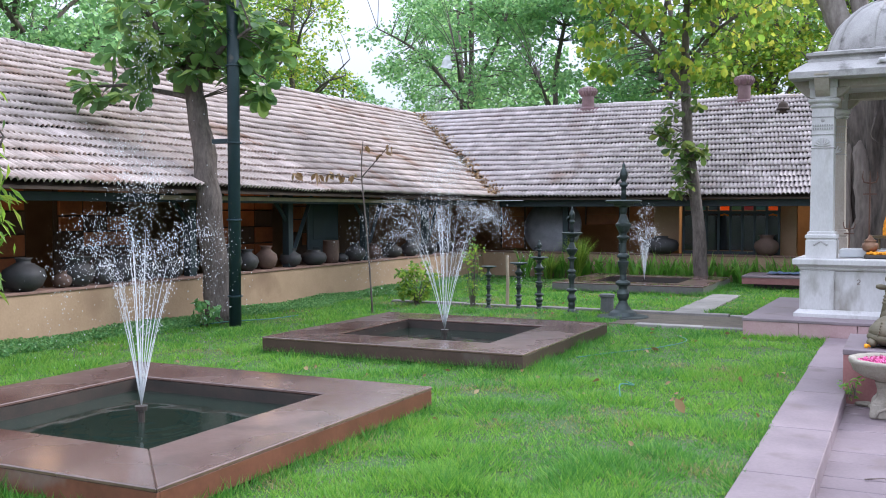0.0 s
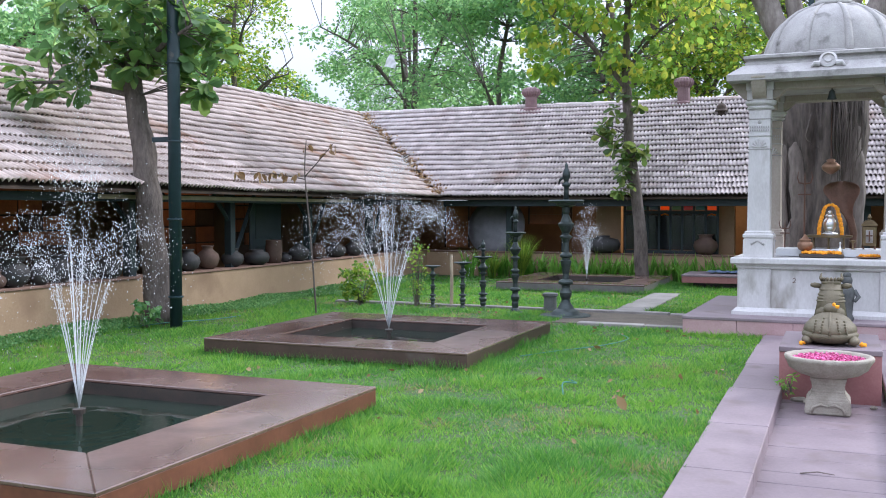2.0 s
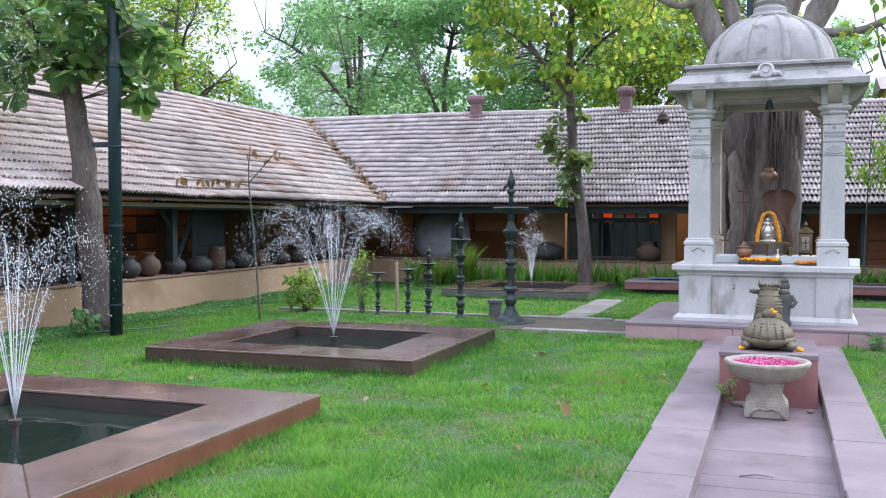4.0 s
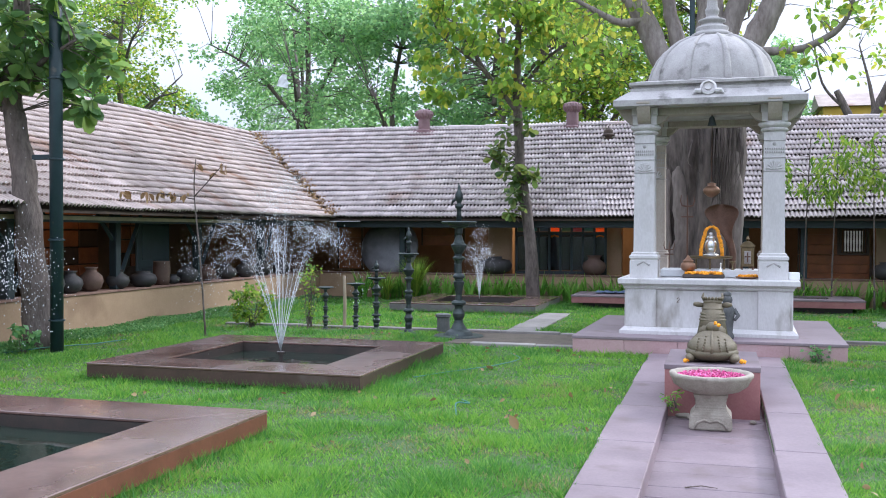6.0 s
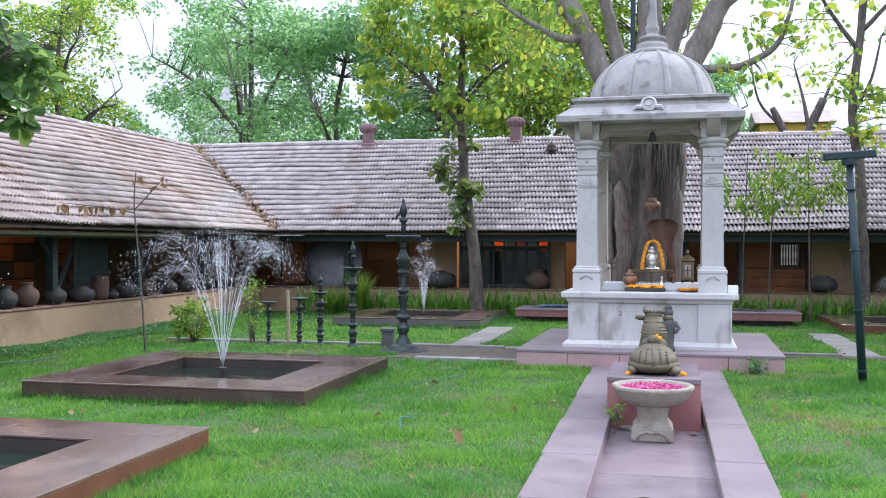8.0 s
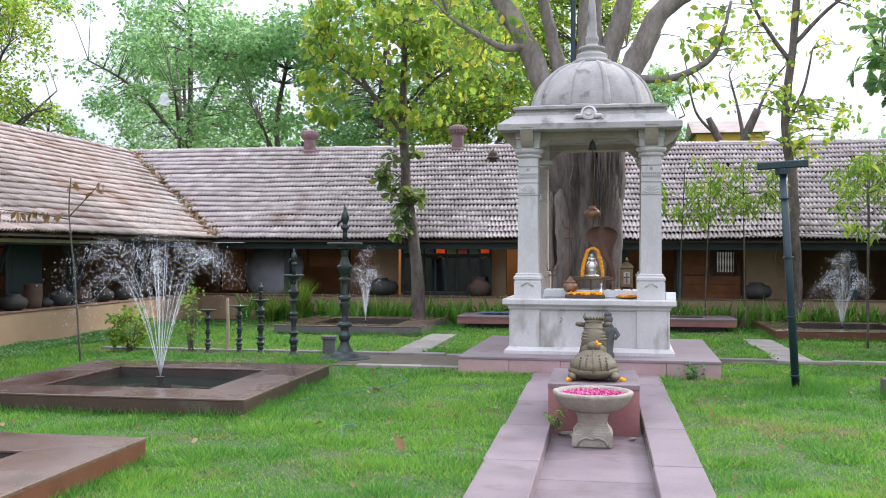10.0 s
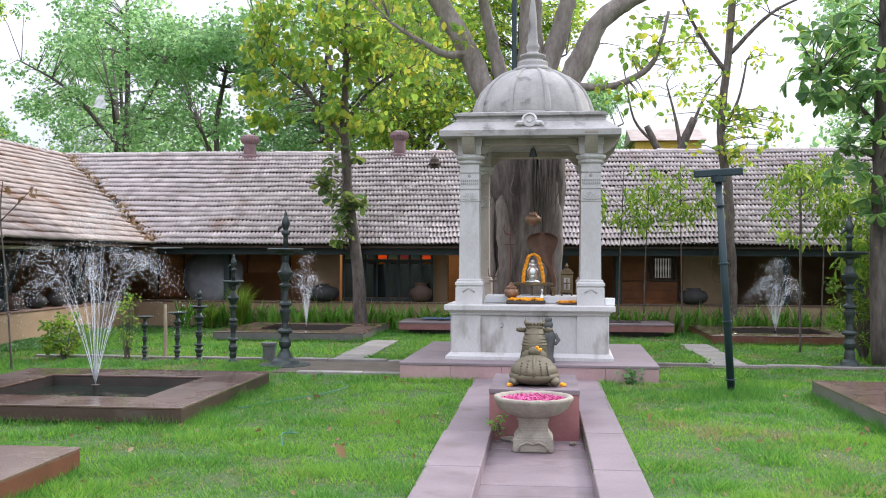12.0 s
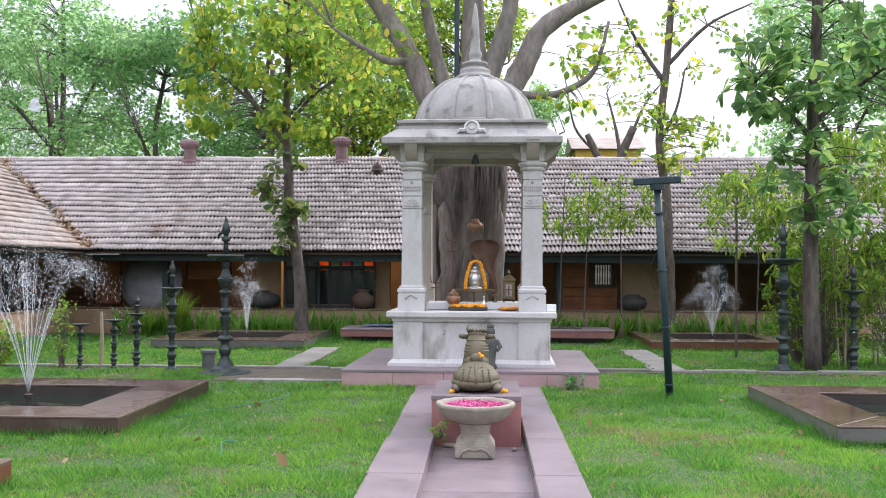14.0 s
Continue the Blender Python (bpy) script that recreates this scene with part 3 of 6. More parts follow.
while a < 23:
    j, tw = rng.uniform(-0.015, 0.015), rng.uniform(-0.01, 0.01)
    ring0 = [(a, RY + px + tw, RIDGE_Z + 0.075 + pz + j) for px, pz in pr]
    ring1 = [(a + 0.43, RY + px * 0.9, RIDGE_Z + 0.06 + pz + j) for px, pz in pr]
    part("ridge_tile", prism([ring0, ring1], 5), M_TILE_ONE, north)
    a += 0.41

# eave beams, posts and braces
part("eave_beam", box(-10.86, -10.74, -3, EAVE_Y - 0.4, 1.99, 2.12, 0.006), M_TEAL, west, "dark teal painted beam")
part("eave_strip", box(-10.735, -10.715, 12.0, 20.5, 2.03, 2.10, 0.003), M_CREAM, west, "faded cream strip of the beam")
part("eave_beam", box(EAVE_X + 0.1, 23, EAVE_Y + 0.22, EAVE_Y + 0.34, 1.96, 2.14, 0.006), M_TEAL, north, "dark teal painted beam")
for i, py in enumerate((3.5, 6.9, 13.3, 16.25, 19.3, 22.4)):
    post = tagged(part("post", box(WALL_X - 0.26, WALL_X - 0.10, py - 0.08, py + 0.08, SILL, 2.3, 0.01), M_TEAL, west), "dark teal timber post")
    part("brace", tube([(WALL_X - 0.18, py - 0.05, 1.65), (WALL_X - 0.18, py - 0.55, 2.15)], [0.045, 0.045], 4), M_TEAL, west)
    part("strut", tube([(WALL_X - 0.30, py + 0.22, 0.75), (WALL_X - 0.30, py + 1.05, 2.15)], [0.05, 0.05], 4), M_TEAL, west)
for px in (-8.6, -7.0, -1.2, 0.6, 2.0, 6.3, 8.2, 12, 15):
    part("post", box(px - 0.08, px + 0.08, WALL_Y + 0.06, WALL_Y + 0.22, SILL - 0.02, 2.4, 0.01), M_TEAL, north, "dark teal timber post")


# ---- fountain pools ----
def drops(name, rng, n, jets, size, parent):
    """Water drops along the arcs of the jets."""
    P = []
    for vx, vy, vz, t0, t1, wgt in jets:
        m = int(n * wgt)
        t = t0 + (t1 - t0) * rng.uniform(0, 1, m)
        s = 0.012 + 0.20 * t * t
        P.append(np.stack([vx * t, vy * t, vz * t - 4.9 * t * t], 1) + rng.normal(size=(m, 3)) * s[:, None] * np.array((0.8, 0.8, 0.55)))
    P = np.concatenate(P)
    P = P[P[:, 2] > -0.02]
    O = np.array([(1, 0, 0), (-0.5, 0.87, 0), (-0.5, -0.87, 0), (0, 0, 1.5), (0, 0, -1.5)])
    F = np.array([(0, 1, 3), (1, 2, 3), (2, 0, 3), (1, 0, 4), (2, 1, 4), (0, 2, 4)])
    sz = size * rng.uniform(0.4, 1.25, len(P)) ** 1.3
    V = P[:, None, :] + sz[:, None, None] * O[None]
    return tagged(fastmesh(name, V.reshape(-1, 3), (F[None] + (np.arange(len(P)) * 5)[:, None, None]).reshape(-1, 3), M_JET, parent), "white flying water drops", kind="stuff")


def fountain(x, y, su, sv, height, seed, width=0.75, ndrops=2600, panels=None, tall=0):
    f = thing("fountain_pool", x, y, 0, "square fountain pool with a wide wet brown stone rim", "fountain", "garden fountains")
    a, b, w, h = su / 2, sv / 2, 0.72, 0.217
    t = 0.03
    for pts in (((-a, -b), (a, -b), (a - w, -b + w), (-a + w, -b + w)), ((a, -b), (a, b), (a - w, b - w), (a - w, -b + w)), ((a, b), (-a, b), (-a + w, b - w), (a - w, b - w)), ((-a, b), (-a, -b), (-a + w, -b + w), (-a + w, b - w))):
        cx, cy = sum(p[0] for p in pts) / 4, sum(p[1] for p in pts) / 4
        q = [((px - cx) * 0.999 + cx, (py - cy) * 0.999 + cy) for px, py in pts]
        bm = prism([[(*p, h - t) for p in q], [(*p, h) for p in q]], 4)
        bmesh.ops.bevel(bm, geom=bm.edges[:], offset=0.007, segments=1, affect="EDGES")
        part("rim_slab", bm, M_POOLTOP, f)
    for x0, x1, y0, y1 in ((-a + 0.006, a - 0.006, -b + 0.006, -b + 0.036), (-a + 0.006, a - 0.006, b - 0.036, b - 0.006), (-a + 0.006, -a + 0.036, -b + 0.036, b - 0.036), (a - 0.036, a - 0.006, -b + 0.036, b - 0.036)):
        part("side_panel", box(x0, x1, y0, y1, 0.035, h - t, 0.003), panels or M_POOLSIDE, f)
    part("base", box(-a + 0.16, a - 0.16, -b + 0.16, b - 0.16, -0.02, 0.04), M_POOLIN, f, "dark recessed base")
    iw, iv = a - w, b - w
    for x0, x1, y0, y1 in ((-iw - 0.03, iw + 0.03, -iv - 0.03, -iv), (-iw - 0.03, iw + 0.03, iv, iv + 0.03), (-iw - 0.03, -iw, -iv, iv), (iw, iw + 0.03, -iv, iv)):
        part("inner_wall", box(x0, x1, y0, y1, 0.03, h - t - 0.002), M_POOLIN, f, "dark wet inner wall")
    wb = bmesh.new()
    bmesh.ops.create_grid(wb, x_segments=24, y_segments=24, size=1)
    for v in wb.verts:
        px, py = v.co.x * (iw + 0.01), v.co.y * (iv + 0.01)
        d = math.hypot(px, py)
        v.co = Vector((px, py, 0.075 + 0.006 * math.sin(d * 26) / (1 + 2 * d) + 0.002 * noise.noise((px * 5, py * 5, seed))))
    part("water", wb, M_WATER, f, "dark green rippled water", smooth=True)
    part("nozzle", lathe([(0.028, 0.07), (0.028, 0.17), (0.05, 0.175), (0.055, 0.215), (0.03, 0.22)], 10), M_POOLIN, f, "black plastic nozzle")
    rng = np.random.default_rng(seed)
    jets = []
    nj = 16
    for i in range(nj):
        an = 2 * math.pi * i / nj + rng.uniform(-0.15, 0.15)
        inner = i % 4 == 0
        hh = height * (rng.uniform(0.92, 1.1) if inner else rng.uniform(0.60, 0.86))
        vz = math.sqrt(2 * 9.8 * hh)
        up = vz / 9.8
        r = width * (0.35 if inner else 1.0) * rng.uniform(0.7, 1.15)
        vx, vy = r / up * math.cos(an), r / up * math.sin(an)
        t1 = up * rng.uniform(0.42, 0.62)
        line = [(vx * t, vy * t, 0.22 + vz * t - 4.9 * t * t) for t in np.linspace(0, t1, 7)]
        part("jet", tube(line, [0.0041, 0.0038, 0.0035, 0.003, 0.0025, 0.0018, 0.0009], 5, 0.3, seed + i), M_STRAND, f, "clear white water strand", smooth=True)
        jets.append((vx, vy, vz, up * 0.24, up * rng.uniform(1.3, 1.85), 1.0 / nj))
    for k in range(tall):
        hh = height * rng.uniform(1.45, 1.75)
        vz = math.sqrt(2 * 9.8 * hh); up = vz / 9.8
        an = rng.uniform(0, 6.28); r = width * 0.35
        jets.append((r / up * math.cos(an), r / up * math.sin(an), vz, up * 0.4, up * 1.9, 0.05))
    d = drops("spray", rng, ndrops, jets, 0.0030 * (1 + 0.05 * y), f)
    d.location = (0, 0, 0.22)
    return f


fountain(*POOLS[0][:4], 2.0, 11, 0.55, 5200, None, 3)
fountain(*POOLS[1][:4], 2.15, 12, 0.8, 7000, M_DARKBROWN, 3)
fountain(*POOLS[2][:4], 1.6, 13, 0.30, 1500, M_WETGREY)
fountain(*POOLS[3][:4], 1.5, 14, 0.4, 1700, M_WETGREY)
fountain(*POOLS[4][:4], 1.5, 15, 0.5, 2800)

# low slab bench behind the shrine
bench = thing("stone_bench", -0.15, 24.4, 0, "long low red-brown stone slab on a recessed base", "bench")
part("top", box(-3.35, 3.3, -0.85, 0.75, 0.28, 0.32, 0.005), M_PATH, bench)
part("front", box(-3.34, 3.29, -0.84, -0.80, 0.13, 0.28, 0.004), M_REDSTONE, bench)
part("side", box(-3.34, -3.30, -0.80, 0.74, 0.13, 0.28, 0.004), M_REDSTONE, bench)
part("side", box(3.25, 3.29, -0.80, 0.74, 0.13, 0.28, 0.004), M_REDSTONE, bench)
part("base", box(-3.1, 3.05, -0.6, 0.5, -0.05, 0.28), M_POOLIN, bench)
# ---- shrine ----
plat = thing("platform", -0.17, 16.8, 0, "low pink sandstone platform under the shrine", "platform", kind="structure", turn=-1.5)
part("top", box(-1.98, 1.98, -1.95, 1.9, 0.215, 0.26, 0.006), M_PATH, plat)
for i in range(5):
    x0 = -1.97 + i * 0.788
    part("riser_slab", box(x0 + 0.003, x0 + 0.785, -1.94, -1.89, -0.12, 0.215, 0.004), M_PINK, plat)
for i in range(5):
    y0 = -1.88 + i * 0.754
    for sx in (-1.97, 1.92):
        part("riser_slab", box(sx, sx + 0.05, y0 + 0.003, y0 + 0.75, -0.1, 0.215, 0.004), M_PINK, plat)
part("core", box(-1.9, 1.9, -1.87, 1.85, -0.1, 0.214), M_PINK, plat)

SH = thing("shrine", -0.17, 16.72, 0.26, "white-grey carved stone shrine with four pillars and a ribbed dome", "shrine", turn=-1.5)


def ring_block(half, z0, z1, bevel=0.012):
    return box(-half, half, -half, half, z0, z1, bevel)


# plinth: foot mould, body with pilasters, cornice and slab (heights above the platform)
part("plinth_foot", squares([(1.33, 0), (1.33, 0.05), (1.29, 0.085), (1.26, 0.11)]), M_WHITE, SH)
part("plinth_body", ring_block(1.22, 0.10, 0.70), M_WHITE, SH)
for px in (-1.0, 0.98):
    part("plinth_pilaster", box(px - 0.235, px + 0.235, -1.255, -1.21, 0.105, 0.70, 0.01), M_WHITE, SH)
for py in (-1.0, 0.98):
    part("plinth_pilaster", box(-1.255, -1.21, py - 0.235, py + 0.235, 0.105, 0.70, 0.01), M_WHITE, SH)
    part("plinth_pilaster", box(1.21, 1.255, py - 0.235, py + 0.235, 0.105, 0.70, 0.01), M_WHITE, SH)
part("painted_mark", tube(bent([(-0.452, -1.223, 0.555), (-0.43, -1.223, 0.573), (-0.412, -1.223, 0.55), (-0.428, -1.223, 0.525), (-0.452, -1.223, 0.503), (-0.41, -1.223, 0.507)], 4), [0.004] * 21, 5), M_IRON, SH, "small dark painted figure 2")
part("plinth_cornice", squares([(1.25, 0.70), (1.27, 0.72), (1.27, 0.745), (1.31, 0.78)]), M_WHITE, SH)
part("plinth_slab", squares([(1.34, 0.78), (1.35, 0.79), (1.35, 0.855), (1.34, 0.87)]), M_WHITE, SH)
Z1 = 0.87
for sx in (-0.97, 0.97):
    for sy in (-0.97, 0.97):
        p = part("pillar", squares([(0.215, 0), (0.215, 0.27), (0.205, 0.275), (0.205, 0.30), (0.222, 0.31), (0.222, 0.35), (0.195, 0.37), (0.195, 0.395), (0.163, 0.41), (0.155, 1.55), (0.155, 2.25)], sx, sy, Z1), M_BEIGE if sy > 0 else M_WHITE, SH)
        # recessed lotus panel lines and beaded band on the shaft
        for f in ((0, -1), (-1, 0), (1, 0)):
            ox, oy = sx + f[0] * 0.158, sy + f[1] * 0.158
            for hz in (1.66, 1.86, 2.12):
                hx, hy = (0.16, 0.006) if f[0] == 0 else (0.006, 0.16)
                part("band", box(ox - hx, ox + hx, oy - hy, oy + hy, Z1 + hz - 0.008, Z1 + hz + 0.008, 0.003), M_GREYSTONE, p)
            if f == (0, -1):
                for k in range(7):
                    an = math.pi * (k + 0.5) / 7
                    part("lotus_petal", tube([(ox + 0.02 * math.cos(an), oy, Z1 + 1.685), (ox + 0.115 * math.cos(an), oy - 0.004, Z1 + 1.685 + 0.12 * math.sin(an))], [0.008, 0.016], 6), M_WHITE, p)
                bd = bmesh.new()
                for k in range(9):
                    joined(bd, box(ox - 0.13 + k * 0.0325 - 0.008, ox - 0.13 + k * 0.0325 + 0.008, oy - 0.008, oy, Z1 + 1.93, Z1 + 1.96))
                    joined(bd, box(ox - 0.13 + k * 0.0325 - 0.008, ox - 0.13 + k * 0.0325 + 0.008, oy - 0.008, oy, Z1 + 1.98, Z1 + 2.01))
                part("bead_row", bd, M_GREYSTONE, p)
                part("flower_mark", lathe([(0.03, 0), (0.022, 0.006), (0.004, 0.01)], 8), M_GREYSTONE, p).matrix_basis = pose(ox, oy, Z1 + 2.07, 90, 0, 0)
                for k in (-1, 1):
                    part("base_leaf", tube([(ox + k * 0.10, oy - 0.055, Z1 + 0.20), (ox, oy - 0.052, Z1 + 0.255)], [0.02, 0.012], 5), M_GREYSTONE, p)
        part("capital", lathe([(0.155, 2.24), (0.165, 2.26), (0.20, 2.28), (0.205, 2.30), (0.18, 2.32), (0.225, 2.35), (0.235, 2.37), (0.235, 2.40), (0.20, 2.41)], 16, sx, sy, Z1), M_WHITE, p, smooth=False)
        part("capital_block", squares([(0.185, 2.41), (0.185, 2.55), (0.20, 2.56), (0.20, 2.70), (0.215, 2.72), (0.215, 2.80)], sx, sy, Z1), M_WHITE, p)
        # curled brackets along both beams and outward
        for dx, dy in ((1, 0), (-1, 0), (0, 1), (0, -1)):
            ln = 0.30
            rings = []
            for k in range(7):
                u = k / 6
                d0 = 0.17 + ln * u
                lo = 2.42 + 0.30 * u ** 1.8
                wd = 0.10
                if dx:
                    rings.append([(sx + dx * d0, sy - wd, Z1 + lo), (sx + dx * d0, sy + wd, Z1 + lo), (sx + dx * d0, sy + wd, Z1 + 2.74), (sx + dx * d0, sy - wd, Z1 + 2.74)])
                else:
                    rings.append([(sx - wd, sy + dy * d0, Z1 + lo), (sx + wd, sy + dy * d0, Z1 + lo), (sx + wd, sy + dy * d0, Z1 + 2.74), (sx - wd, sy + dy * d0, Z1 + 2.74)])
            bm = prism(rings, 4)
            bmesh.ops.recalc_face_normals(bm, faces=bm.faces)
            part("bracket", bm, M_BEIGE, p)
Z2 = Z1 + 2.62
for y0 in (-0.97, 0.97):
    part("beam", box(-0.76, 0.76, y0 - 0.14, y0 + 0.14, Z2 - 0.06, Z2 + 0.2, 0.012), M_BEIGE, SH)
    part("beam", box(y0 - 0.14, y0 + 0.14, -0.76, 0.76, Z2 - 0.06, Z2 + 0.2, 0.012), M_BEIGE, SH)
part("soffit", ring_block(1.2, Z2 + 0.2, Z2 + 0.24, 0.0), M_BEIGE, SH)
EV = Z2 + 0.05
part("eave", squares([(1.41, EV), (1.43, EV + 0.01), (1.43, EV + 0.10), (1.40, EV + 0.12), (1.22, EV + 0.25), (1.19, EV + 0.26)]), M_GREYSTONE, SH, "sloping weathered stone eave")
part("cornice", squares([(1.19, EV + 0.255), (1.19, EV + 0.30), (1.15, EV + 0.315), (1.15, EV + 0.345), (1.21, EV + 0.36), (1.21, EV + 0.40), (1.13, EV + 0.415), (1.10, EV + 0.43)]), M_GREYSTONE, SH)
DZ = EV + 0.42
dome = [(0.99, 0), (1.0, 0.06), (0.985, 0.18), (0.94, 0.33), (0.86, 0.49), (0.75, 0.62), (0.61, 0.73), (0.46, 0.81), (0.32, 0.855), (0.29, 0.86)]
part("dome", lathe(dome, 48, 0, 0, DZ), M_GREYSTONE, SH, "ribbed grey stone dome", smooth=True)
for k in range(10):
    an = 2 * math.pi * (k + 0.45) / 10 - math.pi / 2
    line = [(r * 0.998 * math.cos(an), r * 0.998 * math.sin(an), DZ + z) for r, z in dome[:-1]]
    part("rib", tube(line, [0.060, 0.060, 0.058, 0.054, 0.049, 0.043, 0.036, 0.028, 0.020], 10), M_GREYSTONE, SH, smooth=True)
part("dome_foot", lathe([(1.02, -0.01), (1.035, 0.0), (1.035, 0.035), (1.0, 0.05)], 48, 0, 0, DZ), M_GREYSTONE, SH)
part("finial", lathe([(0.31, 0.84), (0.335, 0.87), (0.335, 0.90), (0.29, 0.92), (0.255, 0.95), (0.27, 0.99), (0.255, 1.02), (0.17, 1.06), (0.185, 1.09), (0.22, 1.11), (0.22, 1.14), (0.12, 1.17), (0.09, 1.21), (0.115, 1.26), (0.115, 1.31), (0.088, 1.36), (0.082, 1.45), (0.066, 1.80), (0.04, 2.05), (0.012, 2.18)], 24, 0, 0, DZ), M_GREYSTONE, SH, smooth=True)
orn = bmesh.new()
joined(orn, lathe([(0.125, 0), (0.125, 0.03), (0.09, 0.045), (0.085, 0.02), (0.055, 0.02), (0.05, 0.045), (0.01, 0.05)], 20))
for k in (-1, 1):
    joined(orn, tube([(k * 0.11, -0.06, 0.02), (k * 0.19, -0.06, 0.03), (k * 0.235, -0.11, 0.02)], [0.045, 0.035, 0.008], 8))
part("ornament", orn, M_WHITE, SH, "pale carved scroll medallion").matrix_basis = pose(0, -1.30, EV + 0.26, 68, 0, 0)
# ---- trees ----
def tree(name, label, trunk, r0, r1, limbs, crowns, leafmat_, size, seed, bark=M_BARK, droop=0.5, wide=1.0, shape=6, twig=0.014, group="", stretch=0.0, n=12, core=None, whorl=0, gnarl=None):
    """trunk and limbs: lines of points; crowns: (centre, radii, clumps, leaves in each, clump radius)."""
    t = thing(name, 0, 0, 0, label, "tree", group)
    if gnarl:
        gnarled("trunk", trunk, gnarl, core or bark, t, seed)
    else:
        limb("trunk", trunk, r0, r1, core or bark, t, n=n, seed=seed)
    for i, (pts, a, b) in enumerate(limbs):
        limb("limb", pts, a, b, bark, t, seed=seed + 1 + i)
    rng = np.random.default_rng(seed)
    spine = [Vector(p) for p in bent(trunk, 6)] + [q for pts, a, b in limbs for q in bent(pts, 6)]
    places, starts, ends, tips = [], [], [], []
    for centre, radii, k, per, rad in crowns:
        c = ball(rng, centre, radii, k)
        places.append(clumps(rng, c, rad, per, stretch=stretch))
        tips.append(c)
        for q in c:
            q = Vector(q)
            near = min(spine, key=lambda s: (s - q).length + 0.5 * max(0, s.z - q.z))
            if (near - q).length < 3.5:
                starts.append(near); ends.append(q)
    tagged(twigs("twig", starts, ends, twig, bark, t), kind="stuff")
    if whorl:
        whorls("crown", np.concatenate(tips), whorl, size, leafmat_, t, rng, wide)
    else:
        leaves("crown", np.concatenate(places), size, leafmat_, t, rng, droop, shape, wide)
    return t


tree("broadleaf_tree", "leaning tree with large glossy leaves and grey bark", [(-10.19, 12.8, -0.05), (-10.32, 12.8, 1.42), (-10.53, 12.8, 3.0), (-10.70, 12.8, 3.94), (-10.58, 12.8, 4.9), (-10.45, 12.8, 6.2)], 0.235, 0.10,
     [([(-10.68, 12.8, 3.8), (-11.1, 12.7, 4.5), (-11.6, 12.5, 5.4)], 0.09, 0.03), ([(-10.68, 12.8, 3.9), (-10.0, 12.6, 4.4), (-9.3, 12.5, 4.7)], 0.07, 0.02), ([(-10.6, 12.8, 3.7), (-11.6, 12.3, 3.9), (-12.3, 12.0, 3.9)], 0.05, 0.015)],
     [((-10.6, 12.7, 5.15), (1.35, 1.1, 0.95), 60, 1, 0.1), ((-10.65, 12.5, 4.35), (0.6, 0.6, 0.45), 16, 1, 0.1), ((-11.5, 11.9, 3.95), (0.7, 0.6, 0.5), 13, 1, 0.1), ((-9.55, 13.1, 4.3), (0.55, 0.6, 0.75), 20, 1, 0.1), ((-10.6, 12.6, 6.9), (2.2, 1.6, 1.0), 34, 1, 0.1)], M_LEAF_BROAD, 0.34, 21, wide=1.25, whorl=10)
tree("heart_leaf_tree", "slender tree with bright heart-shaped leaves by the gallery wall", [(-4.62, 24.75, -0.05), (-4.76, 24.7, 1.75), (-4.98, 24.6, 3.59), (-5.08, 24.6, 5.28), (-5.04, 24.5, 6.25), (-4.98, 24.5, 8.5)], 0.175, 0.065,
     [([(-5.05, 24.6, 4.9), (-5.9, 24.2, 6.0), (-7.0, 23.9, 6.9)], 0.07, 0.02), ([(-5.05, 24.6, 5.4), (-4.2, 24.4, 6.3), (-3.0, 24.4, 6.9)], 0.06, 0.02), ([(-5.0, 24.6, 3.2), (-5.6, 24.3, 3.7), (-6.0, 24.2, 3.8)], 0.03, 0.01)],
     [((-5.2, 24.2, 8.7), (3.0, 1.9, 1.7), 120, 15, 0.40), ((-6.75, 23.6, 6.3), (0.75, 0.6, 1.5), 34, 14, 0.28), ((-5.4, 24.0, 7.0), (1.6, 1.0, 0.8), 34, 12, 0.32), ((-3.7, 24.3, 6.9), (1.5, 1.1, 1.1), 40, 14, 0.34), ((-4.7, 24.3, 5.7), (1.0, 0.8, 0.7), 18, 12, 0.3)],
     M_LEAF_PEEPAL, 0.19, 22, droop=0.8, wide=1.35)
low = thing("climbing_foliage", -5.0, 24.5, 0, "olive broad-leaved growth hanging on the slender trunk", "plant")
rlow = np.random.default_rng(221)
ends_ = np.concatenate([ball(rlow, (-0.15, -0.15, 2.95), (0.35, 0.3, 0.75), 12), ball(rlow, (0.3, -0.15, 3.1), (0.45, 0.3, 0.4), 8), ball(rlow, (-0.8, -0.15, 3.85), (0.45, 0.3, 0.22), 6), ball(rlow, (0.0, -0.1, 4.4), (0.4, 0.3, 0.5), 6)])
tagged(twigs("twig", [(0.0, 0.1, max(2.0, min(4.6, p[2] - 0.25))) for p in ends_], ends_, 0.010, M_BARK, low), kind="stuff")
whorls("foliage", ends_, 8, 0.27, M_LEAF_DARK, low, rlow, 1.3)
BY = 19.9
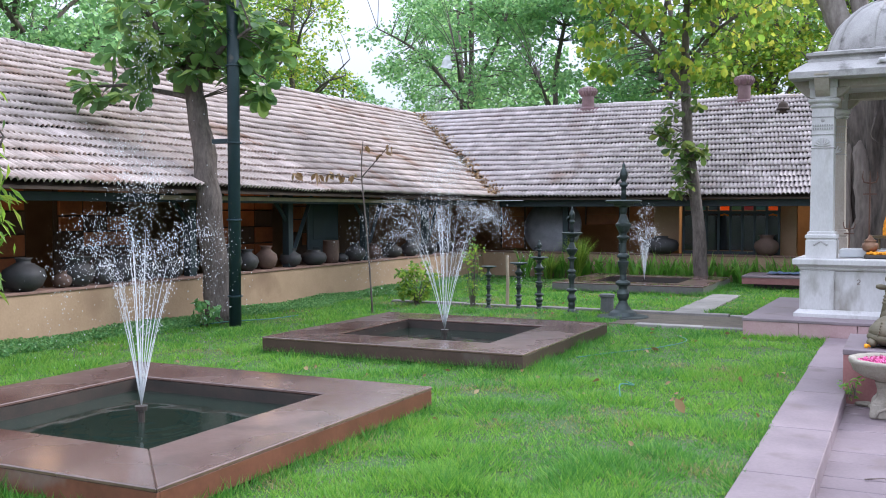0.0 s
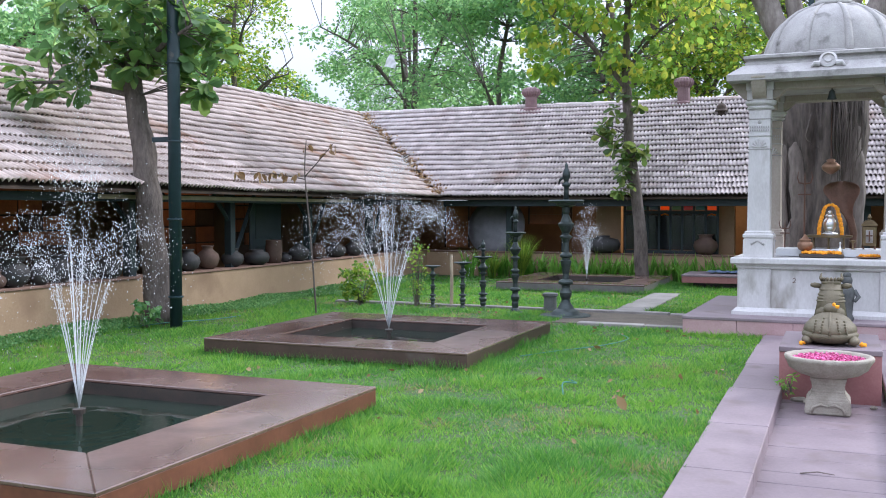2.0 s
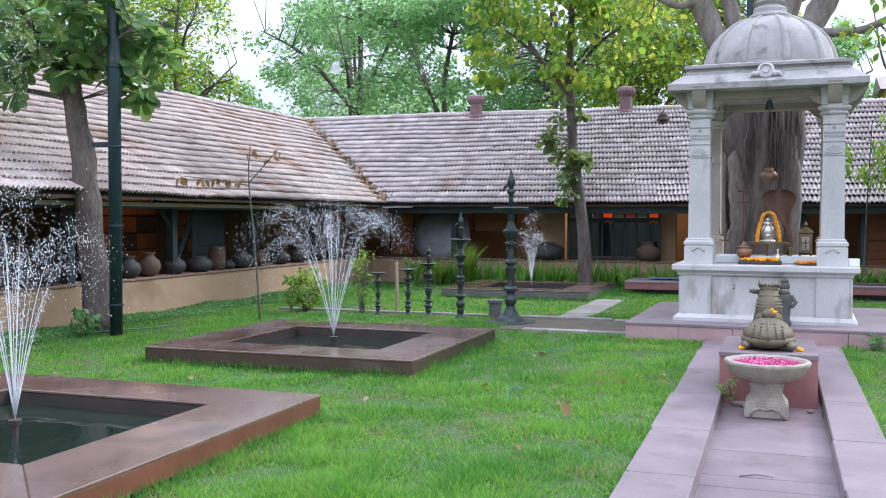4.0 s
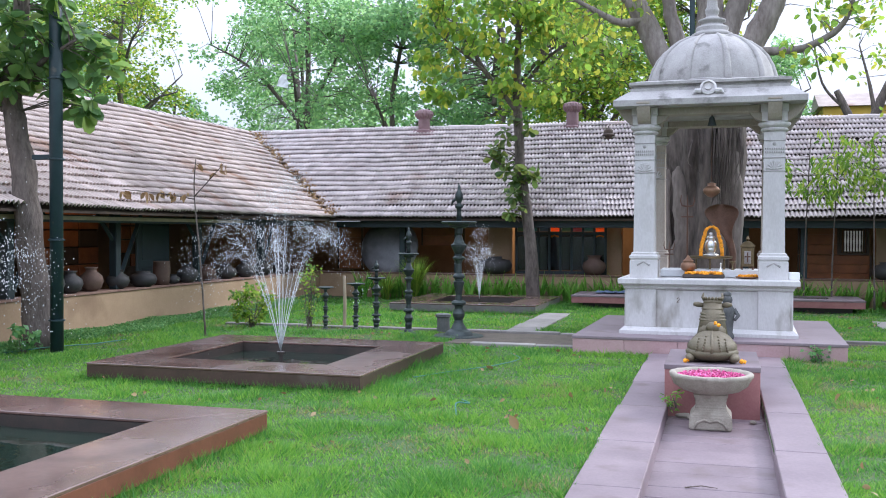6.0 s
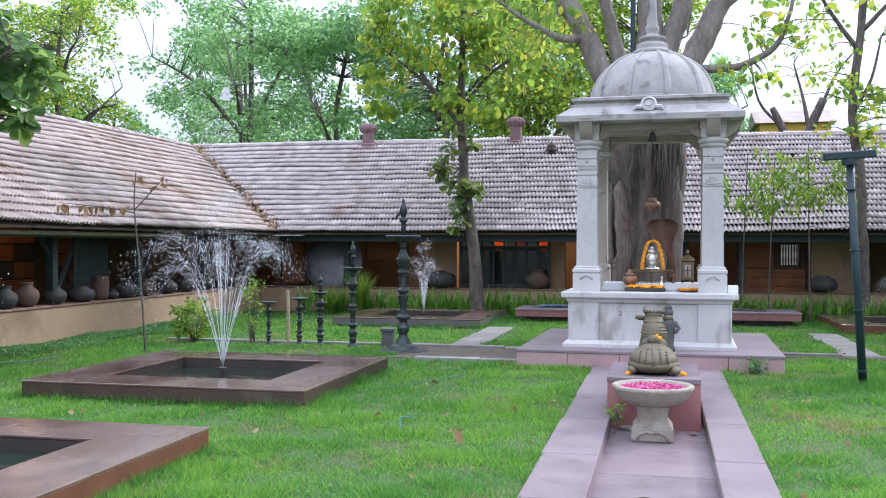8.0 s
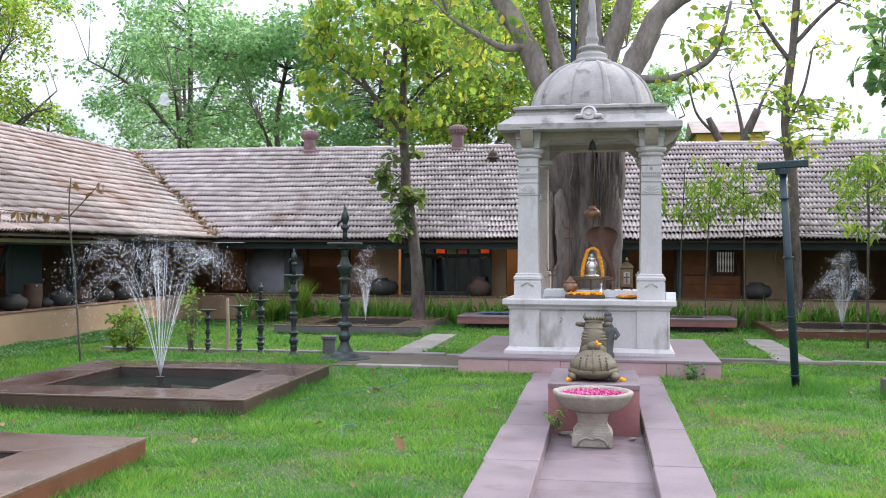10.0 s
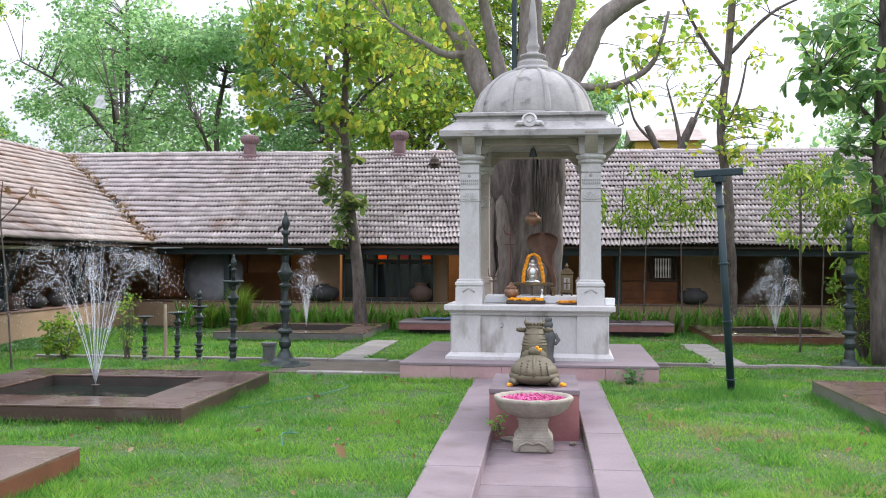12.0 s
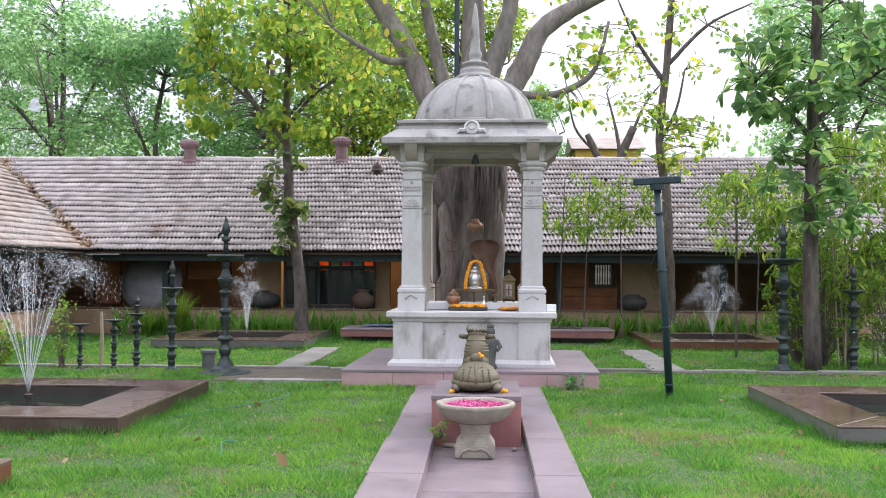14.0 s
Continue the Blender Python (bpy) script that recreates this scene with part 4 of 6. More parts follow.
# trunk core darker than the limbs: shade behind the shrine is in its colour
tree("banyan_tree", "massive pale banyan trunk with spreading limbs behind the shrine", [(-0.35, BY, -0.05), (-0.33, BY, 1.5), (-0.32, BY, 3.0), (-0.28, BY, 4.4), (-0.27, BY, 5.0)], 0.58, 0.40,
     [([(-0.27, BY, 4.0), (-0.26, BY, 5.6), (-0.24, BY + 0.2, 7.4), (-0.2, BY + 0.3, 9.5)], 0.34, 0.16), ([(-0.72, BY, 3.4), (-0.85, BY, 4.53), (-1.17, BY, 5.34), (-1.66, BY, 6.39), (-2.25, BY, 7.33), (-3.2, BY, 8.6)], 0.30, 0.16),
      ([(-0.75, BY + .1, 4.2), (-0.80, BY + .1, 5.2), (-1.0, BY + .2, 6.2), (-1.3, BY + .2, 7.6)], 0.22, 0.10),
      ([(-1.43, BY - .1, 6.1), (-1.95, BY - .2, 6.04), (-2.54, BY - .2, 6.34), (-3.1, BY - .3, 6.7)], 0.10, 0.03),
      ([(-0.05, BY, 4.2), (0.06, BY, 5.5), (0.31, BY, 6.38), (0.53, BY, 7.31), (0.7, BY, 9)], 0.26, 0.14),
      ([(0.05, BY, 4.0), (0.32, BY, 5.11), (0.77, BY, 5.91), (1.17, BY, 6.72), (2.0, BY, 7.25), (3.2, BY, 7.8)], 0.30, 0.14),
      ([(0.60, BY - .1, 5.35), (1.46, BY - .2, 5.36), (2.09, BY - .3, 5.68), (2.32, BY - .3, 6.14), (2.49, BY - .3, 6.8)], 0.085, 0.03),
      ([(-0.72, BY - .30, 0), (-0.78, BY - .38, 0.9), (-0.70, BY - .33, 1.9), (-0.76, BY - .30, 2.9), (-0.70, BY - .1, 4.2)], 0.23, 0.16),
      ([(-0.14, BY - .48, 0), (-0.18, BY - .52, 0.8), (-0.10, BY - .50, 1.6), (-0.16, BY - .44, 2.5), (-0.04, BY - .2, 4.0)], 0.25, 0.13),
      ([(0.24, BY - .36, 0), (0.20, BY - .40, 1.1), (0.26, BY - .34, 2.2), (0.20, BY - .30, 3.2), (0.24, BY - .1, 4.0)], 0.17, 0.15),
      ([(-1.0, BY - .30, 0), (-0.96, BY - .36, 1.2), (-1.02, BY - .30, 2.4), (-0.92, BY - .2, 3.8)], 0.07, 0.05)],
     [((-2.6, BY, 8.0), (2.2, 1.6, 1.0), 40, 16, 0.4), ((-2.7, BY + .8, 6.9), (1.3, 0.8, 1.3), 30, 13, 0.36), ((-2.2, BY - .2, 6.3), (1.1, 0.9, 0.6), 14, 10, 0.35), ((2.3, BY - .2, 6.4), (0.8, 0.7, 0.8), 15, 8, 0.3), ((1.6, BY - .3, 5.3), (0.7, 0.5, 0.4), 8, 6, 0.25), ((1.2, BY, 8.3), (2.4, 1.6, 0.7), 26, 12, 0.4)],
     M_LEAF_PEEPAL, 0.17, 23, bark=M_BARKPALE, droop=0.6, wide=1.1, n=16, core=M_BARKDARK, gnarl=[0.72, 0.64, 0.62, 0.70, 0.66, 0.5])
for ob in bpy.data.objects["banyan_tree"].children:
    if ob.name.startswith("limb") and min(v.co.z for v in ob.data.vertices) < 0.3:
        ob.data.materials[0] = M_ROOT
roots = bmesh.new()
rroot = random.Random(31)
for k in range(46):
    ax_, top_ = rroot.gauss(-0.02, 0.20), rroot.uniform(3.3, 4.1)
    lo_ = top_ - rroot.uniform(0.4, 1.5)
    yy = BY - 0.62 - rroot.uniform(0, 0.12)
    joined(roots, tube(bent([(ax_ + rroot.gauss(0, 0.05), yy + 0.25, top_ + 0.4), (ax_, yy, top_), (ax_ + rroot.gauss(0, 0.03), yy, (top_ + lo_) / 2), (ax_ * 0.6 + rroot.gauss(0, 0.03), yy + 0.02, lo_)], 3), [0.016, 0.016, 0.015, 0.014, 0.013, 0.012, 0.01, 0.008, 0.006, 0.003], 5))
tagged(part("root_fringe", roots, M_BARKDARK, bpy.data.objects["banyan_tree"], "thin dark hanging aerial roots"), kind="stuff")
tree("right_broadleaf_tree", "dense tree with long broad leaves and a dark trunk", [(5.97, 17.9, -0.05), (5.93, 17.9, 2.6), (5.98, 17.9, 4.68), (6.09, 17.9, 7.4)], 0.15, 0.09,
     [([(5.95, 17.9, 4.2), (5.3, 17.6, 4.8), (4.7, 17.4, 5.2)], 0.05, 0.015), ([(5.98, 17.9, 4.5), (6.8, 17.6, 5.2), (7.4, 17.4, 5.6)], 0.05, 0.015)],
     [((6.2, 17.6, 5.9), (1.6, 1.2, 1.3), 46, 1, 0.1), ((5.2, 17.4, 4.9), (0.8, 0.8, 0.5), 16, 1, 0.1), ((6.3, 17.6, 3.5), (0.8, 0.7, 1.3), 22, 1, 0.1), ((6.2, 17.6, 7.6), (2.0, 1.4, 1.0), 26, 1, 0.1), ((4.95, 17.4, 5.3), (0.8, 0.8, 1.0), 24, 1, 0.1), ((5.7, 17.5, 3.6), (0.8, 0.6, 0.9), 18, 1, 0.1), ((7.2, 17.5, 4.9), (0.9, 0.8, 1.1), 20, 1, 0.1)], M_LEAF_LIGHT, 0.27, 24, wide=1.15, whorl=11, bark=M_BARKDARK).name = "shade_tree"
tree("leaning_tree", "tall thin leaning tree with sparse leaves", [(4.83, 25.33, -0.05), (4.76, 25.1, 1.2), (4.66, 24.8, 2.2), (4.62, 24.8, 3.62), (4.43, 24.8, 5.05), (4.61, 24.8, 6.92), (4.79, 24.8, 9.5)], 0.15, 0.08,
     [([(4.45, 24.8, 5.06), (4.85, 24.8, 5.85), (5.07, 24.8, 6.87)], 0.05, 0.02), ([(4.57, 24.8, 6.53), (3.83, 24.8, 7.66), (3.38, 24.8, 8.67)], 0.06, 0.02), ([(4.62, 24.8, 6.98), (5.64, 24.8, 8.0), (6.76, 24.8, 8.56)], 0.06, 0.02)],
     [((4.5, 24.8, 7.5), (2.0, 1.3, 1.1), 34, 9, 0.32), ((3.95, 24.6, 5.4), (1.0, 0.7, 0.8), 16, 8, 0.28), ((5.2, 24.6, 4.95), (1.0, 0.7, 0.8), 24, 10, 0.3)], M_LEAF_PEEPAL, 0.17, 25, droop=0.7, wide=1.1)
# slim trees with hanging leaves along the gallery
for i, (sx, sy, top, lean, k) in enumerate(((1.92, 24.9, 4.1, 0.1, 16), (3.52, 24.95, 4.3, -0.12, 28), (6.42, 25.3, 4.5, -0.1, 30), (6.96, 25.3, 4.4, -0.1, 26), (2.55, 24.9, 4.0, 0.1, 16), (7.6, 21.5, 5.0, 0.5, 34), (8.6, 20.5, 5.2, 0.3, 34), (7.0, 19.3, 4.6, 0.1, 40), (5.2, 20.3, 3.9, 0.0, 26), (6.6, 20.2, 3.4, -0.2, 36), (7.7, 18.9, 3.2, 0.1, 36), (6.3, 18.5, 2.8, 0.2, 30))):
    tree("slim_tree", "slim young tree with long drooping yellow-green leaves", [(sx, sy, -0.05), (sx + lean * 0.3, min(sy, 24.9), 1.5), (sx + lean, min(sy, 24.5), top)], 0.026, 0.010, [],
         [((sx + lean * 0.7, min(sy, 24.3) - 0.1, top - 0.75), (0.95, 0.7, 0.85), k, 14, 0.26)], M_LEAF_LONG, 0.21, 40 + i, droop=1.4, wide=0.42, shape=4, twig=0.006, group="slim trees by the gallery", stretch=0.15, n=6)
tree("bamboo", "bamboo with narrow hanging leaves near the pool", [(-4.45, 3.0, -0.05), (-4.4, 3.05, 1.6), (-4.2, 3.1, 2.9)], 0.03, 0.012, [([(-4.35, 3.05, 2.0), (-4.0, 3.2, 2.35), (-3.85, 3.25, 2.2)], 0.012, 0.004)],
     [((-4.04, 3.2, 2.0), (0.17, 0.15, 0.46), 34, 18, 0.11)], M_LEAF_LONG, 0.095, 60, droop=1.3, wide=0.24, shape=4, twig=0.004, stretch=0.12, n=8)
# dry sapling
sap = thing("sapling", 0, 0, 0, "thin sapling with a few dry brown leaves", "tree")
limb("trunk", [(-8.62, 15.1, -0.03), (-8.73, 15.1, 1.38), (-8.84, 15.1, 2.49), (-8.81, 15.1, 3.1)], 0.018, 0.009, M_BARK, sap, n=6)
limb("limb", [(-8.84, 15.1, 2.45), (-8.49, 15.1, 2.79), (-8.26, 15.1, 3.03)], 0.013, 0.005, M_BARK, sap, n=5)
limb("limb", [(-8.83, 15.1, 2.4), (-9.4, 15.0, 2.5), (-10.15, 14.9, 2.58)], 0.012, 0.005, M_BARK, sap, n=5)
rs = np.random.default_rng(3)
leaves("crown", np.concatenate([clumps(rs, [(-10.1, 14.9, 2.55), (-9.75, 15, 2.5), (-9.4, 15, 2.52), (-9.2, 15, 2.5), (-8.95, 15, 2.5)], 0.09, 5), clumps(rs, [(-8.45, 15.1, 2.85), (-8.3, 15.1, 3.0), (-8.8, 15.1, 3.0)], 0.1, 3)]), 0.16, M_DEADLEAF, sap, rs, 1.2, 6, 0.9)

# trees beyond the roofs
BACK = [(-44, 27, 11, 4.5), (-37, 33, 12, 4.5), (-31.5, 37, 11, 4.0), (-28.0, 41, 12.5, 3.4), (-18.6, 41, 12.2, 4.6), (-13.6, 40, 9.6, 3.0), (-9.0, 39, 12, 4.0), (-4.5, 36, 9.4, 3.4), (-1.5, 40, 11, 3.2), (14.5, 40, 11, 3.4), (17, 36, 12, 4.2), (-24, 21, 10, 3.6), (-21, 13, 9.5, 3.4), (-25, 8, 11, 4), (22, 30, 12, 4.4), (-22, 50, 11.5, 3.8), (-34, 46, 13, 4.5), (-28.5, 47, 8.0, 3.0), (-6.5, 45, 13, 4.2), (1.5, 47, 8.5, 2.8), (-40, 22, 11, 4), (-29, 30, 10, 3.6)]
for i, (tx, ty, th, tr) in enumerate(BACK):
    r = random.Random(100 + i)
    th *= 1.25
    pts = [(tx, ty, -0.1), (tx + r.uniform(-.3, .3), ty, th * 0.3), (tx + r.uniform(-.6, .6), ty, th * 0.6), (tx + r.uniform(-.8, .8), ty, th * 0.92)]
    lb = []
    for k in range(5):
        a = r.uniform(0, 6.28); h0 = th * r.uniform(0.35, 0.6)
        lb.append(([(tx, ty, h0), (tx + tr * 0.45 * math.cos(a), ty + tr * 0.45 * math.sin(a), h0 + tr * 0.5), (tx + tr * 0.85 * math.cos(a), ty + tr * 0.85 * math.sin(a), h0 + tr * r.uniform(0.6, 1.0))], 0.10, 0.03))
    crowns = []
    for k in range(9):
        a = r.uniform(0, 6.28); q = tr * r.uniform(0.25, 0.8)
        crowns.append(((tx + q * math.cos(a), ty + q * math.sin(a), th * r.uniform(0.40, 0.94)), (tr * 0.55, tr * 0.55, tr * 0.36), 20, 52, 0.62))
    crowns.append(((tx, ty, th * 0.66), (tr * 0.9, tr * 0.9, th * 0.28), 26, 46, 0.68))
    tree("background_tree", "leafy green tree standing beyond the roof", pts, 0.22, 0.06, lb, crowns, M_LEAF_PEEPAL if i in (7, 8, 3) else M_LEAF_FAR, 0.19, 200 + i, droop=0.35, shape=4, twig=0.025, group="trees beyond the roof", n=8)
tree("bare_tree", "old bare tree with broken brown limbs beyond the roof", [(5.0, 40, -0.1), (5.0, 40, 3.0), (5.1, 40, 5.4)], 0.35, 0.25,
     [([(5.05, 40, 5.0), (4.7, 40, 6.2), (4.2, 40, 7.3)], 0.2, 0.12), ([(5.1, 40, 5.0), (5.6, 40, 6.4), (6.1, 40, 7.6)], 0.22, 0.15), ([(5.6, 40, 6.2), (5.4, 40, 7.4), (5.0, 40, 9.0)], 0.1, 0.03), ([(4.5, 40, 6.6), (3.7, 40, 7.6), (3.3, 40, 9.6)], 0.07, 0.02), ([(6.0, 40, 7.3), (6.6, 40, 8.6), (7.4, 40, 9.6)], 0.07, 0.02)],
     [((5.2, 40, 9.0), (2.2, 1, 1.0), 14, 6, 0.4)], M_LEAF_PEEPAL, 0.2, 90, droop=0.6)
# far woods close the horizon
rw = np.random.default_rng(77)
cs = []
for k in range(520):
    a = rw.uniform(-2.3, 2.3); d = rw.uniform(52, 75)
    if -0.42 > -a > -0.62 or -0.30 < -a < -0.08:
        h = rw.uniform(0.5, 4.5)
    else:
        h = rw.uniform(0.5, 9.5)
    cs.append((-d * math.sin(a), d * math.cos(a), h))
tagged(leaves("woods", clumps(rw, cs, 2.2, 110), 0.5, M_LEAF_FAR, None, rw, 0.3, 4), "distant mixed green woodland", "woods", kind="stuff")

bag = bmesh.new()
bmesh.ops.create_grid(bag, x_segments=8, y_segments=10, size=0.5)
for v in bag.verts:
    v.co = Vector((v.co.x * 0.28 * (1.2 - v.co.y) + 0.05 * noise.noise((v.co.y * 4, v.co.x * 3, 2)), 0.07 * noise.noise((v.co.x * 4, v.co.y * 4, 5)), v.co.y * 0.5))
tagged(part("plastic_scrap", bag, M_PIPE, None, smooth=True), "white plastic scrap caught in the far branches", "scrap").matrix_basis = pose(-16.0, 33.8, 7.55, 0, 12, 20)

# ---- planting ----
rp = np.random.default_rng(8)
n = 70000
hx = -11.02 + 0.95 * rp.uniform(0, 1, n) ** 1.3
hy = rp.uniform(2.5, 24.8, n)
edge = -10.2 + 0.16 * np.sin(hy * 1.7) + 0.1 * np.sin(hy * 4.1)
keep = hx < edge
P = np.stack([hx, hy, rp.uniform(0.015, 0.09, n) * (1 + 0.3 * np.sin(hy * 2.3))], 1)[keep]
tagged(leaves("ground_cover", P, 0.036, M_HEDGE, None, rp, 0.0, 4, 1.2), "low green creeping ground cover along the wall", "plants", kind="stuff")


def bush(name, label, x, y, h, r, k, per, material, size, seed, wide=1.0, droop=0.3):
    t = thing(name, x, y, 0, label, "bush")
    g = np.random.default_rng(seed)
    c = ball(g, (0, 0, h * 0.55), (r, r, h * 0.5), k)
    tagged(twigs("stem", [(0.04 * math.cos(i), 0.04 * math.sin(i), 0) for i in range(k)], c, 0.006, M_BARK, t), kind="stuff")
    leaves("foliage", clumps(g, c, 0.12, per), size, material, t, g, droop, 4, wide)


bush("bush", "small green leafy bush by the pool", -8.65, 16.9, 0.85, 0.42, 46, 16, M_LEAF_LONG, 0.09, 31)
bush("bush", "small leafy weed beside the pole", -10.0, 12.2, 0.45, 0.2, 12, 8, M_HEDGE, 0.12, 32)
bush("bush", "thin twiggy shrub with sparse leaves", -7.55, 17.1, 1.25, 0.3, 34, 8, M_LEAF_LONG, 0.06, 33)
bush("fern", "green weed growing in the channel joint", -0.47, 10.4, 0.14, 0.07, 8, 7, M_BLADE, 0.06, 34, 0.5)
bush("fern", "green weed at the platform edge", 1.35, 14.75, 0.22, 0.1, 10, 8, M_HEDGE, 0.07, 35)
for i, (bx, by) in enumerate(((6.4, 18.6), (7.6, 18.4), (6.0, 18.9), (7.0, 19.2), (8.2, 19.4))):
    bush("undergrowth", "tangled green undergrowth round the tree stems", bx, by, 2.6, 0.7, 90, 14, M_LEAF_LONG, 0.11, 36 + i, 0.5)


rst = random.Random(61)
for k in range(14):
    sx, sy = rst.uniform(5.7, 8.2), rst.uniform(18.2, 19.6)
    st_ = thing("stem", sx, sy, 0, "thin brown bamboo stem in the undergrowth", "stem", "stems in the undergrowth")
    lx = rst.uniform(-0.35, 0.35)
    limb("culm", [(0, 0, -0.04), (lx * 0.3, 0, 1.3), (lx, rst.uniform(-0.1, 0.1), rst.uniform(3.0, 4.6))], 0.020, 0.008, M_CREAM, st_, n=6, seed=k, rough=0.0)


def blades(n, ln, wd, seed, spread=0.5):
    """A fan of arching strap leaves."""
    g = random.Random(seed)
    V, F = [], []
    for i in range(n):
        a = g.uniform(0, 6.28); L = ln * g.uniform(0.6, 1.15); lean = spread * g.uniform(0.35, 1.2); w = wd * g.uniform(0.7, 1.2)
        c, s = math.cos(a), math.sin(a)
        k0 = len(V)
        for j in range(5):
            u = j / 4
            r = 0.04 + lean * L * u ** 1.8
            z = L * (u - 0.38 * lean * u ** 2.6)
            ww = w * (1 - u ** 2) * (0.6 + 0.4 * math.sin(math.pi * min(1, u + 0.3)))
            V += [(r * c - ww * s, r * s + ww * c, z), (r * c + ww * s, r * s - ww * c, z)]
        for j in range(4):
            F.append((k0 + 2 * j, k0 + 2 * j + 1, k0 + 2 * j + 3, k0 + 2 * j + 2))
    return np.array(V), np.array(F)


kinds = []
for i in range(4):
    V, F = blades(16, 0.84, 0.05, 70 + i, 0.6)
    kinds.append(tagged(fastmesh("lily_plant", V, F, M_BLADE), "strappy green lily leaves in front of the gallery wall", "plant", "lily plants by the wall"))
r = random.Random(12)
first = set()
px = -9.6
while px < 9.5:
    k = r.randrange(4)
    m = pose(px, 25.30 + r.uniform(-0.25, 0.2), 0, 0, 0, r.uniform(0, 360))
    if k in first:
        copy_thing(kinds[k], m)
    else:
        kinds[k].matrix_basis = m; first.add(k)
    px += r.uniform(0.14, 0.28)
V, F = blades(900, 1.25, 0.009, 80, 0.45)
ob = tagged(fastmesh("fountain_grass", V, F, M_LEAF_LONG), "tall feathery clump of ornamental grass", "plant")
ob.matrix_basis = pose(-7.85, 24.75, 0)
V, F = blades(220, 0.8, 0.011, 81, 0.6)
ob = tagged(fastmesh("fountain_grass", V, F, M_LEAF_LONG), "low yellow-green clump of ornamental grass", "plant")
ob.matrix_basis = pose(-8.7, 24.9, 0)

# ---- lawn ----
def lawn(name, label, P, ln, wd, material, seed, lean=0.45, fall=None):
    g = np.random.default_rng(seed)
    n = len(P)
    a = g.uniform(0, 2 * np.pi, n); b = g.uniform(0, 2 * np.pi, n)
    L = ln * g.uniform(0.5, 1.25, n)
    W = wd * g.uniform(0.7, 1.3, n)
    off = np.stack([np.cos(a) * W, np.sin(a) * W, np.zeros(n)], 1)
    tip = np.stack([np.cos(b) * L * lean, np.sin(b) * L * lean, L], 1) * np.array([1, 1, 1])
    if fall is not None:
        tip[:, :2] += fall * L[:, None]
    V = np.stack([P - off, P + off, P + tip], 1).reshape(-1, 3)
    return tagged(fastmesh(name, V, np.arange(3 * n).reshape(-1, 3), material), label, "grass", kind="stuff")


def free(x, y):
    ok = (x > -10.6) & (y < 25.6)
    for fx, fy, su, sv, _ in POOLS:
        ok &= ~((abs(x - fx) < su / 2 - 0.12) & (abs(y - fy) < sv / 2 - 0.12))
    ok &= ~((x > KERB0 + 0.01) & (x < KERB1 - 0.01) & (y < 14.9))
    ok &= ~((abs(x + 0.17) < 1.97) & (y > 14.85) & (y < 18.7))
    ok &= ~((x > -4.35) & (x < -2.1) & (y > 15.25) & (y < 17.36)) & ~((x > -9.4) & (x < -2.1) & (y > 17.2) & (y < 17.36))
    ok &= ~((x > 1.85) & (y > 17.08) & (y < 17.4))
    ok &= ~((abs(abs(x + 0.11) - 3.41) < 0.28) & (y > 17.4) & (y < 21.7))
    return ok


def value_noise(x, y, cell, seed):
    """Smooth random field between 0 and 1 with bumps of one cell's size."""
    g = np.random.default_rng(seed).uniform(0, 1, (512, 512))
    u, v = x / cell + 180.37, y / cell + 31.61
    i, j = np.floor(u).astype(int), np.floor(v).astype(int)
    fu, fv = u - i, v - j
    fu, fv = fu * fu * (3 - 2 * fu), fv * fv * (3 - 2 * fv)
    i, j = i % 511, j % 511
    return (g[i, j] * (1 - fu) + g[i + 1, j] * fu) * (1 - fv) + (g[i, j + 1] * (1 - fu) + g[i + 1, j + 1] * fu) * fv


rl = np.random.default_rng(5)
N = 640000
d = 5.4 + 21.5 * rl.uniform(0, 1, N) ** 1.3
a = rl.uniform(-0.52, 0.98, N)
gx, gy = -d * np.sin(a), d * np.cos(a)
k = free(gx, gy)
gx, gy, d = gx[k], gy[k], d[k]
# tufts about a hand wide, thin worn patches, and broad changes of tone
tuft = 0.35 * value_noise(gx, gy, 0.15, 1) + 0.65 * value_noise(gx, gy, 0.38, 2)
worn = 0.6 * value_noise(gx, gy, 0.75, 3) + 0.4 * value_noise(gx, gy, 0.26, 4)
k = (rl.uniform(0, 1, len(gx)) < 0.45 + 0.9 * tuft) & (rl.uniform(0, 1, len(gx)) > 2.6 * (worn - 0.72))
gx, gy, d, tuft, worn = gx[k], gy[k], d[k], tuft[k], worn[k]
tone = value_noise(gx, gy, 1.3, 5) + 0.7 * value_noise(gx, gy, 0.33, 6) + 0.28 * rl.normal(size=len(gx))
dry = (worn + 0.10 * rl.normal(size=len(gx)) > 0.79 - 0.08 * (gx > 1.2)) | (rl.uniform(0, 1, len(gx)) < 0.012)
P = np.stack([gx, gy, np.zeros(len(gx))], 1)
tall = 0.018 + 0.15 * np.clip(tuft - 0.22, 0, 1) ** 1.35
# blades fall away from the middle of their tuft
ex = value_noise(gx + 0.06, gy, 0.38, 2) - value_noise(gx - 0.06, gy, 0.38, 2)
ey = value_noise(gx, gy + 0.06, 0.38, 2) - value_noise(gx, gy - 0.06, 0.38, 2)
fall = np.stack([-ex, -ey], 1) * 2.2
for nm, lab, sel, m_, sd_ in (("grass", "bright green short lawn grass", (tone <= 0.88) & ~dry, M_GRASS, 6), ("light_grass", "fresh yellow-green blades in the lawn", (tone > 0.88) & ~dry, M_GRASSLIGHT, 16)):
    lawn(nm, lab, P[sel], tall[sel], 0.0024 + 0.0004 * d[sel], m_, sd_, 0.7, fall[sel])
lawn("dry_grass", "yellowed dry blades in the lawn", P[dry], tall[dry] * 0.7, 0.0024 + 0.0004 * d[dry], M_GRASSDRY, 7, 0.9, fall[dry])
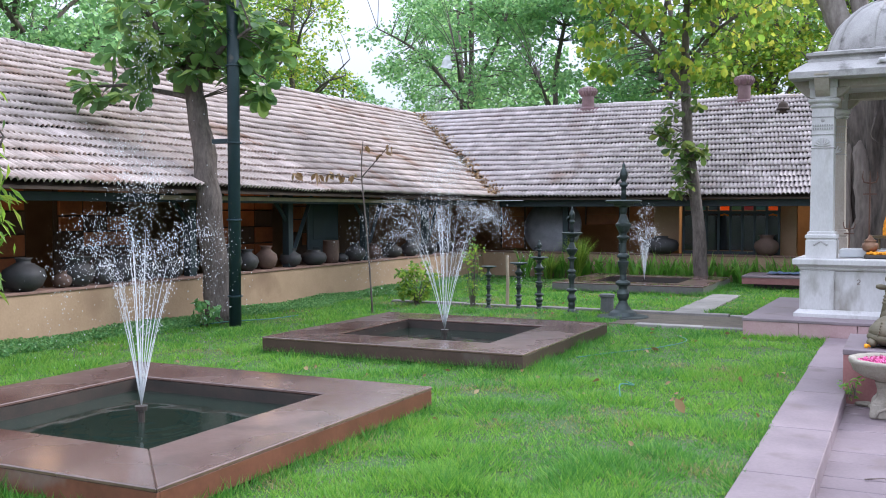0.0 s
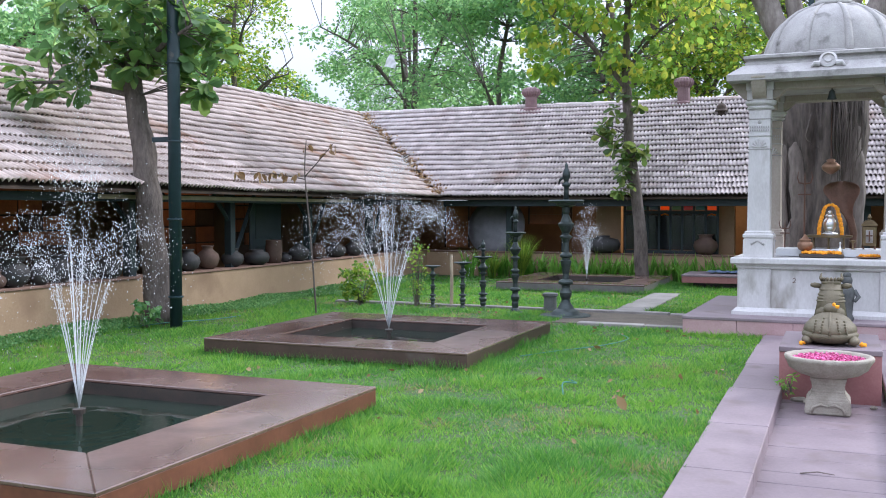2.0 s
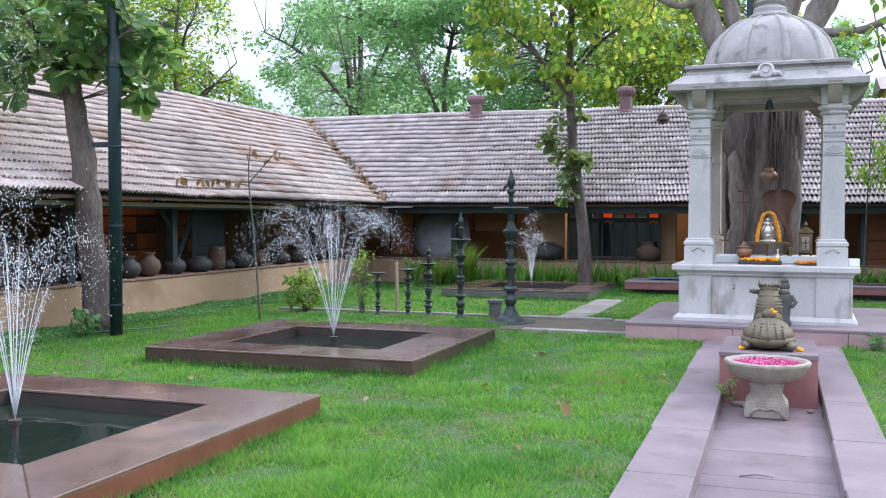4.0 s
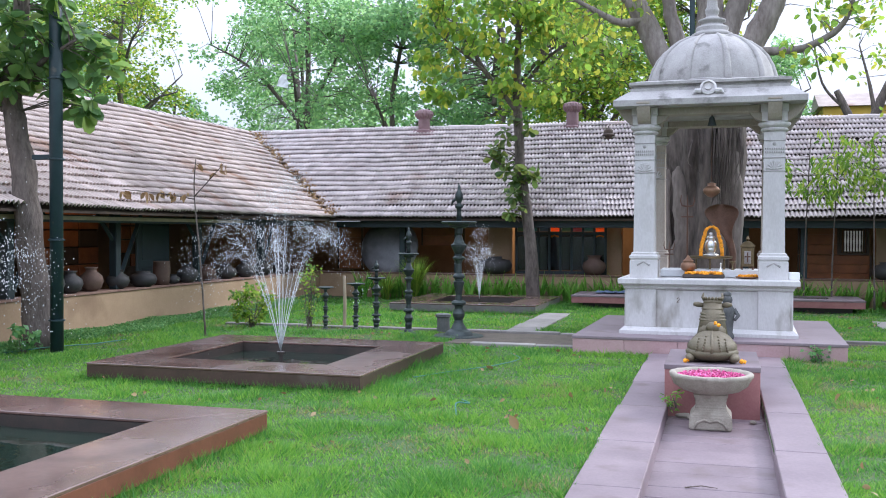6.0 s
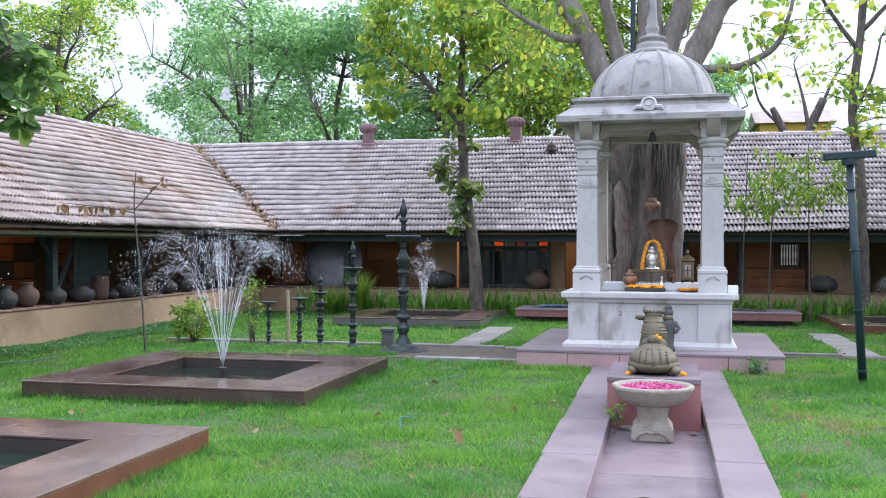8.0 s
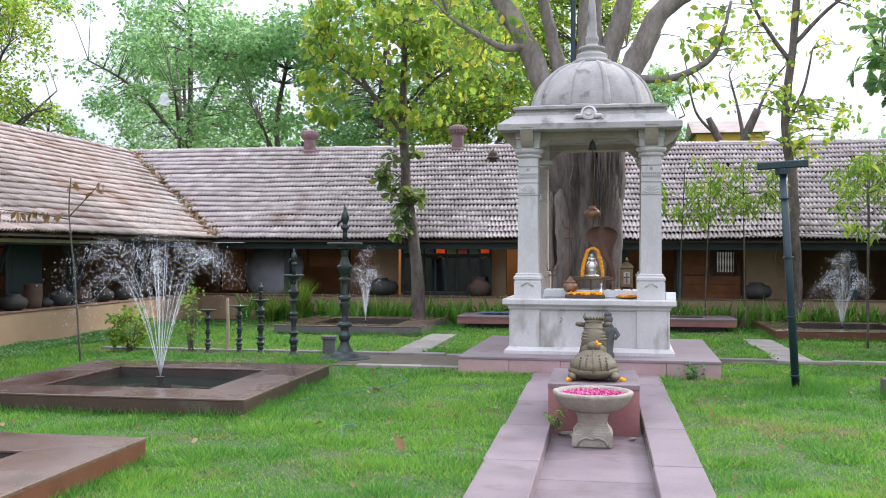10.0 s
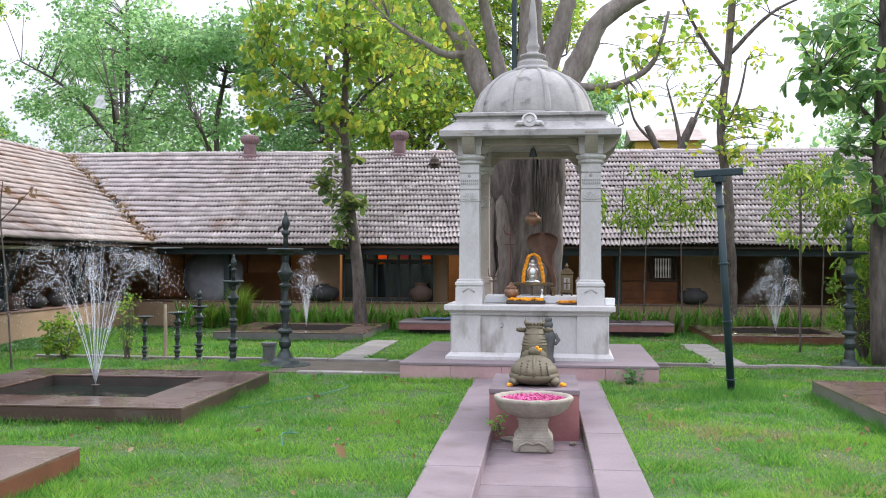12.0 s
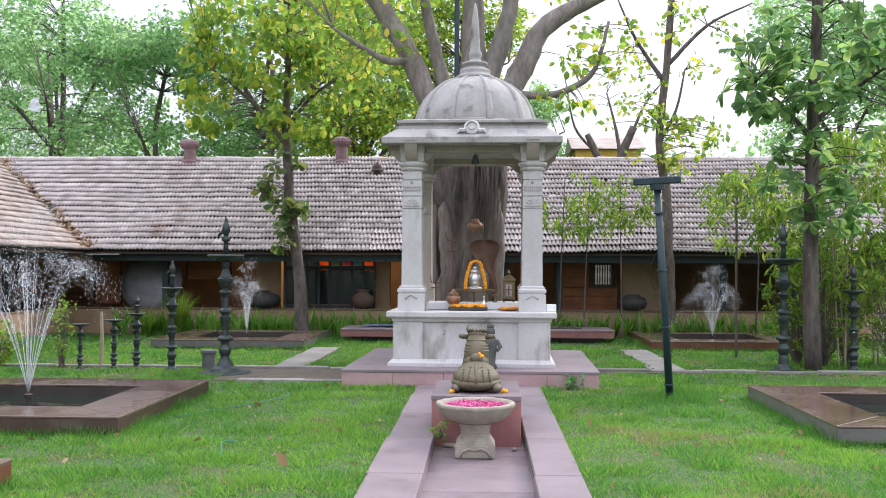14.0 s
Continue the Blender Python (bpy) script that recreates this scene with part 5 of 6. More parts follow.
# longer tufts along the pool sides and round the pole
E = []
for fx, fy, su, sv, _ in POOLS:
    m = 5200
    t = rl.uniform(-1, 1, m); s = rl.integers(0, 4, m); o = np.abs(rl.normal(0, 0.10, m)) - 0.05
    ex = np.where(s < 2, t * su / 2, np.where(s == 2, -su / 2 - o, su / 2 + o)) + fx
    ey = np.where(s >= 2, t * sv / 2, np.where(s == 0, -sv / 2 - o, sv / 2 + o)) + fy
    E.append(np.stack([ex, ey, np.zeros(m)], 1))
q = rl.normal(size=(2600, 2)) * 0.28
E.append(np.stack([2.6 + q[:, 0], 13.72 + q[:, 1], np.zeros(2600)], 1))
E = np.concatenate(E)
E = E[(E[:, 0] < KERB0) | (E[:, 0] > KERB1)]
nz = np.array([noise.noise((p[0] * 1.6, p[1] * 1.6, 4)) for p in E])
lawn("grass_tuft", "longer green grass along the pool edges", E, 0.10 + 0.16 * np.clip(nz, 0, 1), 0.0045, M_GRASS, 9, 0.55)
# ---- lamps on the lawn ----
LAMP_BASE = [(0.43, 0.0), (0.44, 0.02), (0.42, 0.035), (0.26, 0.04), (0.245, 0.06), (0.215, 0.10), (0.15, 0.14), (0.10, 0.25)]
LAMP_SHAFT = [(0.10, 0.25), (0.085, 0.30), (0.12, 0.36), (0.13, 0.42), (0.085, 0.50), (0.09, 0.55), (0.15, 0.58), (0.155, 0.61), (0.13, 0.64), (0.075, 0.66), (0.065, 0.75), (0.085, 0.86), (0.11, 0.93), (0.115, 0.98), (0.085, 1.00), (0.085, 1.03), (0.13, 1.06), (0.125, 1.09), (0.065, 1.13), (0.06, 1.30), (0.085, 1.36), (0.13, 1.39), (0.13, 1.41), (0.07, 1.44), (0.07, 1.47), (0.10, 1.50), (0.16, 1.60), (0.165, 1.63), (0.12, 1.66), (0.055, 1.80), (0.075, 1.84), (0.08, 1.92)]
LAMP_DISH = [(0.08, 1.92), (0.16, 1.95), (0.17, 1.99), (0.28, 2.0), (0.30, 2.03), (0.28, 2.05), (0.08, 2.04)]
LAMP_TOP = [(0.06, 2.04), (0.05, 2.20), (0.05, 2.27), (0.085, 2.29), (0.085, 2.33), (0.04, 2.36), (0.05, 2.38), (0.085, 2.46), (0.08, 2.52), (0.05, 2.58), (0.03, 2.61), (0.035, 2.65), (0.01, 2.70)]


def oil_lamp(x, y, h, label, fat=1.0, base=1.0, finial=True):
    """A turned stand: foot, tiered shaft, oil dish, and a bird-shaped finial on those that keep one."""
    top = 2.70 if finial else 2.05
    s = h / top
    t = thing("oil_lamp_stand", x, y, 0, label, "lamp", "standing oil lamps")
    q = s ** 0.55 * fat
    part("base", lathe([(r * q * base, z * s) for r, z in LAMP_BASE[:-1]] + [(0.10 * q, 0.25 * s)], 28), M_BRONZE, t)
    part("shaft", lathe([(r * q, z * s) for r, z in LAMP_SHAFT], 28), M_BRONZE, t)
    part("dish", lathe([(r * q * (1.0 if finial and h < 2.2 else 1.25 if r > 0.1 else 1), z * s) for r, z in LAMP_DISH], 28), M_BRONZE, t)
    if finial:
        fin = part("finial", lathe([(r * q, z * s) for r, z in LAMP_TOP], 16), M_BRONZE, t, smooth=True)
        part("tail", tube([(-0.04 * q, 0, 2.46 * s), (-0.13 * q, 0, 2.40 * s), (-0.17 * q, 0, 2.33 * s)], [0.035 * q, 0.03 * q, 0.008], 8), M_BRONZE, fin, smooth=True)
    return t


oil_lamp(-4.42, 16.45, 2.68, "tall dark bronze tiered oil lamp on a saucer base", 0.84, 1.2)
oil_lamp(-5.40, 16.62, 1.93, "dark bronze tiered oil lamp by the drain", 0.75, 0.6)
oil_lamp(-6.16, 17.02, 1.31, "small dark bronze oil lamp by the drain", 0.85, 0.5)
oil_lamp(-6.56, 17.0, 0.88, "small dark bronze oil lamp with an open dish", 0.75, 0.45, False)
oil_lamp(-7.18, 17.02, 0.80, "small dark bronze oil lamp with an open dish", 0.7, 0.45, False)
oil_lamp(5.35, 17.62, 2.66, "tall dark bronze tiered oil lamp in the grass", 0.86, 0.75)
oil_lamp(6.62, 17.72, 1.92, "dark bronze tiered oil lamp among the stems", 0.85, 0.6)

# ---- poles ----
pole = thing("lamp_post", -9.68, 12.53, 0, "tall dark green metal post with ring bands", "post")
part("shaft", lathe([(0.098, -0.05), (0.098, 4.5), (0.085, 9.0)], 16), M_POLE, pole, smooth=True)
for k in range(6):
    part("band", lathe([(0.10, 0), (0.122, 0.006), (0.122, 0.026), (0.10, 0.032)], 16, 0, 0, 0.47 + 1.22 * k), M_POLE, pole)
part("bracket", box(-0.42, -0.08, -0.03, 0.03, 2.92, 3.0, 0.008), M_POLE, pole)
pole = thing("lamp_post", 2.6, 13.72, 0, "leaning dark green metal post with a crossbar", "post")
pole.matrix_basis = pose(2.6, 13.72, 0, 0, -3.4, 0)
part("shaft", lathe([(0.054, -0.05), (0.054, 1.6), (0.049, 3.04)], 14), M_POLE, pole, smooth=True)
for k in range(4):
    part("band", lathe([(0.055, 0), (0.076, 0.006), (0.076, 0.02), (0.055, 0.026)], 14, 0, 0, 0.2 + 0.8 * k), M_POLE, pole)
part("crossbar", box(-0.33, 0.33, -0.05, 0.05, 3.02, 3.12, 0.012), M_POLE, pole)
part("cap", lathe([(0.10, 2.94), (0.10, 3.02), (0.05, 3.02)], 12), M_POLE, pole)
vent_pipe = tagged(part("flue_pipe", lathe([(0.05, 4.0), (0.05, 10.0)], 10), M_POLE), "thin dark pipe rising behind the shrine dome", "pipe")
vent_pipe.matrix_basis = pose(-0.56, 19.2, 0)
part("bracket", box(-0.06, 0.06, 0.0, 0.35, 4.3, 4.36), M_POLE, vent_pipe)

# ---- bull, pedestal and bowl on the axis ----
ped = thing("pedestal", -0.08, 11.25, -0.105, "red sandstone block pedestal with a pale pink top", "pedestal")
part("top_slab", box(-0.49, 0.49, -0.70, 0.70, 0.50, 0.555, 0.006), M_PATH, ped)
part("front_slab", box(-0.485, 0.485, -0.69, -0.65, 0, 0.50, 0.004), M_REDSTONE, ped)
part("side_slab", box(-0.485, -0.445, -0.65, 0.69, 0, 0.50, 0.004), M_REDSTONE, ped)
part("side_slab", box(0.445, 0.485, -0.65, 0.69, 0, 0.50, 0.004), M_REDSTONE, ped)
part("back_slab", box(-0.445, 0.445, 0.65, 0.69, 0, 0.50, 0.004), M_REDSTONE, ped)
part("core", box(-0.444, 0.444, -0.649, 0.649, 0, 0.499), M_REDSTONE, ped)


def blob(bm, x, y, z, rx, ry, rz, u=20, v=14, rot=None):
    b = bmesh.new()
    bmesh.ops.create_uvsphere(b, u_segments=u, v_segments=v, radius=1)
    m = Matrix.Translation((x, y, z)) @ (rot or Matrix.Identity(4)) @ Matrix.Diagonal((rx, ry, rz, 1))
    bmesh.ops.transform(b, matrix=m, verts=b.verts)
    return joined(bm, b)


nb = bmesh.new()
blob(nb, 0, 0, 0.15, 0.275, 0.36, 0.155)
blob(nb, 0, 0.06, 0.19, 0.235, 0.29, 0.15)
blob(nb, 0.235, -0.20, 0.055, 0.062, 0.12, 0.055)
blob(nb, -0.225, -0.18, 0.05, 0.06, 0.12, 0.05)
blob(nb, 0, -0.04, 0.10, 0.29, 0.33, 0.105)
blob(nb, -0.19, 0.28, 0.08, 0.09, 0.22, 0.08)
blob(nb, 0, 0.24, 0.28, 0.165, 0.15, 0.16)
blob(nb, 0, 0.12, 0.365, 0.075, 0.08, 0.07)
joined(nb, tube([(0, 0.25, 0.24), (0, 0.34, 0.48), (0, 0.42, 0.62)], [0.178, 0.134, 0.110], 18))
blob(nb, 0, 0.46, 0.60, 0.118, 0.17, 0.095)
blob(nb, 0, 0.38, 0.655, 0.105, 0.075, 0.05)
for k in (-1, 1):
    joined(nb, tube([(k * 0.085, 0.40, 0.67), (k * 0.112, 0.40, 0.71), (k * 0.104, 0.40, 0.765)], [0.026, 0.020, 0.007], 8))
    joined(nb, tube([(k * 0.10, 0.40, 0.61), (k * 0.17, 0.39, 0.62), (k * 0.215, 0.38, 0.625)], [0.026, 0.034, 0.02], 8))
for rz, rr in ((0.43, 0.142), (0.465, 0.134), (0.50, 0.128), (0.56, 0.115)):
    joined(nb, lathe([(rr, 0), (rr + 0.012, 0.008), (rr + 0.012, 0.022), (rr, 0.03)], 20, 0, 0.325 + (rz - 0.44) * 0.42, rz))
for k in (-1, 1):
    for i in range(6):
        for j in range(2):
            u = i / 5
            px = k * (0.065 + 0.075 * j + 0.03 * u)
            pz = 0.285 - 0.13 * u - 0.025 * j
            blob(nb, px, -0.362 * math.sqrt(max(0.05, 1 - (px / 0.275) ** 2 - ((pz - 0.15) / 0.155) ** 2)), pz, 0.012, 0.014, 0.018, 8, 6)
for i in range(9):
    an = math.pi * i / 8
    blob(nb, 0.105 * math.cos(an), 0.38 - 0.06 * math.sin(an), 0.70, 0.017, 0.017, 0.022, 8, 6)
joined(nb, tube([(0, 0.0, 0.335), (0, -0.18, 0.292), (0, -0.31, 0.23), (0, -0.365, 0.12)], [0.012, 0.016, 0.018, 0.016], 8))
nandi = tagged(part("bull_statue", nb, M_NANDI, None, smooth=True), "aged brass-brown seated bull statue on the pedestal", "statue")
nandi.matrix_basis = pose(-0.085, 11.02, 0.455)
nandi.scale = (0.97, 1.0, 0.93)
fb = bmesh.new()
blob(fb, 0, 0, 0.60, 0.07, 0.07, 0.085); blob(fb, 0, 0, 0.68, 0.055, 0.055, 0.05)
joined(fb, lathe([(0.09, 0.0), (0.10, 0.04), (0.075, 0.10), (0.085, 0.24), (0.10, 0.36), (0.105, 0.44), (0.07, 0.52), (0.04, 0.56)], 16))
joined(fb, tube([(0.09, 0, 0.46), (0.15, -0.02, 0.36), (0.10, -0.08, 0.30)], [0.032, 0.03, 0.024], 8))
joined(fb, tube([(-0.09, 0, 0.46), (-0.13, -0.02, 0.34), (-0.07, -0.08, 0.28)], [0.032, 0.03, 0.024], 8))
fig = tagged(part("stone_figure", fb, M_DARKSTONE, None, smooth=True), "small dark stone figure leaning at the plinth", "statue")
fig.matrix_basis = pose(0.10, 15.12, 0.26)
fig.scale = (1.05, 1.05, 0.97)
bowl = thing("stone_bowl", -0.085, 10.1, -0.105, "rough grey stone bowl on a carved foot", "bowl")
bb = lathe([(0.10, 0.34), (0.20, 0.35), (0.29, 0.38), (0.365, 0.435), (0.395, 0.50), (0.41, 0.515), (0.415, 0.54), (0.40, 0.552), (0.365, 0.552), (0.345, 0.535), (0.335, 0.515), (0.28, 0.49), (0.02, 0.485)], 56)
for v in bb.verts:
    k = 1 + 0.03 * noise.noise(v.co * 9) + 0.022 * noise.noise(v.co * 24)
    v.co.x *= k; v.co.y *= k
    v.co.z += 0.006 * noise.noise(v.co * 15)
part("basin", bb, M_BOWL, bowl, smooth=True)
fb_ = squares([(0.205, 0), (0.21, 0.03), (0.205, 0.10), (0.20, 0.14), (0.165, 0.175), (0.145, 0.22), (0.15, 0.29), (0.17, 0.355)])
bmesh.ops.bevel(fb_, geom=fb_.edges[:], offset=0.012, segments=2, affect="EDGES")
part("foot", fb_, M_BOWL, bowl)
for k in (-1, 1):
    part("foot_arch", tube([(k * 0.15, -0.212, 0.02), (k * 0.13, -0.214, 0.075), (k * 0.06, -0.212, 0.105), (0, -0.21, 0.085)], [0.014, 0.014, 0.014, 0.012], 6), M_BOWL, bowl, smooth=True)
rg = np.random.default_rng(14)
m = 3600
rr = 0.325 * np.sqrt(rg.uniform(0, 1, m)); aa = rg.uniform(0, 6.283, m)
pet = leaves("rose_petals", np.stack([rr * np.cos(aa), rr * np.sin(aa), 0.495 + 0.035 * rg.uniform(0, 1, m)], 1), 0.021, M_PETAL, None, rg, -0.1, 4, 1.3)
pet.matrix_basis = pose(-0.085, 10.1, -0.105)
tagged(pet, "pink rose petals heaped in the bowl", "petals", kind="stuff")


def flowers(name, label, pts, r, material=M_MARIGOLD, seed=0):
    g = random.Random(seed)
    b = bmesh.new()
    for p in pts:
        bmesh.ops.create_icosphere(b, subdivisions=1, radius=r * g.uniform(0.8, 1.15), matrix=Matrix.Translation(p))
    for v in b.verts:
        v.co += Vector((g.uniform(-1, 1), g.uniform(-1, 1), g.uniform(-1, 1))) * r * 0.18
    return tagged(part(name, b, material), label, "flowers")


for i, p in enumerate(((-0.36, 10.74, 0.47), (-0.33, 10.76, 0.475), (0.22, 10.80, 0.475), (0.25, 10.82, 0.47), (-0.05, 11.0, 0.86), (-0.02, 10.96, 0.84))):
    flowers("marigold", "orange marigold head laid at the bull statue", [p], 0.024, seed=i).name = "marigold"

# ---- things on the shrine's slab ----
SZ = 1.135
tray = tagged(part("tray", box(-0.58, 0.06, 15.74, 16.02, SZ, SZ + 0.055, 0.012), M_POOLIN), "black tray heaped with marigolds", "tray")
g = random.Random(9)
tagged(flowers("marigold_heap", "orange marigold heads heaped on the tray", [(g.uniform(-0.54, 0.02), g.uniform(15.77, 15.99), SZ + 0.065 + 0.02 * g.random()) for _ in range(120)], 0.025), kind="stuff")
plate = tagged(part("plate", lathe([(0.10, 0), (0.18, 0.012), (0.19, 0.03), (0.175, 0.025), (0.02, 0.012)], 24), M_COPPER, smooth=True), "copper plate with loose marigolds", "plate")
plate.matrix_basis = pose(0.41, 15.85, SZ)
tagged(flowers("marigold_heap", "orange marigold heads lying on the plate", [(0.41 + g.uniform(-0.14, 0.14), 15.85 + g.uniform(-0.11, 0.11), SZ + 0.03 + 0.015 * g.random()) for _ in range(40)], 0.022), kind="stuff")
tagged(part("marble_step", box(-0.94, 0.72, 16.08, 16.75, SZ, SZ + 0.12, 0.01), M_MARBLE), "white marble step on the shrine slab", "step")
stool = thing("altar_stand", -0.17, 16.42, SZ + 0.12, "low brass altar stand with turned legs", "stand")
part("top", lathe([(0.33, 0.17), (0.35, 0.18), (0.35, 0.205), (0.30, 0.215)], 28), M_BRASS, stool)
for lx in (-0.22, 0.0, 0.22):
    for ly in (-0.16, 0.16):
        part("leg", lathe([(0.022, 0), (0.014, 0.03), (0.018, 0.09), (0.012, 0.13), (0.02, 0.17)], 8, lx, ly), M_BRASS, stool)
ib = bmesh.new()
blob(ib, 0, 0, 0.16, 0.10, 0.09, 0.13, 20, 16); blob(ib, 0, -0.02, 0.10, 0.075, 0.07, 0.085); blob(ib, 0, 0.0, 0.29, 0.07, 0.06, 0.05); blob(ib, 0, 0, 0.345, 0.035, 0.035, 0.04)
joined(ib, lathe([(0.12, 0), (0.125, 0.02), (0.08, 0.04)], 20))
idol = tagged(part("silver_idol", ib, M_SILVER, None, smooth=True), "polished silver head idol under a marigold garland", "statue")
idol.matrix_basis = pose(-0.155, 16.32, 1.47)
gp = []
for i in range(46):
    u = i / 45
    if u < 0.36:
        q = u / 0.36; gp.append((-0.155 - 0.165 + 0.06 * q * q, 16.27, 1.48 + 0.34 * q))
    elif u > 0.64:
        q = (1 - u) / 0.36; gp.append((-0.155 + 0.165 - 0.06 * q * q, 16.27, 1.48 + 0.34 * q))
    else:
        q = (u - 0.36) / 0.28; gp.append((-0.155 - 0.105 * math.cos(math.pi * q), 16.28, 1.82 + 0.12 * math.sin(math.pi * q)))
flowers("garland", "orange marigold garland round the idol", gp + [(x * 1.0 + 0.018, y - 0.02, z) for x, y, z in gp], 0.024, seed=5)
hood = thing("cobra_hood", 0.02, 16.62, SZ + 0.12, "dull copper serpent hood fanned above the idol", "statue")
hb = bmesh.new()
rings = []
for hz, wd, dp, off in ((0.0, 0.055, 0.05, 0.16), (0.25, 0.055, 0.05, 0.17), (0.42, 0.06, 0.05, 0.13), (0.52, 0.07, 0.05, 0.09), (0.62, 0.105, 0.045, 0.05), (0.71, 0.155, 0.04, 0.02), (0.79, 0.21, 0.035, 0.0), (0.86, 0.255, 0.03, -0.01), (0.92, 0.272, 0.028, -0.015), (0.98, 0.25, 0.026, -0.015), (1.03, 0.17, 0.02, -0.015), (1.055, 0.05, 0.012, -0.015)):
    rings.append([(off + wd * math.cos(2 * math.pi * k / 20), dp * math.sin(2 * math.pi * k / 20) - 0.17 * (abs(math.cos(2 * math.pi * k / 20)) ** 2) * min(1, max(0, (hz - 0.45) / 0.3)) - 0.10 * max(0, hz - 0.75), hz) for k in range(20)])
part("hood", prism(rings, 20), M_HOOD, hood, smooth=True)
for k in range(5):
    part("serpent_head", lathe([(0.012, 0), (0.022, 0.015), (0.024, 0.03), (0.006, 0.045)], 8, -0.16 + 0.075 * k, -0.02, 0.965 + 0.05 * math.sin(math.pi * (k + 0.5) / 5)), M_HOOD, hood, smooth=True)
lan = thing("lantern", 0.41, 16.3, SZ + 0.12, "old brass box lantern with an arched top", "lantern")
part("body", box(-0.10, 0.10, -0.09, 0.09, 0.05, 0.36, 0.012), M_BRASS, lan)
part("window", box(-0.05, 0.05, -0.096, -0.09, 0.10, 0.30, 0.004), M_GREYSTONE, lan, "dull pane")
part("cross_bar", box(-0.045, 0.045, -0.102, -0.096, 0.20, 0.22), M_IRON, lan)
part("cross_bar", box(-0.01, 0.01, -0.103, -0.0965, 0.12, 0.28), M_IRON, lan)
part("roof", squares([(0.115, 0.36), (0.115, 0.38), (0.06, 0.44), (0.02, 0.46)]), M_BRASS, lan)
part("handle", lathe([(0.012, 0.46), (0.03, 0.49), (0.01, 0.54)], 8), M_BRASS, lan)
for lx in (-0.08, 0.08):
    part("foot", lathe([(0.015, 0), (0.012, 0.05)], 6, lx, -0.06), M_IRON, lan)
pot = tagged(part("copper_pot", lathe([(0.05, 0), (0.10, 0.03), (0.12, 0.08), (0.11, 0.13), (0.07, 0.155), (0.09, 0.165), (0.085, 0.18), (0.05, 0.20), (0.03, 0.23), (0.012, 0.26)], 20), M_COPPER, None, smooth=True), "small copper water pot with a lid", "pot")
pot.matrix_basis = pose(-0.50, 15.95, SZ + 0.09)
bell = tagged(part("hand_bell", lathe([(0.05, 0), (0.045, 0.02), (0.03, 0.07), (0.012, 0.09), (0.012, 0.14), (0.02, 0.16), (0.006, 0.18)], 14), M_SILVER, None, smooth=True), "small silver hand bell", "bell")
bell.matrix_basis = pose(0.0, 15.92, SZ + 0.06)
lamp = tagged(part("oil_cup", lathe([(0.045, 0), (0.012, 0.02), (0.012, 0.09), (0.05, 0.13), (0.052, 0.14), (0.01, 0.135)], 14), M_BRASS, None, smooth=True), "small brass oil cup on a stem", "lamp")
lamp.matrix_basis = pose(0.18, 16.14, SZ + 0.12)
drip = thing("hanging_pot", -0.155, 16.55, 0, "copper drip pot hanging on a thin rod above the idol", "pot")
part("pot", lathe([(0.01, 2.42), (0.06, 2.44), (0.13, 2.50), (0.14, 2.55), (0.10, 2.60), (0.06, 2.62), (0.075, 2.65), (0.02, 2.67)], 20), M_COPPER, drip, smooth=True)
part("rod", lathe([(0.006, 2.66), (0.006, 3.80)], 6), M_IRON, drip)
hang = thing("bell", -0.15, 15.80, 0, "dark bronze bell hanging under the shrine beam", "bell")
part("body", lathe([(0.07, 3.52), (0.066, 3.535), (0.05, 3.59), (0.042, 3.64), (0.015, 3.67)], 16), M_BRONZE, hang, smooth=True)
part("hook", lathe([(0.008, 3.66), (0.008, 3.73)], 6), M_IRON, hang)


def trident(x, y, z, h, s, label):
    t = thing("trident", x, y, z, label, "trident")
    part("shaft", lathe([(0.014 * s, 0), (0.012 * s, h)], 8), M_IRON, t)
    part("cross_piece", box(-0.10 * s, 0.10 * s, -0.012, 0.012, h * 0.86 - 0.02, h * 0.86, 0.003), M_IRON, t)
    for k in (-1, 0, 1):
        part("prong", tube([(0, 0, h), (k * 0.09 * s, 0, h + 0.02 * s), (k * 0.115 * s, 0, h + 0.10 * s), (k * 0.10 * s, 0, h + 0.2 * s)], [0.014 * s, 0.013 * s, 0.011 * s, 0.003], 6), M_IRON, t)


trident(-0.55, 16.95, SZ, 1.15, 1.0, "rusty iron trident standing behind the idol")
trident(-0.83, 16.6, SZ, 0.42, 0.75, "small brass-brown trident leaning at the pillar")
sb = thing("junction_box", 1.05, 15.6, 0, "small white plastic switch box at the shrine", "box")
part("box", box(-0.06, 0.10, -0.05, 0.05, 1.132, 1.25, 0.008), M_PIPE, sb)

# ---- pots on the gallery sills ----
def urn(x, y, z, r, h, neck, label, material=M_CLAY, kind="round"):
    r, h, neck = r * 1.14, h * 1.12, neck * 1.1
    if kind == "round":
        p = [(r * 0.45, 0), (r * 0.8, h * 0.15), (r, h * 0.42), (r * 0.9, h * 0.64), (r * 0.5, h * 0.80), (neck, h * 0.86), (neck, h * 0.93), (neck * 1.3, h), (neck * 1.05, h), (neck * 0.85, h * 0.9)]
    elif kind == "squat":
        p = [(r * 0.5, 0), (r * 0.9, h * 0.2), (r, h * 0.5), (r * 0.85, h * 0.78), (neck, h * 0.9), (neck * 1.12, h), (neck * 0.9, h), (neck * 0.8, h * 0.9)]
    else:
        p = [(r * 0.82, 0), (r * 0.95, h * 0.3), (r, h * 0.7), (r * 0.92, h * 0.95), (r * 0.98, h), (r * 0.85, h), (r * 0.8, h * 0.9)]
    ob = tagged(part("clay_pot", lathe(p, 20), material, None, smooth=True), label, "pot", "pots on the gallery wall")
    ob.matrix_basis = pose(x, y, z)


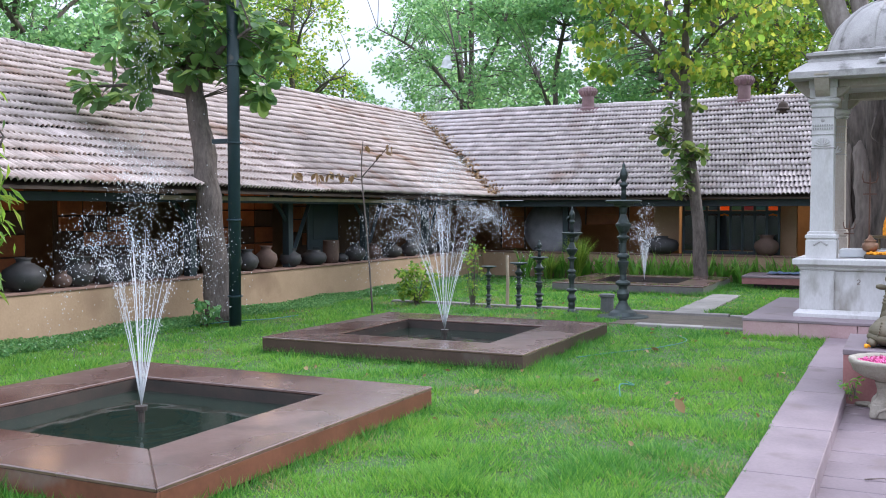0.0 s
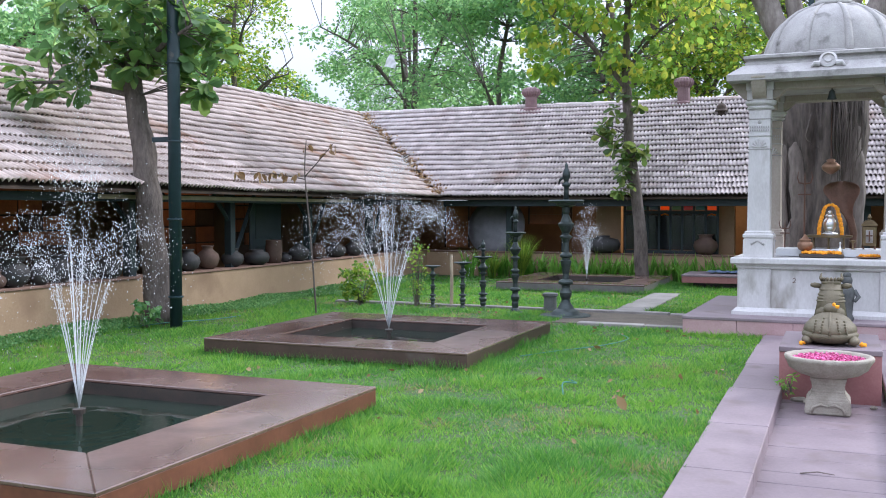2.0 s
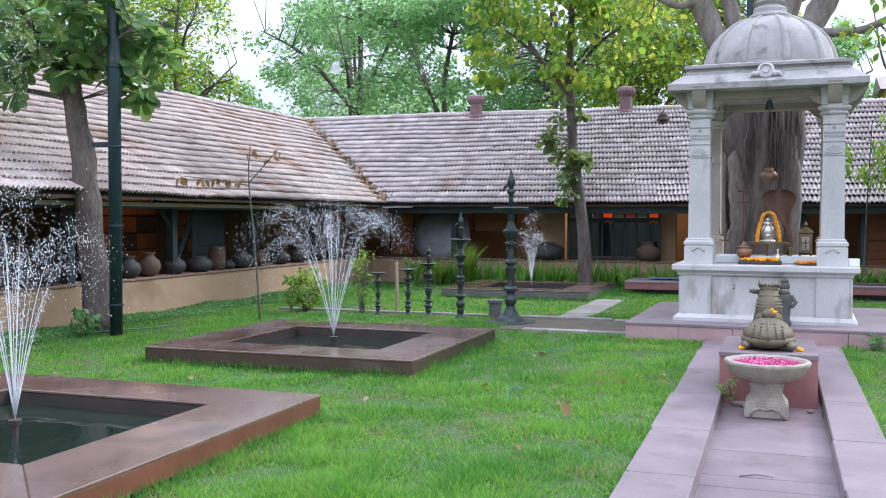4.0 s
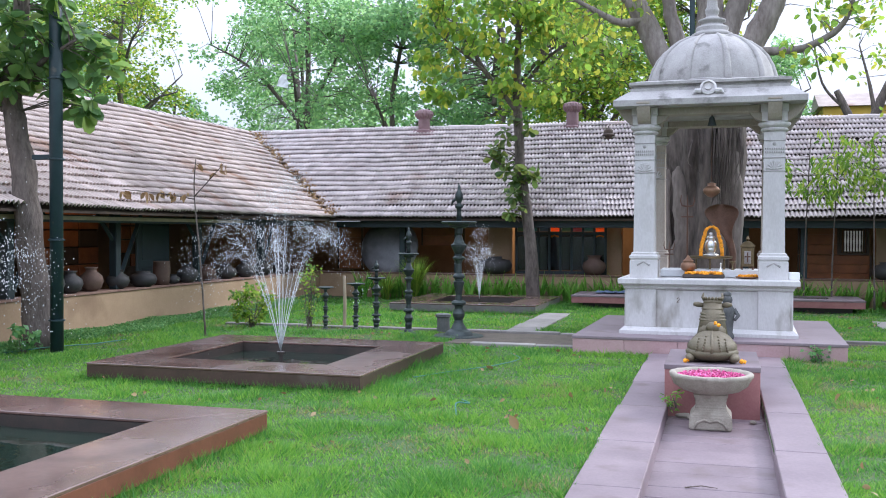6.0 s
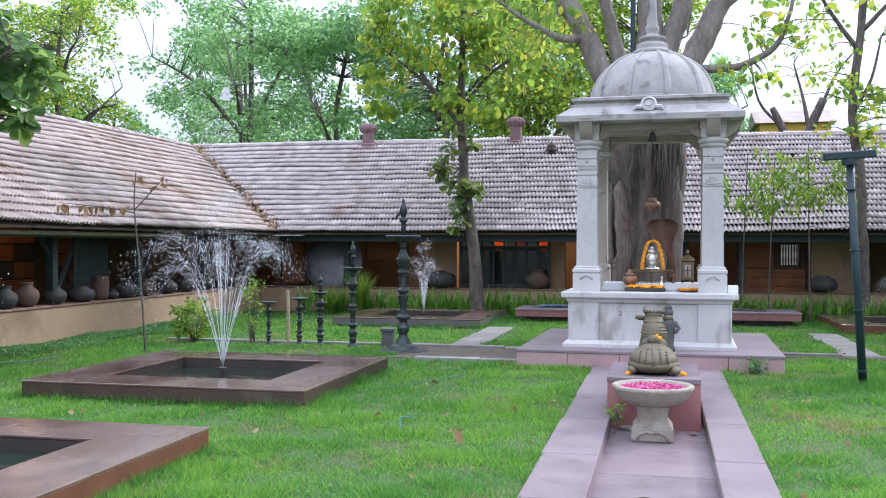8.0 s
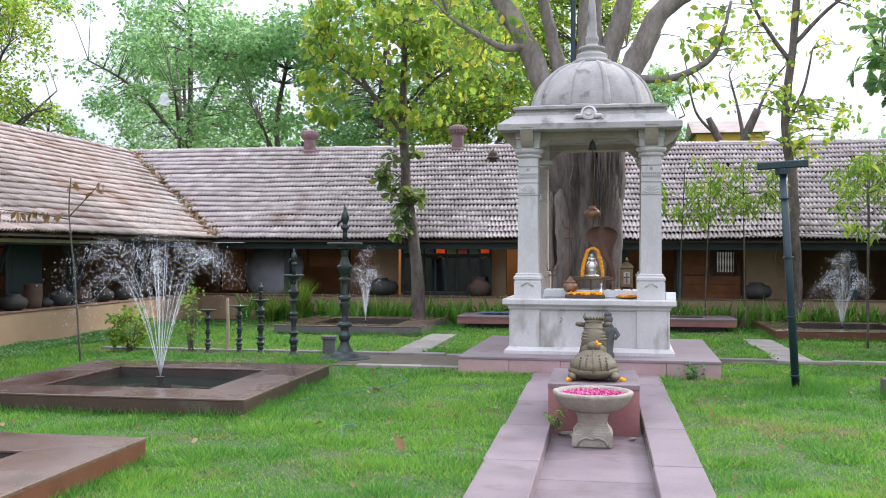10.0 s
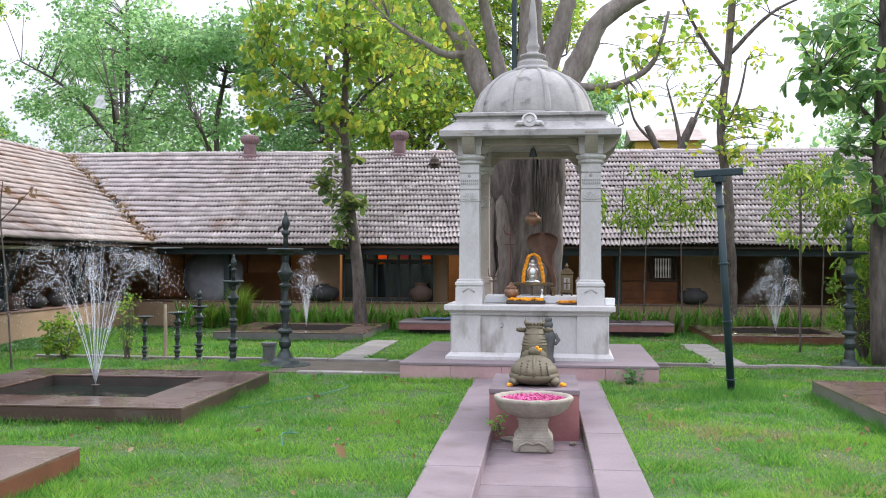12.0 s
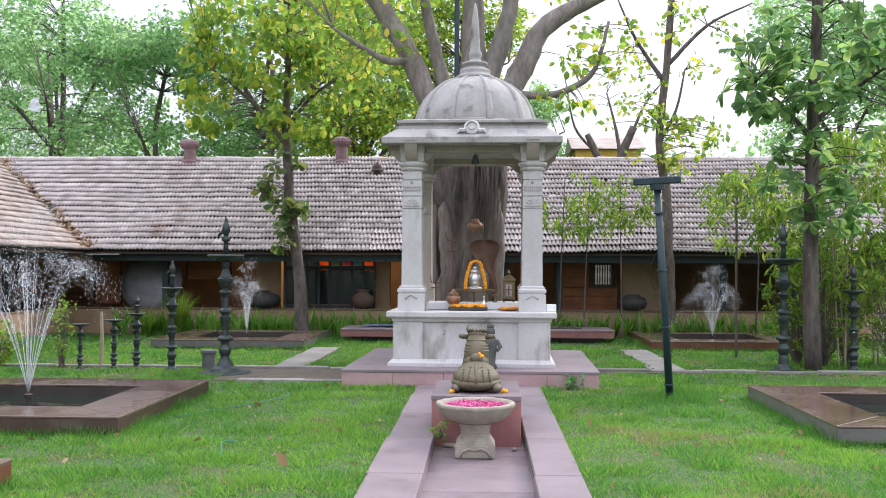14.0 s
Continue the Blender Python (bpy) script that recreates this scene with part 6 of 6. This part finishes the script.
SX = WALL_X - 0.2
rp_ = random.Random(20)
for y0, r, h, nk, kd, mt in ((9.75, 0.27, 0.42, 0.09, "round", M_CLAY), (10.45, 0.13, 0.22, 0.06, "round", M_CLAYRED), (10.75, 0.22, 0.40, 0.16, "round", M_CLAY), (11.25, 0.16, 0.34, 0.08, "round", M_CLAY), (11.7, 0.20, 0.38, 0.12, "round", M_CLAY), (12.2, 0.18, 0.32, 0.10, "round", M_CLAY), (12.75, 0.2, 0.3, 0.12, "squat", M_CLAY), (14.35, 0.21, 0.40, 0.13, "round", M_CLAY), (14.9, 0.20, 0.36, 0.09, "round", M_CLAY), (15.55, 0.195, 0.40, 0.09, "round", M_CLAYRED), (16.35, 0.20, 0.33, 0.09, "round", M_CLAY), (17.15, 0.24, 0.28, 0.12, "squat", M_CLAY), (17.92, 0.16, 0.44, 0.1, "tall", M_CLAYRED), (18.35, 0.13, 0.18, 0.06, "round", M_CLAY), (18.85, 0.21, 0.36, 0.08, "round", M_CLAY), (19.7, 0.20, 0.33, 0.08, "round", M_CLAYRED), (20.65, 0.23, 0.32, 0.1, "round", M_CLAY), (21.6, 0.22, 0.36, 0.09, "round", M_CLAY), (22.5, 0.22, 0.33, 0.1, "round", M_CLAY), (23.6, 0.24, 0.36, 0.1, "round", M_CLAY), (24.6, 0.22, 0.36, 0.1, "round", M_CLAYRED)):
    urn(SX + rp_.uniform(-0.02, 0.05), y0, SILL, r, h, nk, {"round": "round dark clay pot on the gallery wall", "squat": "squat wide dark clay pot on the wall", "tall": "tall brown clay jar on the gallery wall"}[kd], mt, kd)
urn(SX - 0.45, 14.7, SILL - 0.22, 0.26, 0.62, 0.2, "large dark clay pot behind the wall pots")
tagged(part("pot_shelf", box(SX - 0.75, SX - 0.21, 14.2, 15.2, 0.12, SILL - 0.22, 0.01), M_DARKWOOD), "dark wooden ledge behind the gallery wall", "shelf")
NS = SILL - 0.02
urn(-3.25, 26.0, NS, 0.28, 0.47, 0.15, "round brown clay pot on the north wall", M_CLAYRED)
urn(-5.95, 25.98, NS, 0.42, 0.42, 0.16, "wide squat dark pot on the north wall", M_CLAY, "squat")
urn(3.95, 25.98, NS, 0.33, 0.38, 0.16, "wide dark clay pot on the north wall", M_CLAY, "squat")
disc = thing("metal_disc", -9.15, 26.32, 0, "huge round grey metal dish standing on edge", "disc")
part("dish", lathe([(0.0005, 0.06), (0.60, 0.05), (0.76, 0.0), (0.80, -0.04), (0.86, -0.05), (0.86, -0.07), (0.78, -0.06), (0.60, 0.02), (0.0005, 0.03)], 48), M_DISC, disc, smooth=True).matrix_basis = pose(0, 0, 1.40, 74, 0, 0)
part("stand", box(-0.4, 0.4, -0.12, 0.12, 0.12, 0.56, 0.01), M_DARKWOOD, disc)

# ---- gallery joinery ----
def panel_wall(name, label, x0, x1, y, z0, z1, n, material):
    """A boarded timber wall facing the garden."""
    t = thing(name, 0, 0, 0, label, "panel")
    h = (z1 - z0) / n
    for i in range(n):
        part("board", box(x0, x1, y - 0.02 + 0.006 * (i % 2), y + 0.03, z0 + i * h + 0.004, z0 + (i + 1) * h - 0.004, 0.004), material, t)
    for x in (x0 - 0.05, x1):
        part("stile", box(x, x + 0.05, y - 0.035, y + 0.03, z0, z1, 0.005), M_DARKWOOD, t)
    return t


panel_wall("timber_panel", "rust-orange boarded panel inside the gallery", -8.3, -7.1, 26.9, 1.45, 2.3, 3, M_RUST)
panel_wall("timber_panel", "rust-orange boarded panel inside the gallery", -10.9, -10.2, 26.9, 0.75, 2.3, 5, M_RUST)
panel_wall("timber_door", "rust-brown boarded door panel below a grille", 1.95, 3.62, 26.6, 0.12, 1.28, 5, M_RUST)
panel_wall("timber_panel", "rust-brown boarded panel beside the grille", 1.95, 2.85, 26.6, 1.30, 2.3, 4, M_RUST)
panel_wall("timber_panel", "rust-brown boarded panel inside the gallery", 8.4, 9.4, 26.6, 0.12, 2.3, 8, M_RUST)
gr = thing("window_2", 3.25, 26.6, 0, "dark wooden grille window with upright bars", "window", kind="structure")
for x0, x1, z0, z1 in ((-0.36, 0.36, 1.28, 1.35), (-0.36, 0.36, 1.93, 2.0), (-0.36, -0.29, 1.35, 1.93), (0.29, 0.36, 1.35, 1.93)):
    part("frame", box(x0, x1, -0.04, 0.04, z0, z1, 0.006), M_DARKWOOD, gr)
for k in range(8):
    part("bar", lathe([(0.012, 1.35), (0.02, 1.5), (0.012, 1.64), (0.02, 1.78), (0.012, 1.93)], 6, -0.24 + k * 0.069, 0), M_DARKWOOD, gr)
M_DAY = bpy.data.materials.new("daylight_behind_grille")
M_DAY.use_nodes = True
db = M_DAY.node_tree.nodes["Principled BSDF"]
db.inputs["Base Color"].default_value = (0.7, 0.66, 0.58, 1)
db.inputs["Emission Color"].default_value, db.inputs["Emission Strength"].default_value = (1.0, 0.93, 0.80, 1), 0.03
tagged(part("backdrop", box(3.02, 3.46, 26.68, 26.70, 1.38, 1.90), M_DAY), "pale daylight seen through the grille", "backdrop", kind="structure")
win = thing("window_1", 0, 26.3, 0, "dark timber window with a row of coloured glass panes", "window", kind="structure")
GLASS = {"orange": ((0.85, 0.28, 0.03), 0.6), "green": ((0.10, 0.20, 0.08), 0.4), "blue": ((0.08, 0.14, 0.20), 0.4), "red": ((0.40, 0.05, 0.04), 0.4), "teal": ((0.06, 0.18, 0.17), 0.4)}
PANE = {}
for nm, (c, tr) in GLASS.items():
    m = bpy.data.materials.new(nm + "_glass")
    m.use_nodes = True
    nn, ll = m.node_tree.nodes, m.node_tree.links
    bs = nn["Principled BSDF"]; bs.inputs["Base Color"].default_value = (*c, 1); bs.inputs["Roughness"].default_value = 0.12
    tl = nn.new("ShaderNodeBsdfTranslucent"); tl.inputs[0].default_value = (*c, 1)
    mx = nn.new("ShaderNodeMixShader"); mx.inputs[0].default_value = tr
    ll.new(bs.outputs[0], mx.inputs[1]); ll.new(tl.outputs[0], mx.inputs[2]); ll.new(mx.outputs[0], nn["Material Output"].inputs[0])
    PANE[nm] = m
M_DARKGLASS = clear("dark_window_glass", (0.02, 0.025, 0.03), 0.08, 0.3, 1.45)
cols = ["green", "teal", "blue", "orange", "green", "red", "teal", "orange"]
w0, w1 = -5.42, -2.98
st = (w1 - w0) / 8
for i, cn in enumerate(cols):
    part("pane", box(w0 + i * st + 0.035, w0 + (i + 1) * st - 0.035, -0.006, 0.006, 1.86, 2.06), PANE[cn], win, cn + " glass pane")
    part("lower_pane", box(w0 + i * st + 0.03, w0 + (i + 1) * st - 0.03, -0.006, 0.006, 0.80, 1.76), M_DARKGLASS, win)
    part("valance", tube([(w0 + i * st + 0.05, -0.02, 1.72), (w0 + (i + 0.5) * st, -0.02, 1.76), (w0 + (i + 1) * st - 0.05, -0.02, 1.72)], [0.02, 0.03, 0.02], 5), PANE[cn] if cn == "orange" else M_DARKWOOD, win)
for i in range(9):
    part("mullion", box(w0 + i * st - 0.03, w0 + i * st + 0.03, -0.03, 0.03, 0.72, 2.2, 0.005), M_TEAL, win)
for z in (0.70, 1.76, 2.06):
    part("transom", box(w0 - 0.03, w1 + 0.03, -0.034, 0.034, z, z + 0.09, 0.005), M_TEAL, win)
glow = new("gallery_bulb", bpy.data.lights.new("gallery_bulb", "POINT"))
glow.data.energy, glow.data.color, glow.data.shadow_soft_size = 34, (1.0, 0.62, 0.28), 0.12
glow.location = (-3.9, 27.6, 2.3)
for by in (11.2, 17.2):
    lit = new("gallery_bulb", bpy.data.lights.new("gallery_bulb", "POINT"))
    lit.data.energy, lit.data.color, lit.data.shadow_soft_size = 4, (1.0, 0.58, 0.26), 0.25
    lit.location = (-12.5, by, 2.80)
    hang = thing("hanging_bulb", -12.5, by, 2.80, "small bulb on a black cord inside the gallery", "lamp", "gallery bulbs")
    part("cord", lathe([(0.006, 0.14), (0.006, 0.46)], 6), M_POOLIN, hang)
    part("socket", lathe([(0.022, 0.10), (0.022, 0.15), (0.008, 0.16)], 10), M_POOLIN, hang)
panel = [(-13.3, 9.5, 11.6, 0.7, 2.6), (-13.3, 12.3, 14.0, 1.2, 2.6), (-13.3, 16.5, 18.6, 0.75, 2.6), (-13.3, 19.4, 20.6, 1.0, 2.6)]
for x, y0, y1, z0, z1 in panel:
    t = thing("timber_panel", x, 0, 0, "rust-orange carved timber panel in the gallery", "panel")
    k = 5
    for i in range(k):
        for j in range(3):
            ya, yb = y0 + (y1 - y0) * j / 3, y0 + (y1 - y0) * (j + 1) / 3
            za, zb = z0 + (z1 - z0) * i / k, z0 + (z1 - z0) * (i + 1) / k
            part("panel_block", box(-0.02 + 0.02 * ((i + j) % 2), 0.04, ya + 0.02, yb - 0.02, za + 0.015, zb - 0.015, 0.01), M_RUST if (i * 3 + j) % 4 else M_DARKWOOD, t)
    part("frame", box(-0.06, -0.021, y0 - 0.05, y1 + 0.05, 0.12, z1 + 0.05), M_DARKWOOD, t)
td = thing("leaning_door", -11.75, 18.35, 0.12, "dark teal painted door leaf standing inside", "door")
part("leaf", box(-0.03, 0.03, -0.62, 0.62, 0, 2.0, 0.02), M_TEAL, td)
for z in (0.2, 1.1):
    part("panel", box(0.03, 0.045, -0.45, 0.45, z, z + 0.75, 0.008), M_TEAL, td)

# ---- roof vents ----
for x, zt in ((-9.17, 5.76), (-4.41, 5.84)):
    t = thing("roof_vent", x, RY - 0.22, 0, "maroon turbine vent on the tiled roof", "vent", "roof vents")
    part("duct", lathe([(0.23, 4.85), (0.23, 5.08), (0.19, 5.12), (0.185, zt - 0.30)], 18), M_VENT, t)
    part("turbine", lathe([(0.19, zt - 0.31), (0.25, zt - 0.24), (0.275, zt - 0.16), (0.24, zt - 0.06), (0.10, zt)], 80, ribs=20, rib=0.12), M_VENT, t)
    part("flashing", box(-0.38, 0.38, -0.36, 0.0, -0.012, 0.012), M_VENT, t, "grey metal flashing").matrix_basis = pose(0, 0, RIDGE_Z - 0.01, 30.5, 0, 0)
hat = thing("roof_cowl", -3.22, 29.0, 0, "small dark cowl on the tiled roof", "vent")
part("cap", lathe([(0.185, 4.70), (0.185, 4.73), (0.15, 4.76), (0.13, 4.86), (0.08, 4.92), (0.025, 4.94), (0.02, 4.98)], 16), M_DARKWOOD, hat)
part("neck", lathe([(0.11, 4.45), (0.11, 4.71)], 10), M_DARKWOOD, hat)

# ---- yard clutter ----
stump = tagged(part("stone_stump", lathe([(0.125, -0.02), (0.115, 0.20), (0.12, 0.27), (0.14, 0.29), (0.14, 0.33), (0.12, 0.34)], 16), M_DARKSTONE), "short dark weathered stone stub by the lamp", "stump")
stump.matrix_basis = pose(-4.9, 17.15, 0, 0, 0, 12)
stake = tagged(part("wooden_stake", tube([(0, 0, -0.05), (0.01, 0, 0.5), (-0.005, 0, 1.0)], [0.035, 0.032, 0.03], 8), M_CREAM), "pale wooden stake tied beside a shrub", "stake")
stake.matrix_basis = pose(-6.91, 17.3, 0)
cl = bmesh.new()
bmesh.ops.create_grid(cl, x_segments=30, y_segments=20, size=1)
for v in cl.verts:
    v.co = Vector((v.co.x * 0.45, v.co.y * 0.35, 0.03 + 0.05 * abs(noise.noise((v.co.x * 3, v.co.y * 3, 1)))))
M_CLOTH = mat("blue_grey_cloth", (0.05, 0.08, 0.14), (0.11, 0.15, 0.22), 8, 0.9, 0.2)
cloth = tagged(part("cloth", cl, M_CLOTH, None, smooth=True), "crumpled dark blue cloth on the stone bench", "cloth")
cloth.matrix_basis = pose(-2.55, 24.5, 0.32)
for i, (bx, by, tz) in enumerate(((-1.6, 24.3, 0.0), (-0.9, 24.3, 3.0))):
    c = bmesh.new()
    rows_ = [[(-0.4 + 0.02 * k, yy, 0.03 + 0.022 * math.sin(k * 1.3)) for k in range(41)] for yy in (-0.35, 0.35)]
    vs = [[c.verts.new(p) for p in rw_] for rw_ in rows_]
    for k in range(40):
        c.faces.new((vs[0][k], vs[0][k + 1], vs[1][k + 1], vs[1][k]))
    s = tagged(part("corrugated_sheet", c, M_GREYSTONE), "pale corrugated sheet lying on the stone bench", "sheet")
    s.matrix_basis = pose(bx, by, 0.325 + 0.03 * i, 0, 0, tz)
tagged(part("black_mat", box(1.2, 2.4, 24.0, 24.35, 0.322, 0.345, 0.006), M_POOLIN), "black rubber mat on the stone bench", "mat")
hose = tagged(part("garden_hose", tube(bent([(-3.0, 14.2, 0.03), (-2.75, 13.6, 0.04), (-2.95, 12.9, 0.03), (-3.4, 12.1, 0.03), (-3.7, 11.6, 0.02)], 8), [0.006] * 33, 6), M_HOSE, None, smooth=True), "thin teal hose lying in the grass", "hose")
hose = tagged(part("garden_hose", tube(bent([(-2.52, 9.3, 0.02), (-2.6, 9.6, 0.09), (-2.55, 9.95, 0.03), (-2.7, 10.2, 0.02)], 8), [0.008] * 25, 6), M_HOSE, None, smooth=True), "short curl of teal hose in the grass", "hose")
hose = tagged(part("garden_hose", tube(bent([(-10.2, 12.0, 0.03), (-9.9, 12.6, 0.06), (-9.7, 13.4, 0.03), (-9.6, 14.2, 0.02)], 8), [0.009] * 25, 6), M_HOSE, None, smooth=True), "teal hose lying along the ground cover", "hose")
for i, (px, py, sx, sy, sz) in enumerate(((-0.36, 10.48, 0.09, 0.045, 0.03), (-0.28, 10.42, 0.05, 0.035, 0.022), (0.33, 10.35, 0.035, 0.03, 0.02))):
    sbm = bmesh.new()
    bmesh.ops.create_icosphere(sbm, subdivisions=2, radius=1)
    for v in sbm.verts:
        v.co *= 1 + 0.25 * noise.noise(v.co * 1.5 + Vector((i, 0, 0)))
        v.co = Vector((v.co.x * sx, v.co.y * sy, v.co.z * sz))
    tagged(part("loose_stone", sbm, M_BOWL), "small loose grey stone beside the bowl", "stone", "loose stones").matrix_basis = pose(px, py, -0.10 + sz * 0.8)
twig_ = tagged(part("fallen_twig", tube([(0, 0, 0), (0.12, 0.05, 0.01), (0.24, 0.03, 0.004)], [0.006, 0.005, 0.003], 5), M_BARK), "thin dry twig lying on the paving", "twig")
twig_.matrix_basis = pose(-0.25, 7.6, -0.097)
fl = np.random.default_rng(44)
FX, FY = fl.uniform(-8, 8, 900), fl.uniform(7, 24, 900)
kk = free(FX, FY)
FP = np.stack([FX, FY, 0.045 + 0 * FX], 1)[kk][:300]
tagged(leaves("fallen_leaves", FP, 0.06, M_DEADLEAF, None, fl, -0.1, 6, 1.1), "scattered dry brown leaves on the lawn", "leaves", kind="stuff")
for i, (lx, ly) in enumerate(((1.17, 10.98), (-2.0, 9.2), (-1.6, 10.6), (-1.75, 8.6), (-2.9, 9.9), (-3.0, 12.6))):
    tagged(leaves("fallen_leaf", np.array([(0.0, 0.0, 0.0)]), 0.13, M_DEADLEAF, None, np.random.default_rng(i + 1), -0.3, 6, 1.0), "curled dry brown leaf on the grass", "leaf", "large fallen leaves").matrix_basis = pose(lx, ly, 0.06)
# dry litter caught in the valley between the two roofs, and on the tiles
vl = []
for k in range(1100):
    u = fl.uniform(0, 1) ** 1.2
    vl.append((EAVE_X - RUN * u + fl.normal(0, 0.17) + 0.08, EAVE_Y + RUN * u + fl.normal(0, 0.17) - 0.08, EAVE_Z + RISE * u + 0.12))
tagged(leaves("roof_litter", np.array(vl), 0.085, M_DEADLEAF, None, fl, -0.05, 4, 1.0), "dry brown leaf litter in the roof valley", "leaves", kind="stuff")
house = thing("far_house", 5.7, 47, 0, "plain yellow house beyond the trees", "house")
part("wall", box(-1.5, 1.5, -2, 2, 0, 7.3, 0.03), M_YELLOW, house)
part("roof", prism([[(x, -2.2, 7.3), (x, 2.2, 7.3), (x, 0, 8.1)] for x in (-1.7, 1.7)], 3), M_TILE_WEST_ONE, house, "low tiled roof")
part("window", box(-0.5, 0.5, -2.03, -1.98, 5.2, 6.4, 0.01), M_DARKWOOD, house, "dark window")
tagged(part("gutter_sheet", box(-10.42, -9.55, 24.98, 25.12, 2.12, 2.135, 0.003), M_PIPE), "white metal gutter sheet at the roof corner", "gutter")
cable = tagged(part("cable", tube(bent([(3.5, 24.9, 2.35), (4.0, 24.75, 2.28), (4.6, 24.7, 2.36), (6.35, 24.8, 2.3)], 6), [0.008] * 19, 5), M_POOLIN, None, smooth=True), "black cable strung between the slim trees", "cable")
cable = tagged(part("cable", tube(bent([(4.55, 24.65, 2.5), (4.2, 24.7, 1.9), (4.3, 24.75, 1.3), (4.6, 24.7, 1.55)], 6), [0.007] * 19, 5), M_POOLIN, None, smooth=True), "loose black cable loop on the leaning tree", "cable")
